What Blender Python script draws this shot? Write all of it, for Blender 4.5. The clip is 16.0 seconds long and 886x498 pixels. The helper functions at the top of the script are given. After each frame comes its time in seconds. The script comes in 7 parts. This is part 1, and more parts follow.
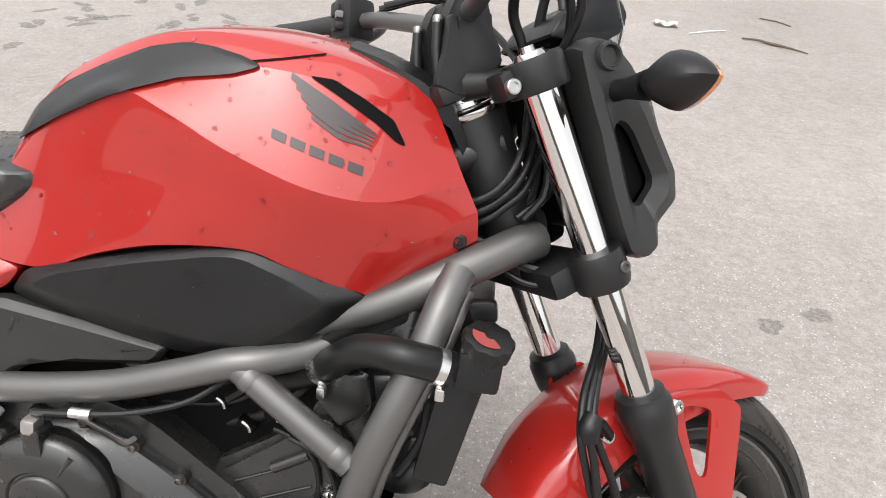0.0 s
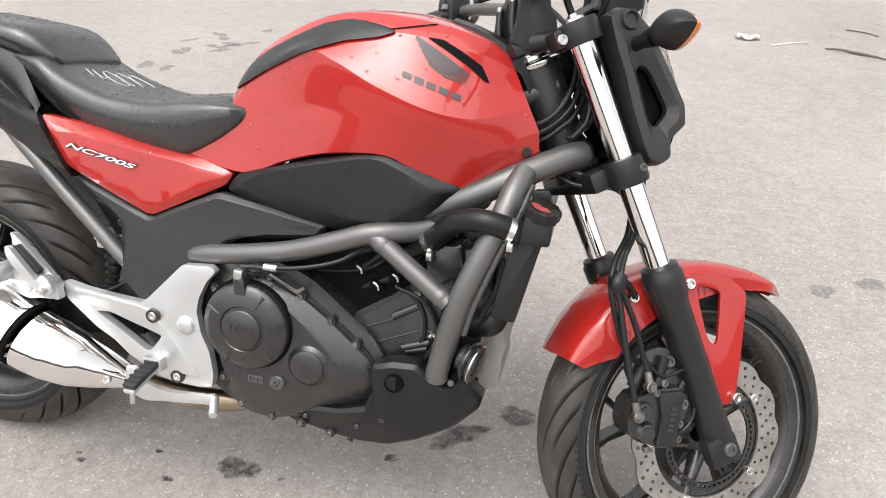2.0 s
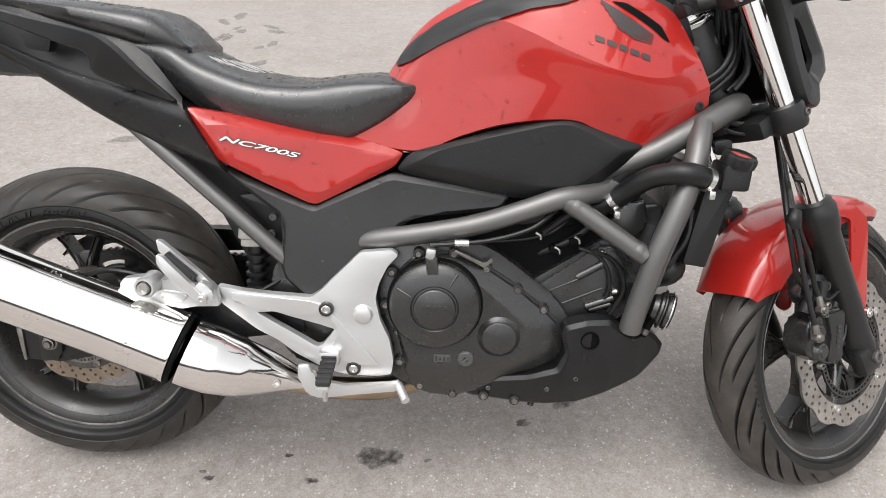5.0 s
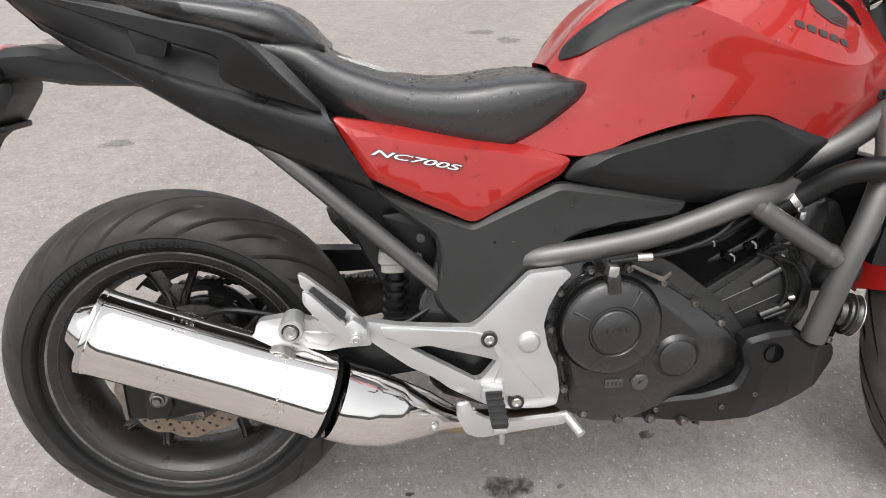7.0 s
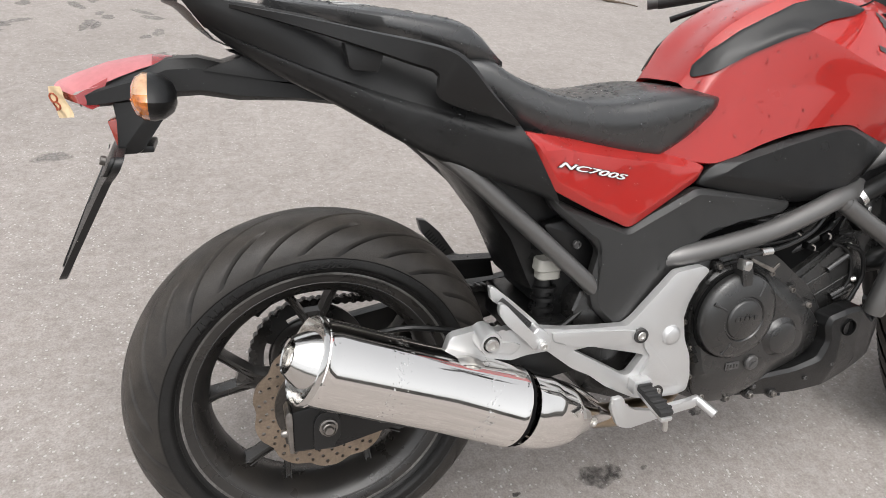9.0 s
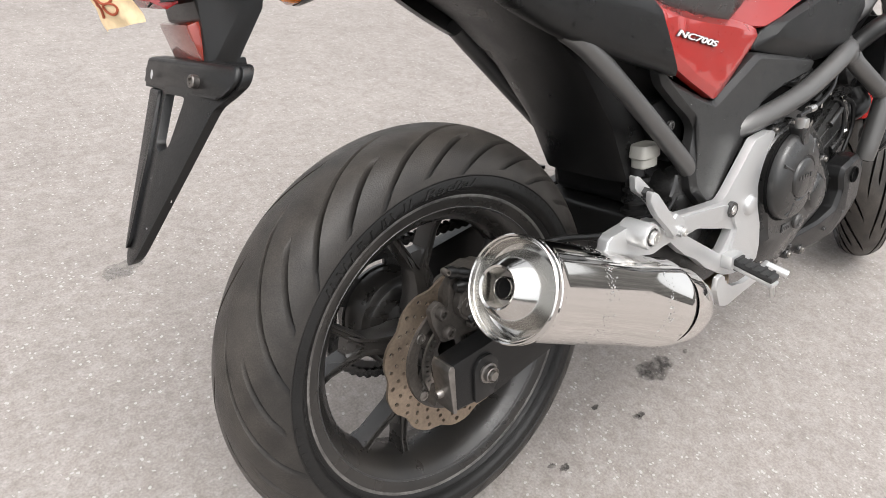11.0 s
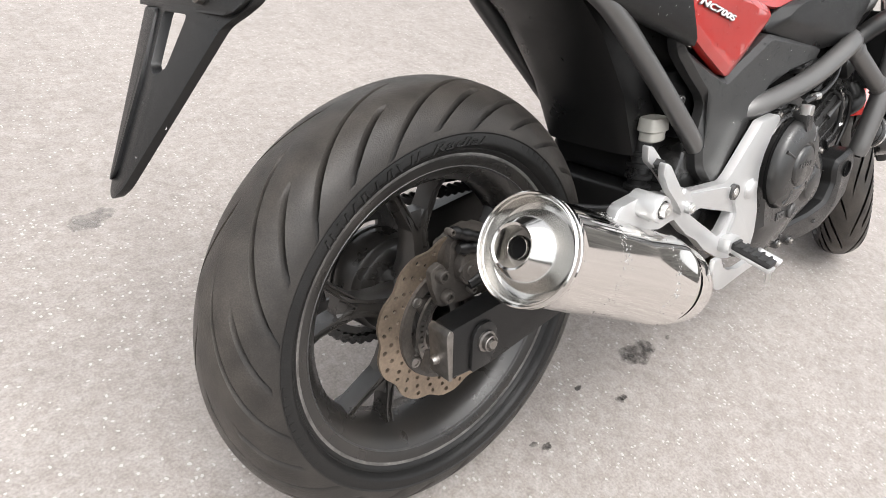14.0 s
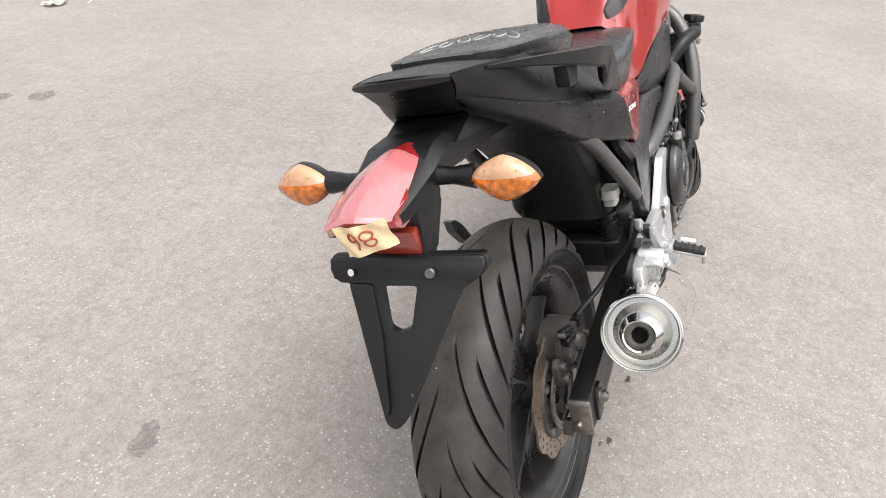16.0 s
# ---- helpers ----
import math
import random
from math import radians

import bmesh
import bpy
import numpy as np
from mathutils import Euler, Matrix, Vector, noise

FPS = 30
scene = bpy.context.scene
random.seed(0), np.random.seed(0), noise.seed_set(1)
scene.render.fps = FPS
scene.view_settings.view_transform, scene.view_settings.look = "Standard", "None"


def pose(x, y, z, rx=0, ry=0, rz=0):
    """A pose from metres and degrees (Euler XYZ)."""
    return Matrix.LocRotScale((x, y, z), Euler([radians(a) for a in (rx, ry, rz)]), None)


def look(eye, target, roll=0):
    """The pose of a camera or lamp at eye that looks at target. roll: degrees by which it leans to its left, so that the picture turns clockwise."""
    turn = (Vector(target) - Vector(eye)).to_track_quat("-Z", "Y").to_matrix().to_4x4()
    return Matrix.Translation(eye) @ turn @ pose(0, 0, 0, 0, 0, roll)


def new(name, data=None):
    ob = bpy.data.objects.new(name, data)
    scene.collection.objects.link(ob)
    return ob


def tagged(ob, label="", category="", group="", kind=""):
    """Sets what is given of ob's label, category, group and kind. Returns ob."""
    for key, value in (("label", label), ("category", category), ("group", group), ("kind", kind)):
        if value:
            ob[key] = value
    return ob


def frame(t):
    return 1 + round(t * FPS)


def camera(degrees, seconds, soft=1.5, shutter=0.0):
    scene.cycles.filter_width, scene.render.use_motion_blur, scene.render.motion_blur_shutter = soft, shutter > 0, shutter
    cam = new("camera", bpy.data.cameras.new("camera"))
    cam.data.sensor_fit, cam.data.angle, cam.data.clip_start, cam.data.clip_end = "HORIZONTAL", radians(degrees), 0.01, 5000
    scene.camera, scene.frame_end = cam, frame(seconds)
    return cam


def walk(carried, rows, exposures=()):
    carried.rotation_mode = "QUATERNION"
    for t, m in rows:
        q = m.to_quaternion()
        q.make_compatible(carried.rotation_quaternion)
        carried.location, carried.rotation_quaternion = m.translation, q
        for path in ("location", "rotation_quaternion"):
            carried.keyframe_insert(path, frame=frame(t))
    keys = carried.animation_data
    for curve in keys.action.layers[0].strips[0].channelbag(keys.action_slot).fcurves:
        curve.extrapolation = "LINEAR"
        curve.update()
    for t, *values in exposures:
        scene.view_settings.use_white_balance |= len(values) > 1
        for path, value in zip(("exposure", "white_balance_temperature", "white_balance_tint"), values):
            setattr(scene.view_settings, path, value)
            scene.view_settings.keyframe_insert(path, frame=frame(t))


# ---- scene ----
cam = camera(67.6, 16.0, soft=0.55)
PATH = [
    (0, (1.173, -0.469, 1.18), (1.054, 1.163, 0.031), 4.5),
    (0.5, (1.176, -0.665, 1.2), (1.023, 0.993, 0.092), 1.6),
    (1, (1.179, -0.785, 1.214), (0.975, 0.878, 0.12), 1.1),
    (1.5, (1.231, -0.819, 1.227), (0.914, 0.836, 0.15), 0.0),
    (2, (1.248, -0.845, 1.209), (0.852, 0.789, 0.125), 0.2),
    (2.5, (1.204, -0.887, 1.203), (0.831, 0.746, 0.111), 0.3),
    (3, (1.105, -0.957, 1.219), (0.824, 0.717, 0.162), -0.1),
    (3.5, (1.024, -0.987, 1.21), (0.791, 0.678, 0.126), -0.4),
    (3.7, (0.992, -0.967, 1.205), (0.755, 0.692, 0.114), -0.5),
    (5.8, (0.554, -0.924, 1.169), (0.637, 0.725, 0.041), 1.7),
    (6, (0.514, -0.907, 1.161), (0.587, 0.744, 0.035), 2.2),
    (6.5, (0.431, -0.839, 1.17), (0.537, 0.805, 0.036), 1.5),
    (7, (0.36, -0.79, 1.163), (0.519, 0.826, -0.005), 1.2),
    (7.5, (0.273, -0.784, 1.166), (0.557, 0.819, 0.005), 2.7),
    (8, (0.114, -0.817, 1.182), (0.591, 0.768, 0.059), 4.4),
    (8.5, (-0.013, -0.814, 1.194), (0.514, 0.774, 0.099), 4.0),
    (8.7, (-0.061, -0.778, 1.179), (0.501, 0.79, 0.072), 5.7),
    (10.8, (-0.498, -0.449, 1.041), (0.565, 0.766, -0.141), 8.1),
    (11, (-0.493, -0.431, 0.971), (0.628, 0.751, -0.19), 8.7),
    (11.5, (-0.461, -0.367, 0.833), (0.732, 0.758, -0.312), 12.4),
    (12, (-0.444, -0.341, 0.77), (0.737, 0.777, -0.395), 13.6),
    (12.5, (-0.438, -0.342, 0.766), (0.718, 0.793, -0.407), 13.1),
    (13, (-0.44, -0.352, 0.774), (0.713, 0.776, -0.408), 13.4),
    (13.5, (-0.466, -0.365, 0.801), (0.683, 0.777, -0.373), 13.7),
    (14, (-0.514, -0.394, 0.911), (0.68, 0.699, -0.264), 14.4),
    (14.5, (-0.553, -0.397, 1.033), (0.711, 0.68, -0.083), 11.3),
    (15, (-0.619, -0.332, 1.105), (0.739, 0.622, -0.011), 6.6),
    (15.5, (-0.731, -0.238, 1.138), (0.68, 0.629, 0.016), 6.3),
    (16, (-0.875, -0.093, 1.171), (0.666, 0.546, 0.068), 3.4),
]
walk(cam, [(t, look(eye, target, roll)) for t, eye, target, roll in PATH], exposures=[(0.0, 1.09), (2.0, 1.17), (3.5, 1.17), (6.0, 0.805), (8.5, 0.77), (10.8, 1.00), (12.5, 1.30), (14.0, 1.30), (16.0, 1.06)])

# ---- sky and sun: bright overcast ----
world = bpy.data.worlds.new("sky")
scene.world = world
world.use_nodes = True
wn, wl = world.node_tree.nodes, world.node_tree.links
sky = wn.new("ShaderNodeTexSky")
sky.sky_type = "NISHITA"
sky.sun_disc = False
sky.sun_elevation, sky.sun_rotation = radians(70), radians(207)
sky.dust_density, sky.air_density = 4.0, 1.0
soft_sky = wn.new("ShaderNodeHueSaturation")
soft_sky.inputs["Saturation"].default_value = 0.12
wl.new(sky.outputs[0], soft_sky.inputs["Color"])
wl.new(soft_sky.outputs[0], wn["Background"].inputs["Color"])
wn["Background"].inputs["Strength"].default_value = 0.15
sun_data = bpy.data.lights.new("sun", "SUN")
sun_data.energy, sun_data.angle, sun_data.color = 0.8, radians(85), (1.0, 0.96, 0.92)
sun = new("sun", sun_data)
sun.matrix_world = look((-1.6, -3.2, 10), (0, 0, 0))


# ---- materials ----
def material(name, base, rough=0.5, metal=0.0, grain=0.0, grain_scale=200.0, vary=0.0, vary_scale=6.0, bump=0.0, bump_scale=300.0, coat=0.0, rough_vary=0.0, spec=0.5, dust=None):
    """A Principled material with fine grain and broad variation in object space."""
    m = bpy.data.materials.new(name)
    m.use_nodes = True
    n, l = m.node_tree.nodes, m.node_tree.links
    p = n["Principled BSDF"]
    p.inputs["Base Color"].default_value = (*base, 1)
    p.inputs["Roughness"].default_value = rough
    p.inputs["Metallic"].default_value = metal
    p.inputs["Specular IOR Level"].default_value = spec
    p.inputs["Coat Weight"].default_value = coat
    p.inputs["Coat Roughness"].default_value = 0.03
    co = n.new("ShaderNodeTexCoord")

    def noise_node(scale, detail=3.0):
        t = n.new("ShaderNodeTexNoise")
        t.inputs["Scale"].default_value, t.inputs["Detail"].default_value = scale, detail
        l.new(co.outputs["Object"], t.inputs["Vector"])
        return t

    colour = None
    for amount, scale in ((vary, vary_scale), (grain, grain_scale)):
        if amount:
            t = noise_node(scale)
            r = n.new("ShaderNodeMapRange")
            r.inputs["From Min"].default_value, r.inputs["From Max"].default_value = 0.3, 0.7
            r.inputs["To Min"].default_value, r.inputs["To Max"].default_value = 1 - amount, 1 + amount
            l.new(t.outputs["Fac"], r.inputs["Value"])
            mul = n.new("ShaderNodeVectorMath")
            mul.operation = "SCALE"
            if colour is None:
                mul.inputs[0].default_value = base
            else:
                l.new(colour, mul.inputs[0])
            l.new(r.outputs["Result"], mul.inputs["Scale"])
            colour = mul.outputs["Vector"]
    if dust:
        t = noise_node(14.0, 6.0)
        r = n.new("ShaderNodeMapRange")
        r.inputs["From Min"].default_value, r.inputs["From Max"].default_value = 0.42, 0.8
        r.inputs["To Max"].default_value = dust[1]
        l.new(t.outputs["Fac"], r.inputs["Value"])
        mix = n.new("ShaderNodeMix")
        mix.data_type = "RGBA"
        mix.inputs["A"].default_value = (*base, 1)
        if colour is not None:
            l.new(colour, mix.inputs["A"])
        mix.inputs["B"].default_value = (*dust[0], 1)
        l.new(r.outputs["Result"], mix.inputs["Factor"])
        colour = mix.outputs["Result"]
    if colour is not None:
        l.new(colour, p.inputs["Base Color"])
    if rough_vary:
        t = noise_node(18.0, 5.0)
        r = n.new("ShaderNodeMapRange")
        r.inputs["From Min"].default_value, r.inputs["From Max"].default_value = 0.3, 0.7
        r.inputs["To Min"].default_value, r.inputs["To Max"].default_value = max(0.0, rough - rough_vary), rough + rough_vary
        l.new(t.outputs["Fac"], r.inputs["Value"])
        l.new(r.outputs["Result"], p.inputs["Roughness"])
    if bump:
        t = noise_node(bump_scale, 2.0)
        b = n.new("ShaderNodeBump")
        b.inputs["Strength"].default_value, b.inputs["Distance"].default_value = bump, 0.001
        l.new(t.outputs["Fac"], b.inputs["Height"])
        l.new(b.outputs["Normal"], p.inputs["Normal"])
    return m


RED = material("red_paint", (0.345, 0.0150, 0.0117), 0.32, coat=1.0, spec=0.25, grain=0.04, grain_scale=900, vary=0.05, rough_vary=0.05)
BLACK = material("black_plastic", (0.0062, 0.0062, 0.0064), 0.34, spec=0.42, bump=0.25, bump_scale=1400, vary=0.15, grain=0.08, rough_vary=0.08, dust=((0.05, 0.047, 0.044), 0.09))
SATIN = material("satin_black_cover", (0.0135, 0.0133, 0.0133), 0.34, spec=0.40, bump=0.12, bump_scale=1600, vary=0.12, rough_vary=0.06)
RIM = material("gloss_black_rim", (0.0175, 0.0163, 0.0152), 0.30, spec=0.62, vary=0.2, grain=0.1, bump=0.1, bump_scale=900, rough_vary=0.08, dust=((0.085, 0.072, 0.060), 0.20))
BRIGHT_EDGE = material("bright_rim_edge", (0.17, 0.165, 0.158), 0.38, metal=0.6, grain=0.2, vary=0.35, vary_scale=22, rough_vary=0.08)
GREY = material("dark_grey_cover", (0.0205, 0.0202, 0.0198), 0.38, spec=0.48, bump=0.2, bump_scale=1500, vary=0.10, rough_vary=0.07)
VINYL = material("seat_vinyl", (0.019, 0.019, 0.0194), 0.28, spec=0.95, bump=0.2, bump_scale=700, vary=0.12, rough_vary=0.08)
FRAME = material("frame_grey_paint", (0.135, 0.132, 0.129), 0.37, metal=0.60, grain=0.10, grain_scale=1500, vary=0.08)
ENGINE = material("engine_black_paint", (0.0145, 0.0142, 0.0138), 0.28, spec=0.80, grain=0.12, vary=0.15, bump=0.15, bump_scale=900, rough_vary=0.08, dust=((0.07, 0.065, 0.06), 0.09))
ENGINE_GREY = material("engine_grey_paint", (0.075, 0.073, 0.072), 0.40, metal=0.2, grain=0.10, vary=0.12, rough_vary=0.06)
# near-black; also stands in for the shade inside gaps and hollows
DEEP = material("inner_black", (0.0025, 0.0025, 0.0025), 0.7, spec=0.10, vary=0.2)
SILVER = material("silver_alloy", (0.585, 0.585, 0.583), 0.36, metal=0.70, grain=0.06, grain_scale=1200, vary=0.06, rough_vary=0.06)
CHROME = material("chrome", (0.82, 0.80, 0.775), 0.055, metal=1.0, vary=0.03, rough_vary=0.03)
POLISHED = material("polished_steel", (0.66, 0.65, 0.63), 0.14, metal=1.0, vary=0.05, rough_vary=0.02)
STEEL = material("bolt_steel", (0.66, 0.65, 0.63), 0.30, metal=1.0, vary=0.15, rough_vary=0.08)
DISC_BRIGHT = material("front_disc_steel", (0.38, 0.355, 0.33), 0.35, metal=0.8, grain=0.12, vary=0.2, vary_scale=20, rough_vary=0.08)
CAST = material("dusty_dark_casting", (0.060, 0.053, 0.047), 0.5, metal=0.3, grain=0.2, vary=0.3, vary_scale=25, bump=0.3, bump_scale=500)
DISC = material("rear_disc_steel", (0.27, 0.215, 0.165), 0.36, metal=0.75, grain=0.12, vary=0.2, vary_scale=20, rough_vary=0.08)
SOOT = material("sooty_steel", (0.24, 0.225, 0.21), 0.35, metal=0.9, vary=0.3, vary_scale=60)
SHIELD = material("dusty_alloy_shield", (0.30, 0.285, 0.265), 0.5, metal=0.35, grain=0.1, vary=0.15, rough_vary=0.08)
PIPE = material("heat_tinted_steel", (0.42, 0.33, 0.23), 0.28, metal=1.0, vary=0.25, vary_scale=12)
RUBBER = material("tyre_rubber", (0.0095, 0.0093, 0.0091), 0.44, spec=0.32, grain=0.18, vary=0.20, vary_scale=9, bump=0.4, bump_scale=500, rough_vary=0.12, dust=((0.075, 0.07, 0.066), 0.06))


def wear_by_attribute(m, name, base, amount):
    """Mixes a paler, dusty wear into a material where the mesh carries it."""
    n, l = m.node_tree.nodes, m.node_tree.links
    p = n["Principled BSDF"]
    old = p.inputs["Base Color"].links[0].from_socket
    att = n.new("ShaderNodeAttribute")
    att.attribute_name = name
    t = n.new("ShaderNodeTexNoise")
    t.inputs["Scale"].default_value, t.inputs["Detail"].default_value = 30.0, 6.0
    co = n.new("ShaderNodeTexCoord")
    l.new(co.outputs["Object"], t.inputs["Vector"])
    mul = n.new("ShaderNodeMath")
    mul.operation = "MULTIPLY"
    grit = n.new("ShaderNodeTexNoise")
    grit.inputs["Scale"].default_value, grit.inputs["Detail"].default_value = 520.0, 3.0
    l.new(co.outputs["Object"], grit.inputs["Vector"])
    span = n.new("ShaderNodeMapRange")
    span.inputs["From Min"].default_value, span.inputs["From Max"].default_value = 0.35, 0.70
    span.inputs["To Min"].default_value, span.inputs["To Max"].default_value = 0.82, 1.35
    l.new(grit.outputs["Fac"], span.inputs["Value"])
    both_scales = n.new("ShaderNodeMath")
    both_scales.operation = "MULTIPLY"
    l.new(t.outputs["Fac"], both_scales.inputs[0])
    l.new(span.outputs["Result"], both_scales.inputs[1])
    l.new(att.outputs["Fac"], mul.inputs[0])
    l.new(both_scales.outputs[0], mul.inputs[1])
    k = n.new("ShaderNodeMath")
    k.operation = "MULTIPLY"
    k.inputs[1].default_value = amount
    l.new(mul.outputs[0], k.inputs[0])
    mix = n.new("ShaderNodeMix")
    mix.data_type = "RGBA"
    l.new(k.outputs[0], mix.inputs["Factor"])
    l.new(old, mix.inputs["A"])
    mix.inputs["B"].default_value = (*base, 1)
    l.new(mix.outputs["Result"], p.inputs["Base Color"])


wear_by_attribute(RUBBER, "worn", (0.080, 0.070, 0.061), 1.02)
HOSE = material("hose_rubber", (0.009, 0.009, 0.009), 0.36, spec=0.35, vary=0.1)
GRIP = material("grip_rubber", (0.02, 0.02, 0.02), 0.6, bump=0.5, bump_scale=350)
LETTER = material("white_lettering", (0.72, 0.72, 0.72), 0.4, vary=0.05)
DARK_LETTER = material("dark_lettering", (0.045, 0.035, 0.035), 0.35, vary=0.05)
GREY_LETTER = material("grey_lettering", (0.16, 0.16, 0.16), 0.5, vary=0.1)
TAPE = material("cream_tape", (0.75, 0.58, 0.36), 0.7, vary=0.08, vary_scale=30, grain=0.08)
INK = material("brown_ink", (0.32, 0.07, 0.03), 0.7, vary=0.1)
PRINT = material("worn_white_print", (0.34, 0.34, 0.335), 0.5, vary=0.3, vary_scale=90)
PLASTIC_WHITE = material("cream_reservoir", (0.33, 0.32, 0.29), 0.45, vary=0.1)
REDCAP = material("red_sticker", (0.26, 0.045, 0.04), 0.5, vary=0.1)


def lens_material(name, base, rough=0.08, trans=0.55, mottle=0.06):
    m = material(name, base, rough, vary=mottle, vary_scale=130, bump=0.5, bump_scale=160)
    p = m.node_tree.nodes["Principled BSDF"]
    p.inputs["Transmission Weight"].default_value = trans
    p.inputs["Coat Weight"].default_value = 1.0
    return m


AMBER = lens_material("amber_lens", (0.76, 0.20, 0.012), trans=0.35, mottle=0.50)
# paler copy of the amber; the sky's reflection is in its colour
SKYLIT_AMBER = lens_material("skylit_amber_lens", (0.74, 0.42, 0.23), trans=0.30, mottle=0.14)
# pink base paints sky reflection and scatter into the clear red
RED_LENS = lens_material("red_lens", (0.60, 0.19, 0.20), rough=0.10, trans=0.25)
DEEP_RED_LENS = lens_material("deep_red_lens", (0.33, 0.018, 0.020), rough=0.10, trans=0.25)
REFLECTOR = lens_material("red_reflector", (0.30, 0.035, 0.02), rough=0.25, trans=0.15)
CLEAR = lens_material("clear_lens", (0.75, 0.78, 0.8), trans=0.9)
SMOKE = lens_material("clear_screen", (0.86, 0.88, 0.89), rough=0.02, trans=1.0)


def asphalt():
    m = bpy.data.materials.new("worn_asphalt")
    m.use_nodes = True
    n, l = m.node_tree.nodes, m.node_tree.links
    p = n["Principled BSDF"]
    co = n.new("ShaderNodeTexCoord")

    def tex(kind, scale, detail=4.0):
        t = n.new(kind)
        t.inputs["Scale"].default_value = scale
        if kind == "ShaderNodeTexNoise":
            t.inputs["Detail"].default_value = detail
        l.new(co.outputs["Object"], t.inputs["Vector"])
        return t

    def ramp(source, stops):
        r = n.new("ShaderNodeValToRGB")
        e = r.color_ramp.elements
        for k, (at, c) in enumerate(stops):
            el = e[k] if k < 2 else e.new(at)
            el.position, el.color = at, (*c, 1)
        l.new(source, r.inputs["Fac"])
        return r.outputs["Color"]

    def mix(mode, a, b, fac=1.0):
        x = n.new("ShaderNodeMix")
        x.data_type, x.blend_type = "RGBA", mode
        x.inputs["Factor"].default_value = fac
        l.new(a, x.inputs["A"])
        l.new(b, x.inputs["B"])
        return x.outputs["Result"]

    broad = ramp(tex("ShaderNodeTexNoise", 0.8, 6).outputs["Fac"], ((0.3, (0.273, 0.247, 0.230)), (0.7, (0.334, 0.305, 0.286))))
    mid = ramp(tex("ShaderNodeTexNoise", 9.0, 8).outputs["Fac"], ((0.3, (0.93, 0.93, 0.93)), (0.7, (1.06, 1.06, 1.06))))
    fine = ramp(tex("ShaderNodeTexNoise", 220.0, 3).outputs["Fac"], ((0.3, (0.80, 0.80, 0.80)), (0.72, (1.11, 1.11, 1.11))))
    patch = ramp(tex("ShaderNodeTexNoise", 34.0, 5).outputs["Fac"], ((0.30, (0.87, 0.86, 0.85)), (0.70, (1.08, 1.085, 1.09))))
    coarse = ramp(tex("ShaderNodeTexNoise", 90.0, 4).outputs["Fac"], ((0.30, (0.85, 0.845, 0.84)), (0.70, (1.07, 1.07, 1.075))))
    colour = mix("MULTIPLY", mix("MULTIPLY", mix("MULTIPLY", mix("MULTIPLY", broad, mid), patch), coarse), fine)
    cells = tex("ShaderNodeTexVoronoi", 135.0)
    warp = tex("ShaderNodeTexNoise", 140.0, 2)
    shift = n.new("ShaderNodeVectorMath")
    shift.operation = "MULTIPLY_ADD"
    shift.inputs[1].default_value = (0.007, 0.007, 0.0)
    l.new(warp.outputs["Color"], shift.inputs[0])
    l.new(co.outputs["Object"], shift.inputs[2])
    l.new(shift.outputs["Vector"], cells.inputs["Vector"])
    crowd = n.new("ShaderNodeMapRange")
    crowd.inputs["From Min"].default_value, crowd.inputs["From Max"].default_value = 0.38, 0.66
    crowd.inputs["To Min"].default_value, crowd.inputs["To Max"].default_value = 0.97, 0.82
    l.new(tex("ShaderNodeTexNoise", 4.5, 3).outputs["Fac"], crowd.inputs["Value"])
    pick = n.new("ShaderNodeSeparateColor")
    l.new(cells.outputs["Color"], pick.inputs["Color"])
    light = n.new("ShaderNodeMath")
    light.operation = "GREATER_THAN"
    l.new(pick.outputs["Red"], light.inputs[0])
    l.new(crowd.outputs["Result"], light.inputs[1])
    near = n.new("ShaderNodeMath")
    near.operation = "LESS_THAN"
    near.inputs[1].default_value = 0.36
    l.new(cells.outputs["Distance"], near.inputs[0])
    both = n.new("ShaderNodeMath")
    both.operation = "MULTIPLY"
    l.new(light.outputs[0], both.inputs[0])
    l.new(near.outputs[0], both.inputs[1])
    stone = n.new("ShaderNodeMix")
    stone.data_type = "RGBA"
    l.new(both.outputs[0], stone.inputs["Factor"])
    l.new(colour, stone.inputs["A"])
    stone.inputs["B"].default_value = (0.405, 0.385, 0.365, 1)
    l.new(stone.outputs["Result"], p.inputs["Base Color"])
    p.inputs["Roughness"].default_value = 0.8
    p.inputs["Specular IOR Level"].default_value = 0.3
    b = n.new("ShaderNodeBump")
    b.inputs["Strength"].default_value, b.inputs["Distance"].default_value = 0.25, 0.003
    l.new(tex("ShaderNodeTexNoise", 240.0, 4).outputs["Fac"], b.inputs["Height"])
    l.new(b.outputs["Normal"], p.inputs["Normal"])
    return m


ASPHALT = asphalt()

# ---- mesh helpers ----
LEAN = radians(17.0)
RAKE = radians(26.2)
STEER = radians(31.0)


def link(name, bm, mat, parent=None, label="", angle=38.0, m=None):
    if m is not None:
        bmesh.ops.transform(bm, matrix=m, verts=bm.verts)
    me = bpy.data.meshes.new(name)
    bmesh.ops.recalc_face_normals(bm, faces=bm.faces)
    bm.to_mesh(me)
    bm.free()
    me.polygons.foreach_set("use_smooth", [True] * len(me.polygons))
    me.set_sharp_from_angle(angle=radians(angle))
    me.materials.append(mat)
    ob = new(name, me)
    if parent is not None:
        ob.parent = parent
    if label:
        tagged(ob, label=label)
    return ob


def part(name, bm, mat, parent, label="", angle=38.0, m=None):
    return link(name, bm, mat, parent, label, angle, m)


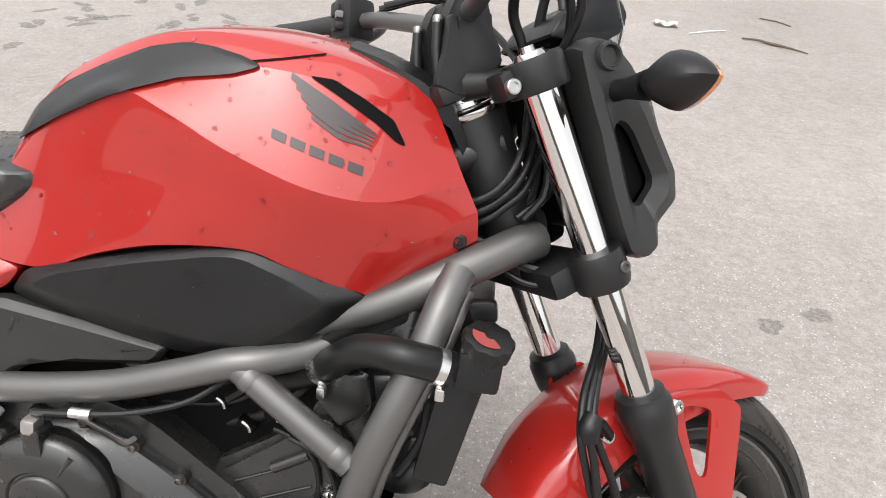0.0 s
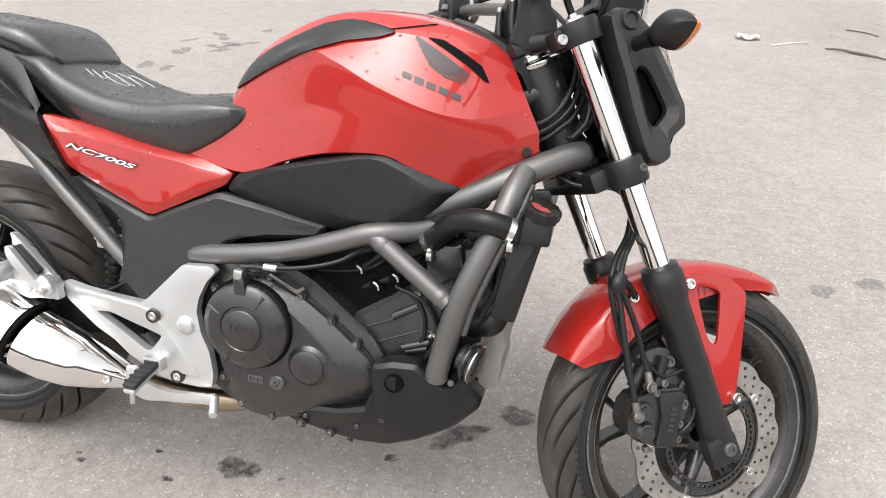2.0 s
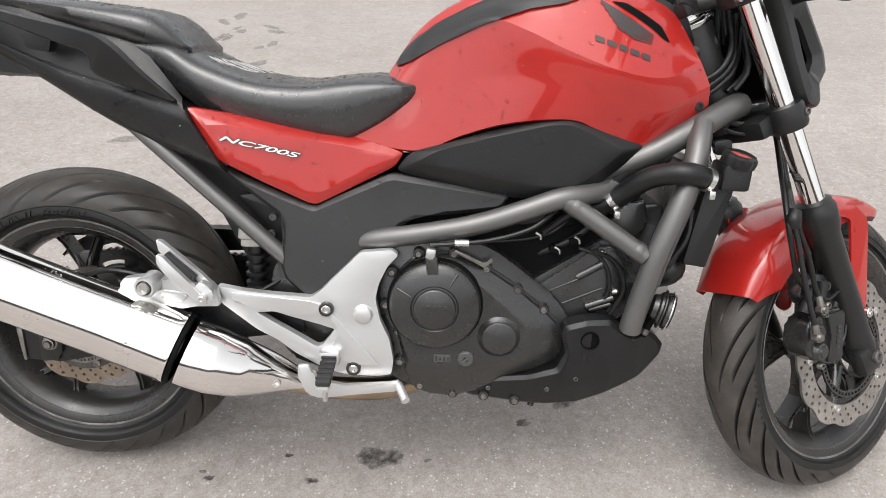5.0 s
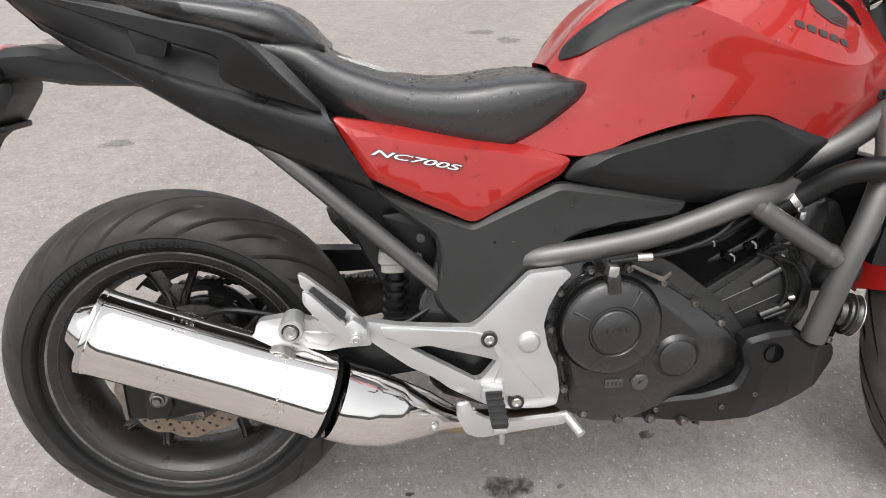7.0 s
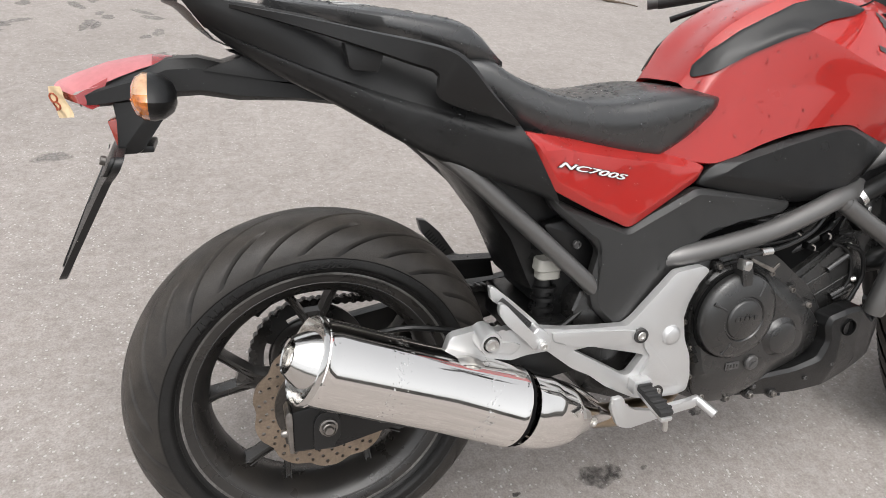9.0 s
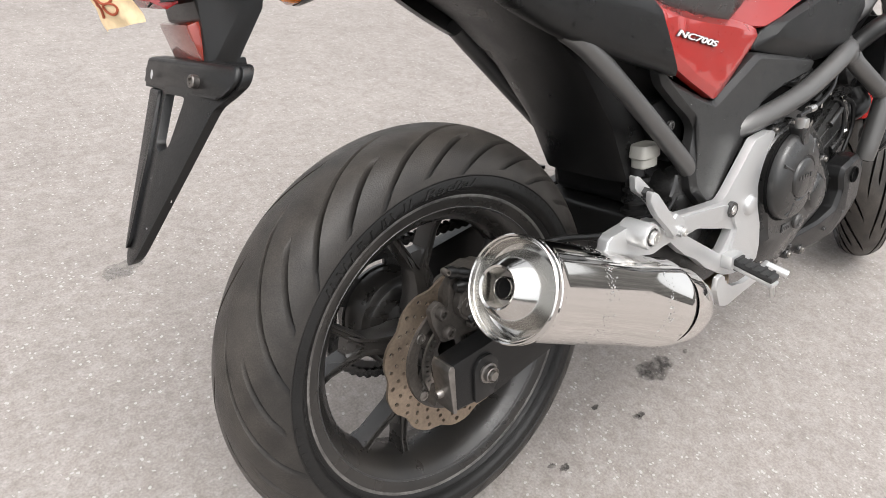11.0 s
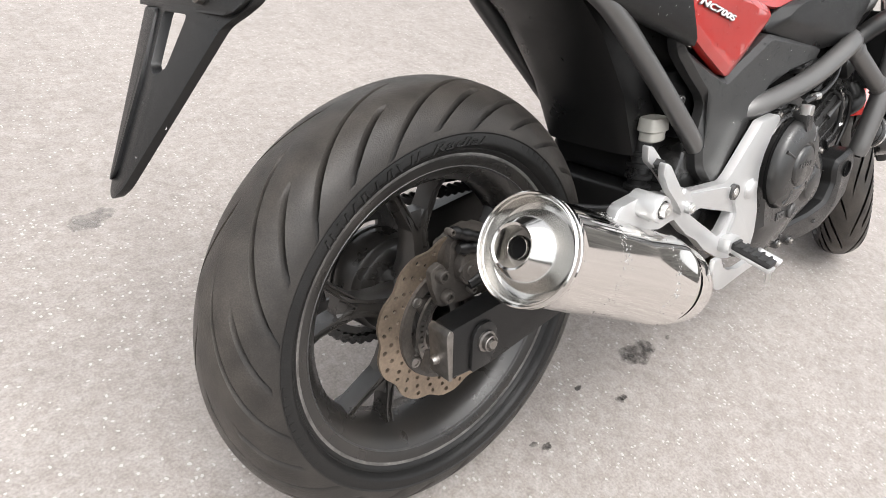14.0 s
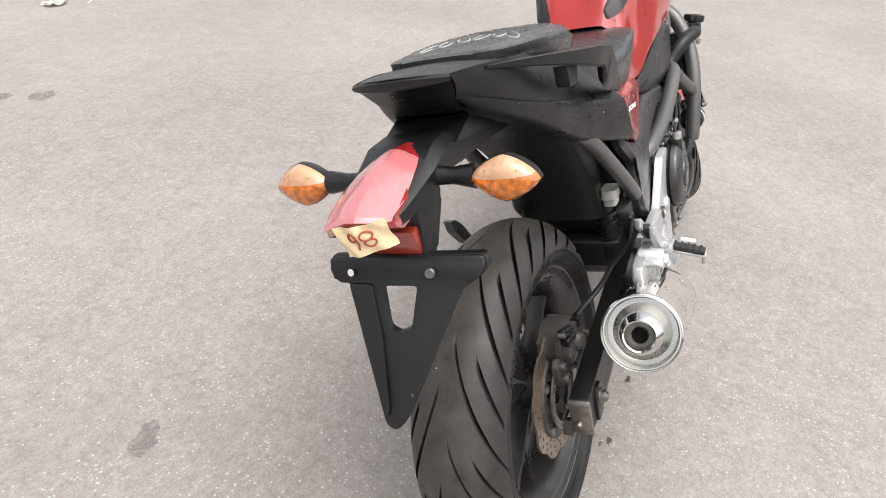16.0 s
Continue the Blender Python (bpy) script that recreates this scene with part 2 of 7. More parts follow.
def spline(pts, n, closed=False):
    """n points along a Catmull-Rom curve through pts, evenly spaced by chord."""
    p = [np.array(q, float) for q in pts]
    k = len(p)
    segs = k if closed else k - 1
    fine = []
    for i in range(segs):
        p1, p2 = p[i], p[(i + 1) % k]
        p0 = p[(i - 1) % k] if closed or i else 2 * p1 - p2
        p3 = p[(i + 2) % k] if closed or i < segs - 1 else 2 * p2 - p1
        for f in np.linspace(0, 1, 14, endpoint=False):
            fine.append(0.5 * (2 * p1 + (p2 - p0) * f + (2 * p0 - 5 * p1 + 4 * p2 - p3) * f * f + (3 * p1 - p0 - 3 * p2 + p3) * f ** 3))
    fine.append(p[0] if closed else p[-1])
    fine = np.array(fine)
    d = np.r_[0, np.cumsum(np.linalg.norm(np.diff(fine, axis=0), axis=1))]
    at = np.linspace(0, d[-1], n + 1)[:-1] if closed else np.linspace(0, d[-1], n)
    return np.stack([np.interp(at, d, fine[:, c]) for c in range(fine.shape[1])], 1)


def rounded(pts, r, n=4):
    """A closed outline with its corners rounded."""
    out = []
    k = len(pts)
    for i in range(k):
        a, b, c = (np.array(pts[(i + j) % k], float) for j in (-1, 0, 1))
        u, v = a - b, c - b
        lu, lv = np.linalg.norm(u), np.linalg.norm(v)
        e = min(r, 0.45 * lu, 0.45 * lv)
        s, t = b + u / lu * e, b + v / lv * e
        for f in np.linspace(0, 1, n):
            out.append((1 - f) ** 2 * s + 2 * f * (1 - f) * b + f * f * t)
    return out


def grid(bm, rows, wrap_u=False, wrap_v=False):
    """Quads over rows of points. Returns the vertices row by row."""
    v = [[bm.verts.new(p) for p in row] for row in rows]
    a, b = len(v), len(v[0])
    for i in range(a if wrap_u else a - 1):
        for j in range(b if wrap_v else b - 1):
            q = [v[i][j], v[(i + 1) % a][j], v[(i + 1) % a][(j + 1) % b], v[i][(j + 1) % b]]
            if len(set(q)) == 4:
                bm.faces.new(q)
    return v


def tube(bm, pts, radius, n=12, steps=None, caps=True):
    """A round tube along a smooth curve; radius may be a list along it."""
    k = steps or max(2, 5 * (len(pts) - 1) + 1)
    c = spline(pts, k) if len(pts) > 2 else np.linspace(pts[0], pts[-1], max(2, steps or 2))
    k = len(c)
    r = np.interp(np.linspace(0, 1, k), np.linspace(0, 1, len(radius)), radius) if isinstance(radius, (list, tuple)) else np.full(k, radius)
    tang = np.gradient(c, axis=0)
    tang /= np.linalg.norm(tang, axis=1)[:, None]
    side = np.cross(tang[0], (0.03, 0.2, 1.0))
    if np.linalg.norm(side) < 0.1:
        side = np.cross(tang[0], (0, 1, 0))
    rows = []
    for i in range(k):
        side = side - tang[i] * (side @ tang[i])
        side /= np.linalg.norm(side)
        up = np.cross(tang[i], side)
        rows.append([c[i] + r[i] * (math.cos(a) * side + math.sin(a) * up) for a in np.linspace(0, 2 * math.pi, n, endpoint=False)])
    v = grid(bm, rows, wrap_v=True)
    if caps:
        bm.faces.new(v[0])
        bm.faces.new(v[-1][::-1])
    return bm


def lathe(bm, profile, centre, axis=(0, 1, 0), n=48, closed=False, arc=None):
    """Turns (radius, along) pairs about an axis through centre."""
    ax = Vector(axis).normalized()
    side = ax.orthogonal().normalized()
    up = ax.cross(side)
    rows = []
    for a in (np.linspace(0, 2 * math.pi, n, endpoint=False) if arc is None else np.linspace(*arc, n)):
        d = math.cos(a) * side + math.sin(a) * up
        rows.append([Vector(centre) + d * r + ax * s for r, s in profile])
    grid(bm, rows, wrap_u=arc is None, wrap_v=closed)
    bmesh.ops.remove_doubles(bm, verts=bm.verts, dist=1e-6)
    return bm


def prism(bm, outline, y0, y1, bevel=0.003, segs=2):
    """An (x, z) outline, thick from y0 to y1, its rims bevelled."""
    a = [bm.verts.new((p[0], y0, p[1])) for p in outline]
    b = [bm.verts.new((p[0], y1, p[1])) for p in outline]
    f = bm.faces.new(a)
    g = bm.faces.new(b[::-1])
    k = len(a)
    for i in range(k):
        bm.faces.new((a[i], b[i], b[(i + 1) % k], a[(i + 1) % k]))
    if bevel:
        bmesh.ops.bevel(bm, geom=list(f.edges) + list(g.edges), offset=bevel, segments=segs, affect="EDGES", profile=0.6, clamp_overlap=True)
    return bm


def box(bm, centre, size, bevel=0.003, m=None, segs=2):
    r = bmesh.ops.create_cube(bm, size=1.0)
    vs = r["verts"]
    bmesh.ops.scale(bm, vec=size, verts=vs)
    if bevel:
        es = list({e for v in vs for e in v.link_edges})
        got = bmesh.ops.bevel(bm, geom=es, offset=bevel, segments=segs, affect="EDGES", profile=0.6)
        vs = list({v for f in got["faces"] for v in f.verts} | {v for v in vs if v.is_valid})
    if m is not None:
        bmesh.ops.transform(bm, matrix=m, verts=vs)
    bmesh.ops.translate(bm, vec=centre, verts=vs)
    return bm


def shell(bm, upper, lower, n=28, k=10, bulge=0.01, lip=0.012, power=2.0):
    """A curved panel between two rails (x, y, z), with a lip turned inwards all round."""
    u, w = spline(upper, n), spline(lower, n)
    rows = []
    for i in range(n):
        row = []
        for j in range(k):
            f = j / (k - 1)
            p = u[i] * (1 - f) + w[i] * f
            e = math.sin(math.pi * i / (n - 1)) ** 0.5
            p = p + np.array((0, -bulge * (1 - abs(2 * f - 1) ** power) * (0.3 + 0.7 * e), 0))
            row.append(p)
        inner = np.array((0, lip, 0))
        rows.append([row[0] + inner] + [row[0] + inner * 0.25] + row[1:-1] + [row[-1] + inner * 0.25] + [row[-1] + inner])
    first = [p + np.array((0, lip, 0)) for p in rows[0]]
    last = [p + np.array((0, lip, 0)) for p in rows[-1]]
    grid(bm, [first] + rows + [last])
    return bm


def inset(outline, d):
    """The outline moved inwards by d, corner by corner."""
    p = [np.array(q, float) for q in outline]
    k = len(p)
    turn = sum(p[i][0] * p[(i + 1) % k][1] - p[(i + 1) % k][0] * p[i][1] for i in range(k))
    out = []
    for i in range(k):
        a, b = p[i] - p[i - 1], p[(i + 1) % k] - p[i]
        n = a / np.linalg.norm(a) + b / np.linalg.norm(b)
        n = np.array((-n[1], n[0])) / (np.linalg.norm(n) + 1e-9) * (1 if turn > 0 else -1)
        out.append(tuple(p[i] + n * d))
    return out


def plate(bm, outer, holes, y0, y1, bevel=0.003):
    """A plate in the x, z plane from y0 (front) to y1 with openings through it, its front rims bevelled."""
    edges = []
    for loop in (outer, *holes):
        vs = [bm.verts.new((q[0], y0, q[1])) for q in loop]
        edges += [bm.edges.new((vs[i], vs[(i + 1) % len(vs)])) for i in range(len(vs))]
    bmesh.ops.triangle_fill(bm, use_beauty=True, edges=edges)
    rim = [e for e in bm.edges if e.is_boundary]
    faces = bm.faces[:]
    got = bmesh.ops.extrude_face_region(bm, geom=faces, use_keep_orig=True)
    for v in [g for g in got["geom"] if isinstance(g, bmesh.types.BMVert)]:
        v.co.y = y1
    bmesh.ops.recalc_face_normals(bm, faces=bm.faces)
    if bevel:
        bmesh.ops.bevel(bm, geom=rim, offset=bevel, segments=2, affect="EDGES", profile=0.6, clamp_overlap=True)
    return bm


def mirrored(bm):
    """A copy of bm on the other side of the machine."""
    other = bm.copy()
    bmesh.ops.scale(other, vec=(1, -1, 1), verts=other.verts)
    bmesh.ops.reverse_faces(other, faces=other.faces)
    return other


def bolt_mesh(radius=0.007, head=0.005, socket=True):
    """A socket-head bolt along -y."""
    bm = bmesh.new()
    prof = [(0, -head * 0.45), (radius * 0.5, -head * 0.45), (radius * 0.55, -head), (radius * 0.85, -head), (radius, -head * 0.75), (radius, 0.003)] if socket else [(0, -head), (radius * 0.7, -head * 0.92), (radius, -head * 0.5), (radius, 0.003)]
    lathe(bm, prof, (0, 0, 0), n=12)
    return bm


def bolt(name, at, parent, mat, radius=0.007, head=0.005, m=None, socket=True, way=None):
    bm = bolt_mesh(radius, head, socket)
    if way is not None:
        bmesh.ops.transform(bm, matrix=Vector((0, -1, 0)).rotation_difference(Vector(way)).to_matrix().to_4x4(), verts=bm.verts)
    bmesh.ops.translate(bm, vec=at, verts=bm.verts)
    return part(name, bm, mat, parent, m=m)


# ---- ground ----
def ground_sheet():
    bm = bmesh.new()
    ring = [0.0, 3, 8, 20, 60, 200, 800, 3000]
    c = bm.verts.new((0.6, 0.5, 0))
    rows = [[bm.verts.new((0.6 + r * math.cos(a), 0.5 + r * math.sin(a), 0)) for a in np.linspace(0, 2 * math.pi, 48, endpoint=False)] for r in ring[1:]]
    for j in range(48):
        bm.faces.new((c, rows[0][j], rows[0][(j + 1) % 48]))
        for i in range(len(rows) - 1):
            bm.faces.new((rows[i][j], rows[i + 1][j], rows[i + 1][(j + 1) % 48], rows[i][(j + 1) % 48]))
    return tagged(link("ground", bm, ASPHALT), "worn light grey asphalt with pale stone grains", "ground", kind="structure")


ground_sheet()

# ---- an unseen plain ring added far off all round, for dark horizon reflections ----
RING_GREY = material("reflection_ring_grey", (0.150, 0.147, 0.140), 0.9, vary=0.4, vary_scale=0.6, grain=0.4, grain_scale=4.0, spec=0.2)
bm = bmesh.new()
rows = []
for r, z in ((26.0, 0.0), (26.0, 3.0), (26.4, 3.0), (26.4, 0.0)):
    rows.append([Vector((r * math.cos(a), r * math.sin(a), z)) for a in np.linspace(0, 2 * math.pi, 96, endpoint=False)])
grid(bm, rows, wrap_u=True, wrap_v=True)
tagged(link("reflection_ring", bm, RING_GREY), "unseen grey ring added far off round the asphalt for dark horizon reflections", "wall", kind="structure")

# ---- the motorcycle: everything below is in its upright axes, x forwards, rear axle over x = 0 ----
bike = new("motorcycle")
tagged(bike, "red naked motorcycle with black trim, wet, leaning on its side stand", "motorcycle")
bike.matrix_world = Matrix.Translation((0, 0, 0.004)) @ Matrix.Rotation(-LEAN, 4, "X")

AXIS = Vector((-math.sin(RAKE), 0, math.cos(RAKE)))
AXIS_AT = Vector((1.5896, 0, 0))
SAG = Vector((0, 0, -0.016))
STEERED = Matrix.Translation(SAG) @ Matrix.Translation(AXIS_AT) @ Matrix.Rotation(STEER, 4, AXIS) @ Matrix.Translation(-AXIS_AT)
FRONT = Vector((1.486, 0, 0.295))
NUDGED = STEERED @ Matrix.Translation((-0.012, 0, -0.005))
REAR = Vector((0, 0, 0.310))


# ---- wheels ----
def tyre(centre, outer, half, crown, rim_r, rim_half, lean_of_groove, grooves, m, parent, seed):
    """A tyre with sunk sweeping grooves on both sides of the crown."""
    across = 150
    prof = [(rim_r - 0.004, -rim_half), (rim_r + 0.004, -rim_half - 0.005), (0.5 * (rim_r + 0.004 + outer - crown), -0.5 * (rim_half + 0.005 + half) - 0.004), (outer - crown, -half)]
    for a in np.linspace(0.10, 0.90, 9):
        ang = math.pi * a
        prof.append((outer - crown + crown * math.sin(ang) ** 0.9, -half * math.cos(ang)))
    prof += [(r, -s) for r, s in prof[3::-1]]
    pr = spline(prof, across)
    pos = np.linspace(-1, 1, across) / 0.70
    side = np.abs(pos)
    pr = np.array(pr)
    pr[:, 1] -= 0.0016 * np.sign(pr[:, 1]) * ((side > 1.030) & (side < 1.30))

    def step(x, lo, hi):
        f = np.clip((x - lo) / (hi - lo), 0, 1)
        return f * f * (3 - 2 * f)

    half_period = np.pi / grooves
    sweep = lean_of_groove * radians(50)
    base = np.clip(side, 0, 1.05)
    line = sweep * base ** 0.62
    slope = np.minimum(0.62 * abs(sweep) * np.maximum(base, 0.08) ** -0.38 * outer / (half * 1.35), 4.0)
    wide = np.minimum(0.0036 * np.sqrt(1 + slope ** 2) / outer * (0.55 + 0.45 * step(side, 0.1, 0.6)), 0.30 * half_period)
    marks = ((-1.15, 0.0), (-1.0, 0.12), (-0.88, 1.0), (0.0, 1.0), (0.88, 1.0), (1.0, 0.12), (1.15, 0.0))
    cols, cuts = [], []
    long_reach = step(side, 0.07, 0.16) * (1 - step(side, 0.965, 1.010))
    short_reach = step(side, 0.42, 0.48) * (1 - step(side, 0.89, 0.94))
    for k in range(2 * grooves):
        right = pos < 0
        reach = np.where(right == (k % 2 == 0), long_reach, short_reach)
        for off, deep in marks:
            cols.append(k * half_period + line + off * wide)
            cuts.append(deep * reach)
        for f in (0.22, 0.40, 0.60, 0.78):
            lo, hi = 1.25 * wide, half_period - 1.25 * wide
            cols.append(k * half_period + line + lo + (hi - lo) * f)
            cuts.append(np.zeros(across))
    th, cut = np.array(cols), np.array(cuts)
    around = len(th)
    r = pr[None, :, 0] - 0.0140 * cut * (1 - 0.45 * step(side, 0.55, 0.90))[None, :]
    co = np.stack([r * np.sin(th) + centre[0], np.repeat(pr[None, :, 1], around, 0) + centre[1], r * np.cos(th) + centre[2]], -1).reshape(-1, 3)
    i, j = np.meshgrid(np.arange(around), np.arange(across - 1), indexing="ij")
    i2 = (i + 1) % around
    faces = np.stack([i * across + j, i2 * across + j, i2 * across + j + 1, i * across + j + 1], -1).reshape(-1, 4)
    me = bpy.data.meshes.new("tyre")
    me.from_pydata(co.tolist(), [], faces.tolist())
    me.polygons.foreach_set("use_smooth", [True] * len(me.polygons))
    me.set_sharp_from_angle(angle=radians(35))
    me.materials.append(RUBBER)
    # wear fades out in the grooves, so their darkness is partly put into colour
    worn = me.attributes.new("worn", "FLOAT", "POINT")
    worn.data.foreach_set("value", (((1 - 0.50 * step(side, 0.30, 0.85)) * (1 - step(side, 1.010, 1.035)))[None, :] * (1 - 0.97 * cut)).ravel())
    if m is not None:
        me.transform(m)
    ob = new("tyre", me)
    ob.parent = parent
    tagged(ob, "worn black tyre with sweeping rain grooves and dusty tread")
    return ob


def wheel(name, centre, outer, half, crown, rim_half, width_hub, m, label, groove_lean, spoke_turn, grooves):
    c = Vector(centre)
    bm = bmesh.new()
    R, h = 0.2235, rim_half
    prof = [(R + 0.001, -h), (R + 0.002, -h + 0.003), (R - 0.006, -h + 0.005), (R - 0.016, -h + 0.007), (R - 0.018, -h + 0.004), (R - 0.0205, -h + 0.006), (R - 0.023, -h + 0.014), (R - 0.030, -h + 0.032), (R - 0.034, 0)]
    outer_side = prof + [(r, -s) for r, s in prof[-2::-1]]
    inner = [(R - 0.006, h + 0.001), (R - 0.018, h - 0.004), (R - 0.028, h - 0.012), (R - 0.042, h - 0.030), (R - 0.046, 0.0)]
    inner = inner + [(r, -s) for r, s in inner[-2::-1]]
    lathe(bm, outer_side + inner, c, n=96, closed=True)
    rim = part(name, bm, RIM, bike, label, m=m)
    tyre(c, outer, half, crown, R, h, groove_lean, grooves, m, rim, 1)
    # raised moulded marks and rings on the sidewalls
    bm = bmesh.new()
    top = outer - crown
    for sgn in (-1, 1):
        lathe(bm, [(R + 0.0085, sgn * (h + 0.0045)), (R + 0.010, sgn * (h + 0.0068)), (R + 0.0115, sgn * (h + 0.0062))], c, n=120)
        for start, count in ((0.5, 9), (2.3, 7), (4.2, 11)):
            for q in range(count):
                a = start + q * 0.052
                d = Vector((math.sin(a), 0, math.cos(a)))
                box(bm, c + d * (R + 0.0225) + Vector((0, sgn * (half * 0.976), 0)), (0.0050, 0.0007, 0.005 + 0.001 * (q % 3)), 0.0, Matrix.Rotation(a, 4, "Y"))
    part("sidewall_mark", bm, RUBBER, rim, "raised unreadable moulding on the sidewall", m=m)
    # a bright line along the flange
    bm = bmesh.new()
    for sgn in (-1, 1):
        lathe(bm, [(R - 0.0050, sgn * (h - 0.0005)), (R - 0.0040, sgn * (h + 0.0012)), (R - 0.001, sgn * (h + 0.0022)), (R + 0.0022, sgn * (h + 0.0012)), (R + 0.0022, sgn * (h - 0.002))], c, n=96)
    part("rim_flange", bm, BRIGHT_EDGE, rim, "bright rim edge", m=m)
    # lighter grey paints the highlight along the inner ridge
    bm = bmesh.new()
    for sgn in (-1, 1):
        lathe(bm, [(R - 0.0172, sgn * (h - 0.0042)), (R - 0.0185, sgn * (h - 0.0030)), (R - 0.0200, sgn * (h - 0.0050)), (R - 0.0210, sgn * (h - 0.0080))], c, n=96)
    part("rim_ridge", bm, ENGINE_GREY, rim, "inner rim ridge painted lighter for its highlight", m=m)
    # hub
    bm = bmesh.new()
    lathe(bm, [(0.016, -width_hub), (0.034, -width_hub), (0.040, -width_hub + 0.006), (0.043, -0.02), (0.050, 0.0), (0.043, 0.02), (0.040, width_hub - 0.006), (0.034, width_hub), (0.016, width_hub)], c, n=40, closed=True)
    part("hub", bm, RIM, rim, m=m)
    # five forked spokes
    for k in range(5):
        a = spoke_turn + k * 2 * math.pi / 5
        bm = bmesh.new()

        def at(r, off, y):
            d = Vector((math.sin(a), 0, math.cos(a)))
            s = Vector((math.cos(a), 0, -math.sin(a)))
            return c + d * r + s * off + Vector((0, y, 0))

        def arm(stations):
            rows = []
            for (r, off, w, d) in stations:
                ring = []
                for px, py in ((-1, -0.4), (-0.86, -1), (-0.56, -1), (-0.40, -0.74), (0.40, -0.74), (0.56, -1), (0.86, -1), (1, -0.4), (1, 0.4), (0.86, 1), (-0.86, 1), (-1, 0.4)):
                    ring.append(at(r, off + px * w, py * d))
                rows.append(ring)
            v = grid(bm, rows, wrap_v=True)
            bm.faces.new(v[0][::-1])
            bm.faces.new(v[-1])

        arm([(0.034, 0, 0.026, 0.028), (0.065, 0, 0.0170, 0.021), (0.095, 0, 0.0138, 0.0175), (0.118, 0, 0.0150, 0.0158), (0.130, 0, 0.0185, 0.0145), (0.138, 0, 0.0215, 0.0120)])
        for sg in (-1, 1):
            arm([(0.112, sg * 0.006, 0.0080, 0.0162), (0.138, sg * 0.019, 0.0070, 0.0160), (0.160, sg * 0.030, 0.0064, 0.0160), (0.178, sg * 0.041, 0.0074, 0.020), (0.192, sg * 0.050, 0.0135, 0.032)])
        part("spoke", bm, RIM, rim, m=m)
    return rim


def wave_disc(bm, centre, y, r_in, r_out, waves, holes, thick=0.0045, seg=12):
    """A wavy brake disc with drilled holes, standing in the plane y."""
    c = Vector(centre)
    n = waves * seg
    step = 2 * math.pi / n

    def radius(a):
        f = (a * waves / (2 * math.pi)) % 1.0
        return r_out - 0.007 * (0.5 - 0.5 * math.cos(2 * math.pi * f)) ** 2

    loops = []
    radii = [0.0, 0.08, 0.32, 0.37, 0.61, 0.66, 0.88, 1.0]
    for f in radii:
        loops.append([(r_in + (radius(k * step) - r_in) * f, k * step) for k in range(n)])
    drilled = set()
    for k in range(n):
        drilled.add(((1, 5, 3)[k % 3], k))
    if not holes:
        drilled = set()
    for yy in (y - thick / 2, y + thick / 2):
        v = [[bm.verts.new(c + Vector((r * math.sin(a), yy, r * math.cos(a)))) for r, a in loop] for loop in loops]
        for i in range(len(radii) - 1):
            for k in range(n):
                q = (v[i][k], v[i + 1][k], v[i + 1][(k + 1) % n], v[i][(k + 1) % n])
                if (i, k) not in drilled:
                    bm.faces.new(q)
                    continue
                mid = sum((w.co for w in q), Vector()) / 4
                eu, ev = (q[1].co - q[0].co) * 0.5, (q[3].co - q[0].co) * 0.5
                size = 0.84 * min(eu.length, ev.length)
                eu, ev = eu.normalized() * size, ev.normalized() * size
                ring = [bm.verts.new(mid + eu * math.cos(radians(202.5 + 45 * j)) + ev * math.sin(radians(202.5 + 45 * j))) for j in range(8)]
                for j in range(4):
                    bm.faces.new((q[j], ring[(2 * j + 1) % 8], ring[2 * j]))
                    bm.faces.new((q[j], q[(j + 1) % 4], ring[(2 * j + 2) % 8], ring[2 * j + 1]))
    bmesh.ops.recalc_face_normals(bm, faces=bm.faces)
    edges = [e for e in bm.edges if e.is_boundary]
    # close rims: join each boundary edge on one side with its twin on the other
    key = {}
    for v in bm.verts:
        key[(round(v.co.x, 5), round(v.co.z, 5), v.co.y > c.y + y)] = v
    for e in edges:
        a, b = e.verts
        if a.co.y < c.y + y:
            a2, b2 = key[(round(a.co.x, 5), round(a.co.z, 5), True)], key[(round(b.co.x, 5), round(b.co.z, 5), True)]
            bm.faces.new((a, b, b2, a2))
    return bm


rear_wheel = wheel("rear_wheel", REAR + Vector((-0.003, 0.009, 0.001)), 0.309, 0.0795, 0.068, 0.060, 0.055, None, "black cast rear wheel with forked spokes", -1.0, radians(-3), 13)
front_wheel = wheel("front_wheel", FRONT, 0.289, 0.0565, 0.056, 0.045, 0.045, STEERED, "black cast front wheel with forked spokes", 1.0, radians(-13), 13)

bm = bmesh.new()
wave_disc(bm, REAR, -0.058, 0.082, 0.120, 10, True, seg=8)
part("brake_disc", bm, DISC, rear_wheel, "wavy drilled brake disc, rusty brown", angle=30)
bm = bmesh.new()
lathe(bm, [(0.066, -0.061), (0.084, -0.0645), (0.086, -0.057), (0.066, -0.054)], REAR, n=48, closed=True)
part("disc_carrier", bm, CAST, rear_wheel, "dusty brown-grey disc carrier")
for k in range(5):
    a = radians(20 + 72 * k)
    d = Vector((math.sin(a), 0, math.cos(a)))
    bm = bmesh.new()
    tube(bm, [REAR + d * 0.036 + Vector((0, -0.044, 0)), REAR + d * 0.072 + Vector((0, -0.056, 0))], [0.015, 0.010], 10)
    part("carrier_arm", bm, CAST, rear_wheel)
    bolt("disc_bolt", REAR + d * 0.075 + Vector((0, -0.0635, 0)), rear_wheel, SOOT, 0.0075, 0.003)


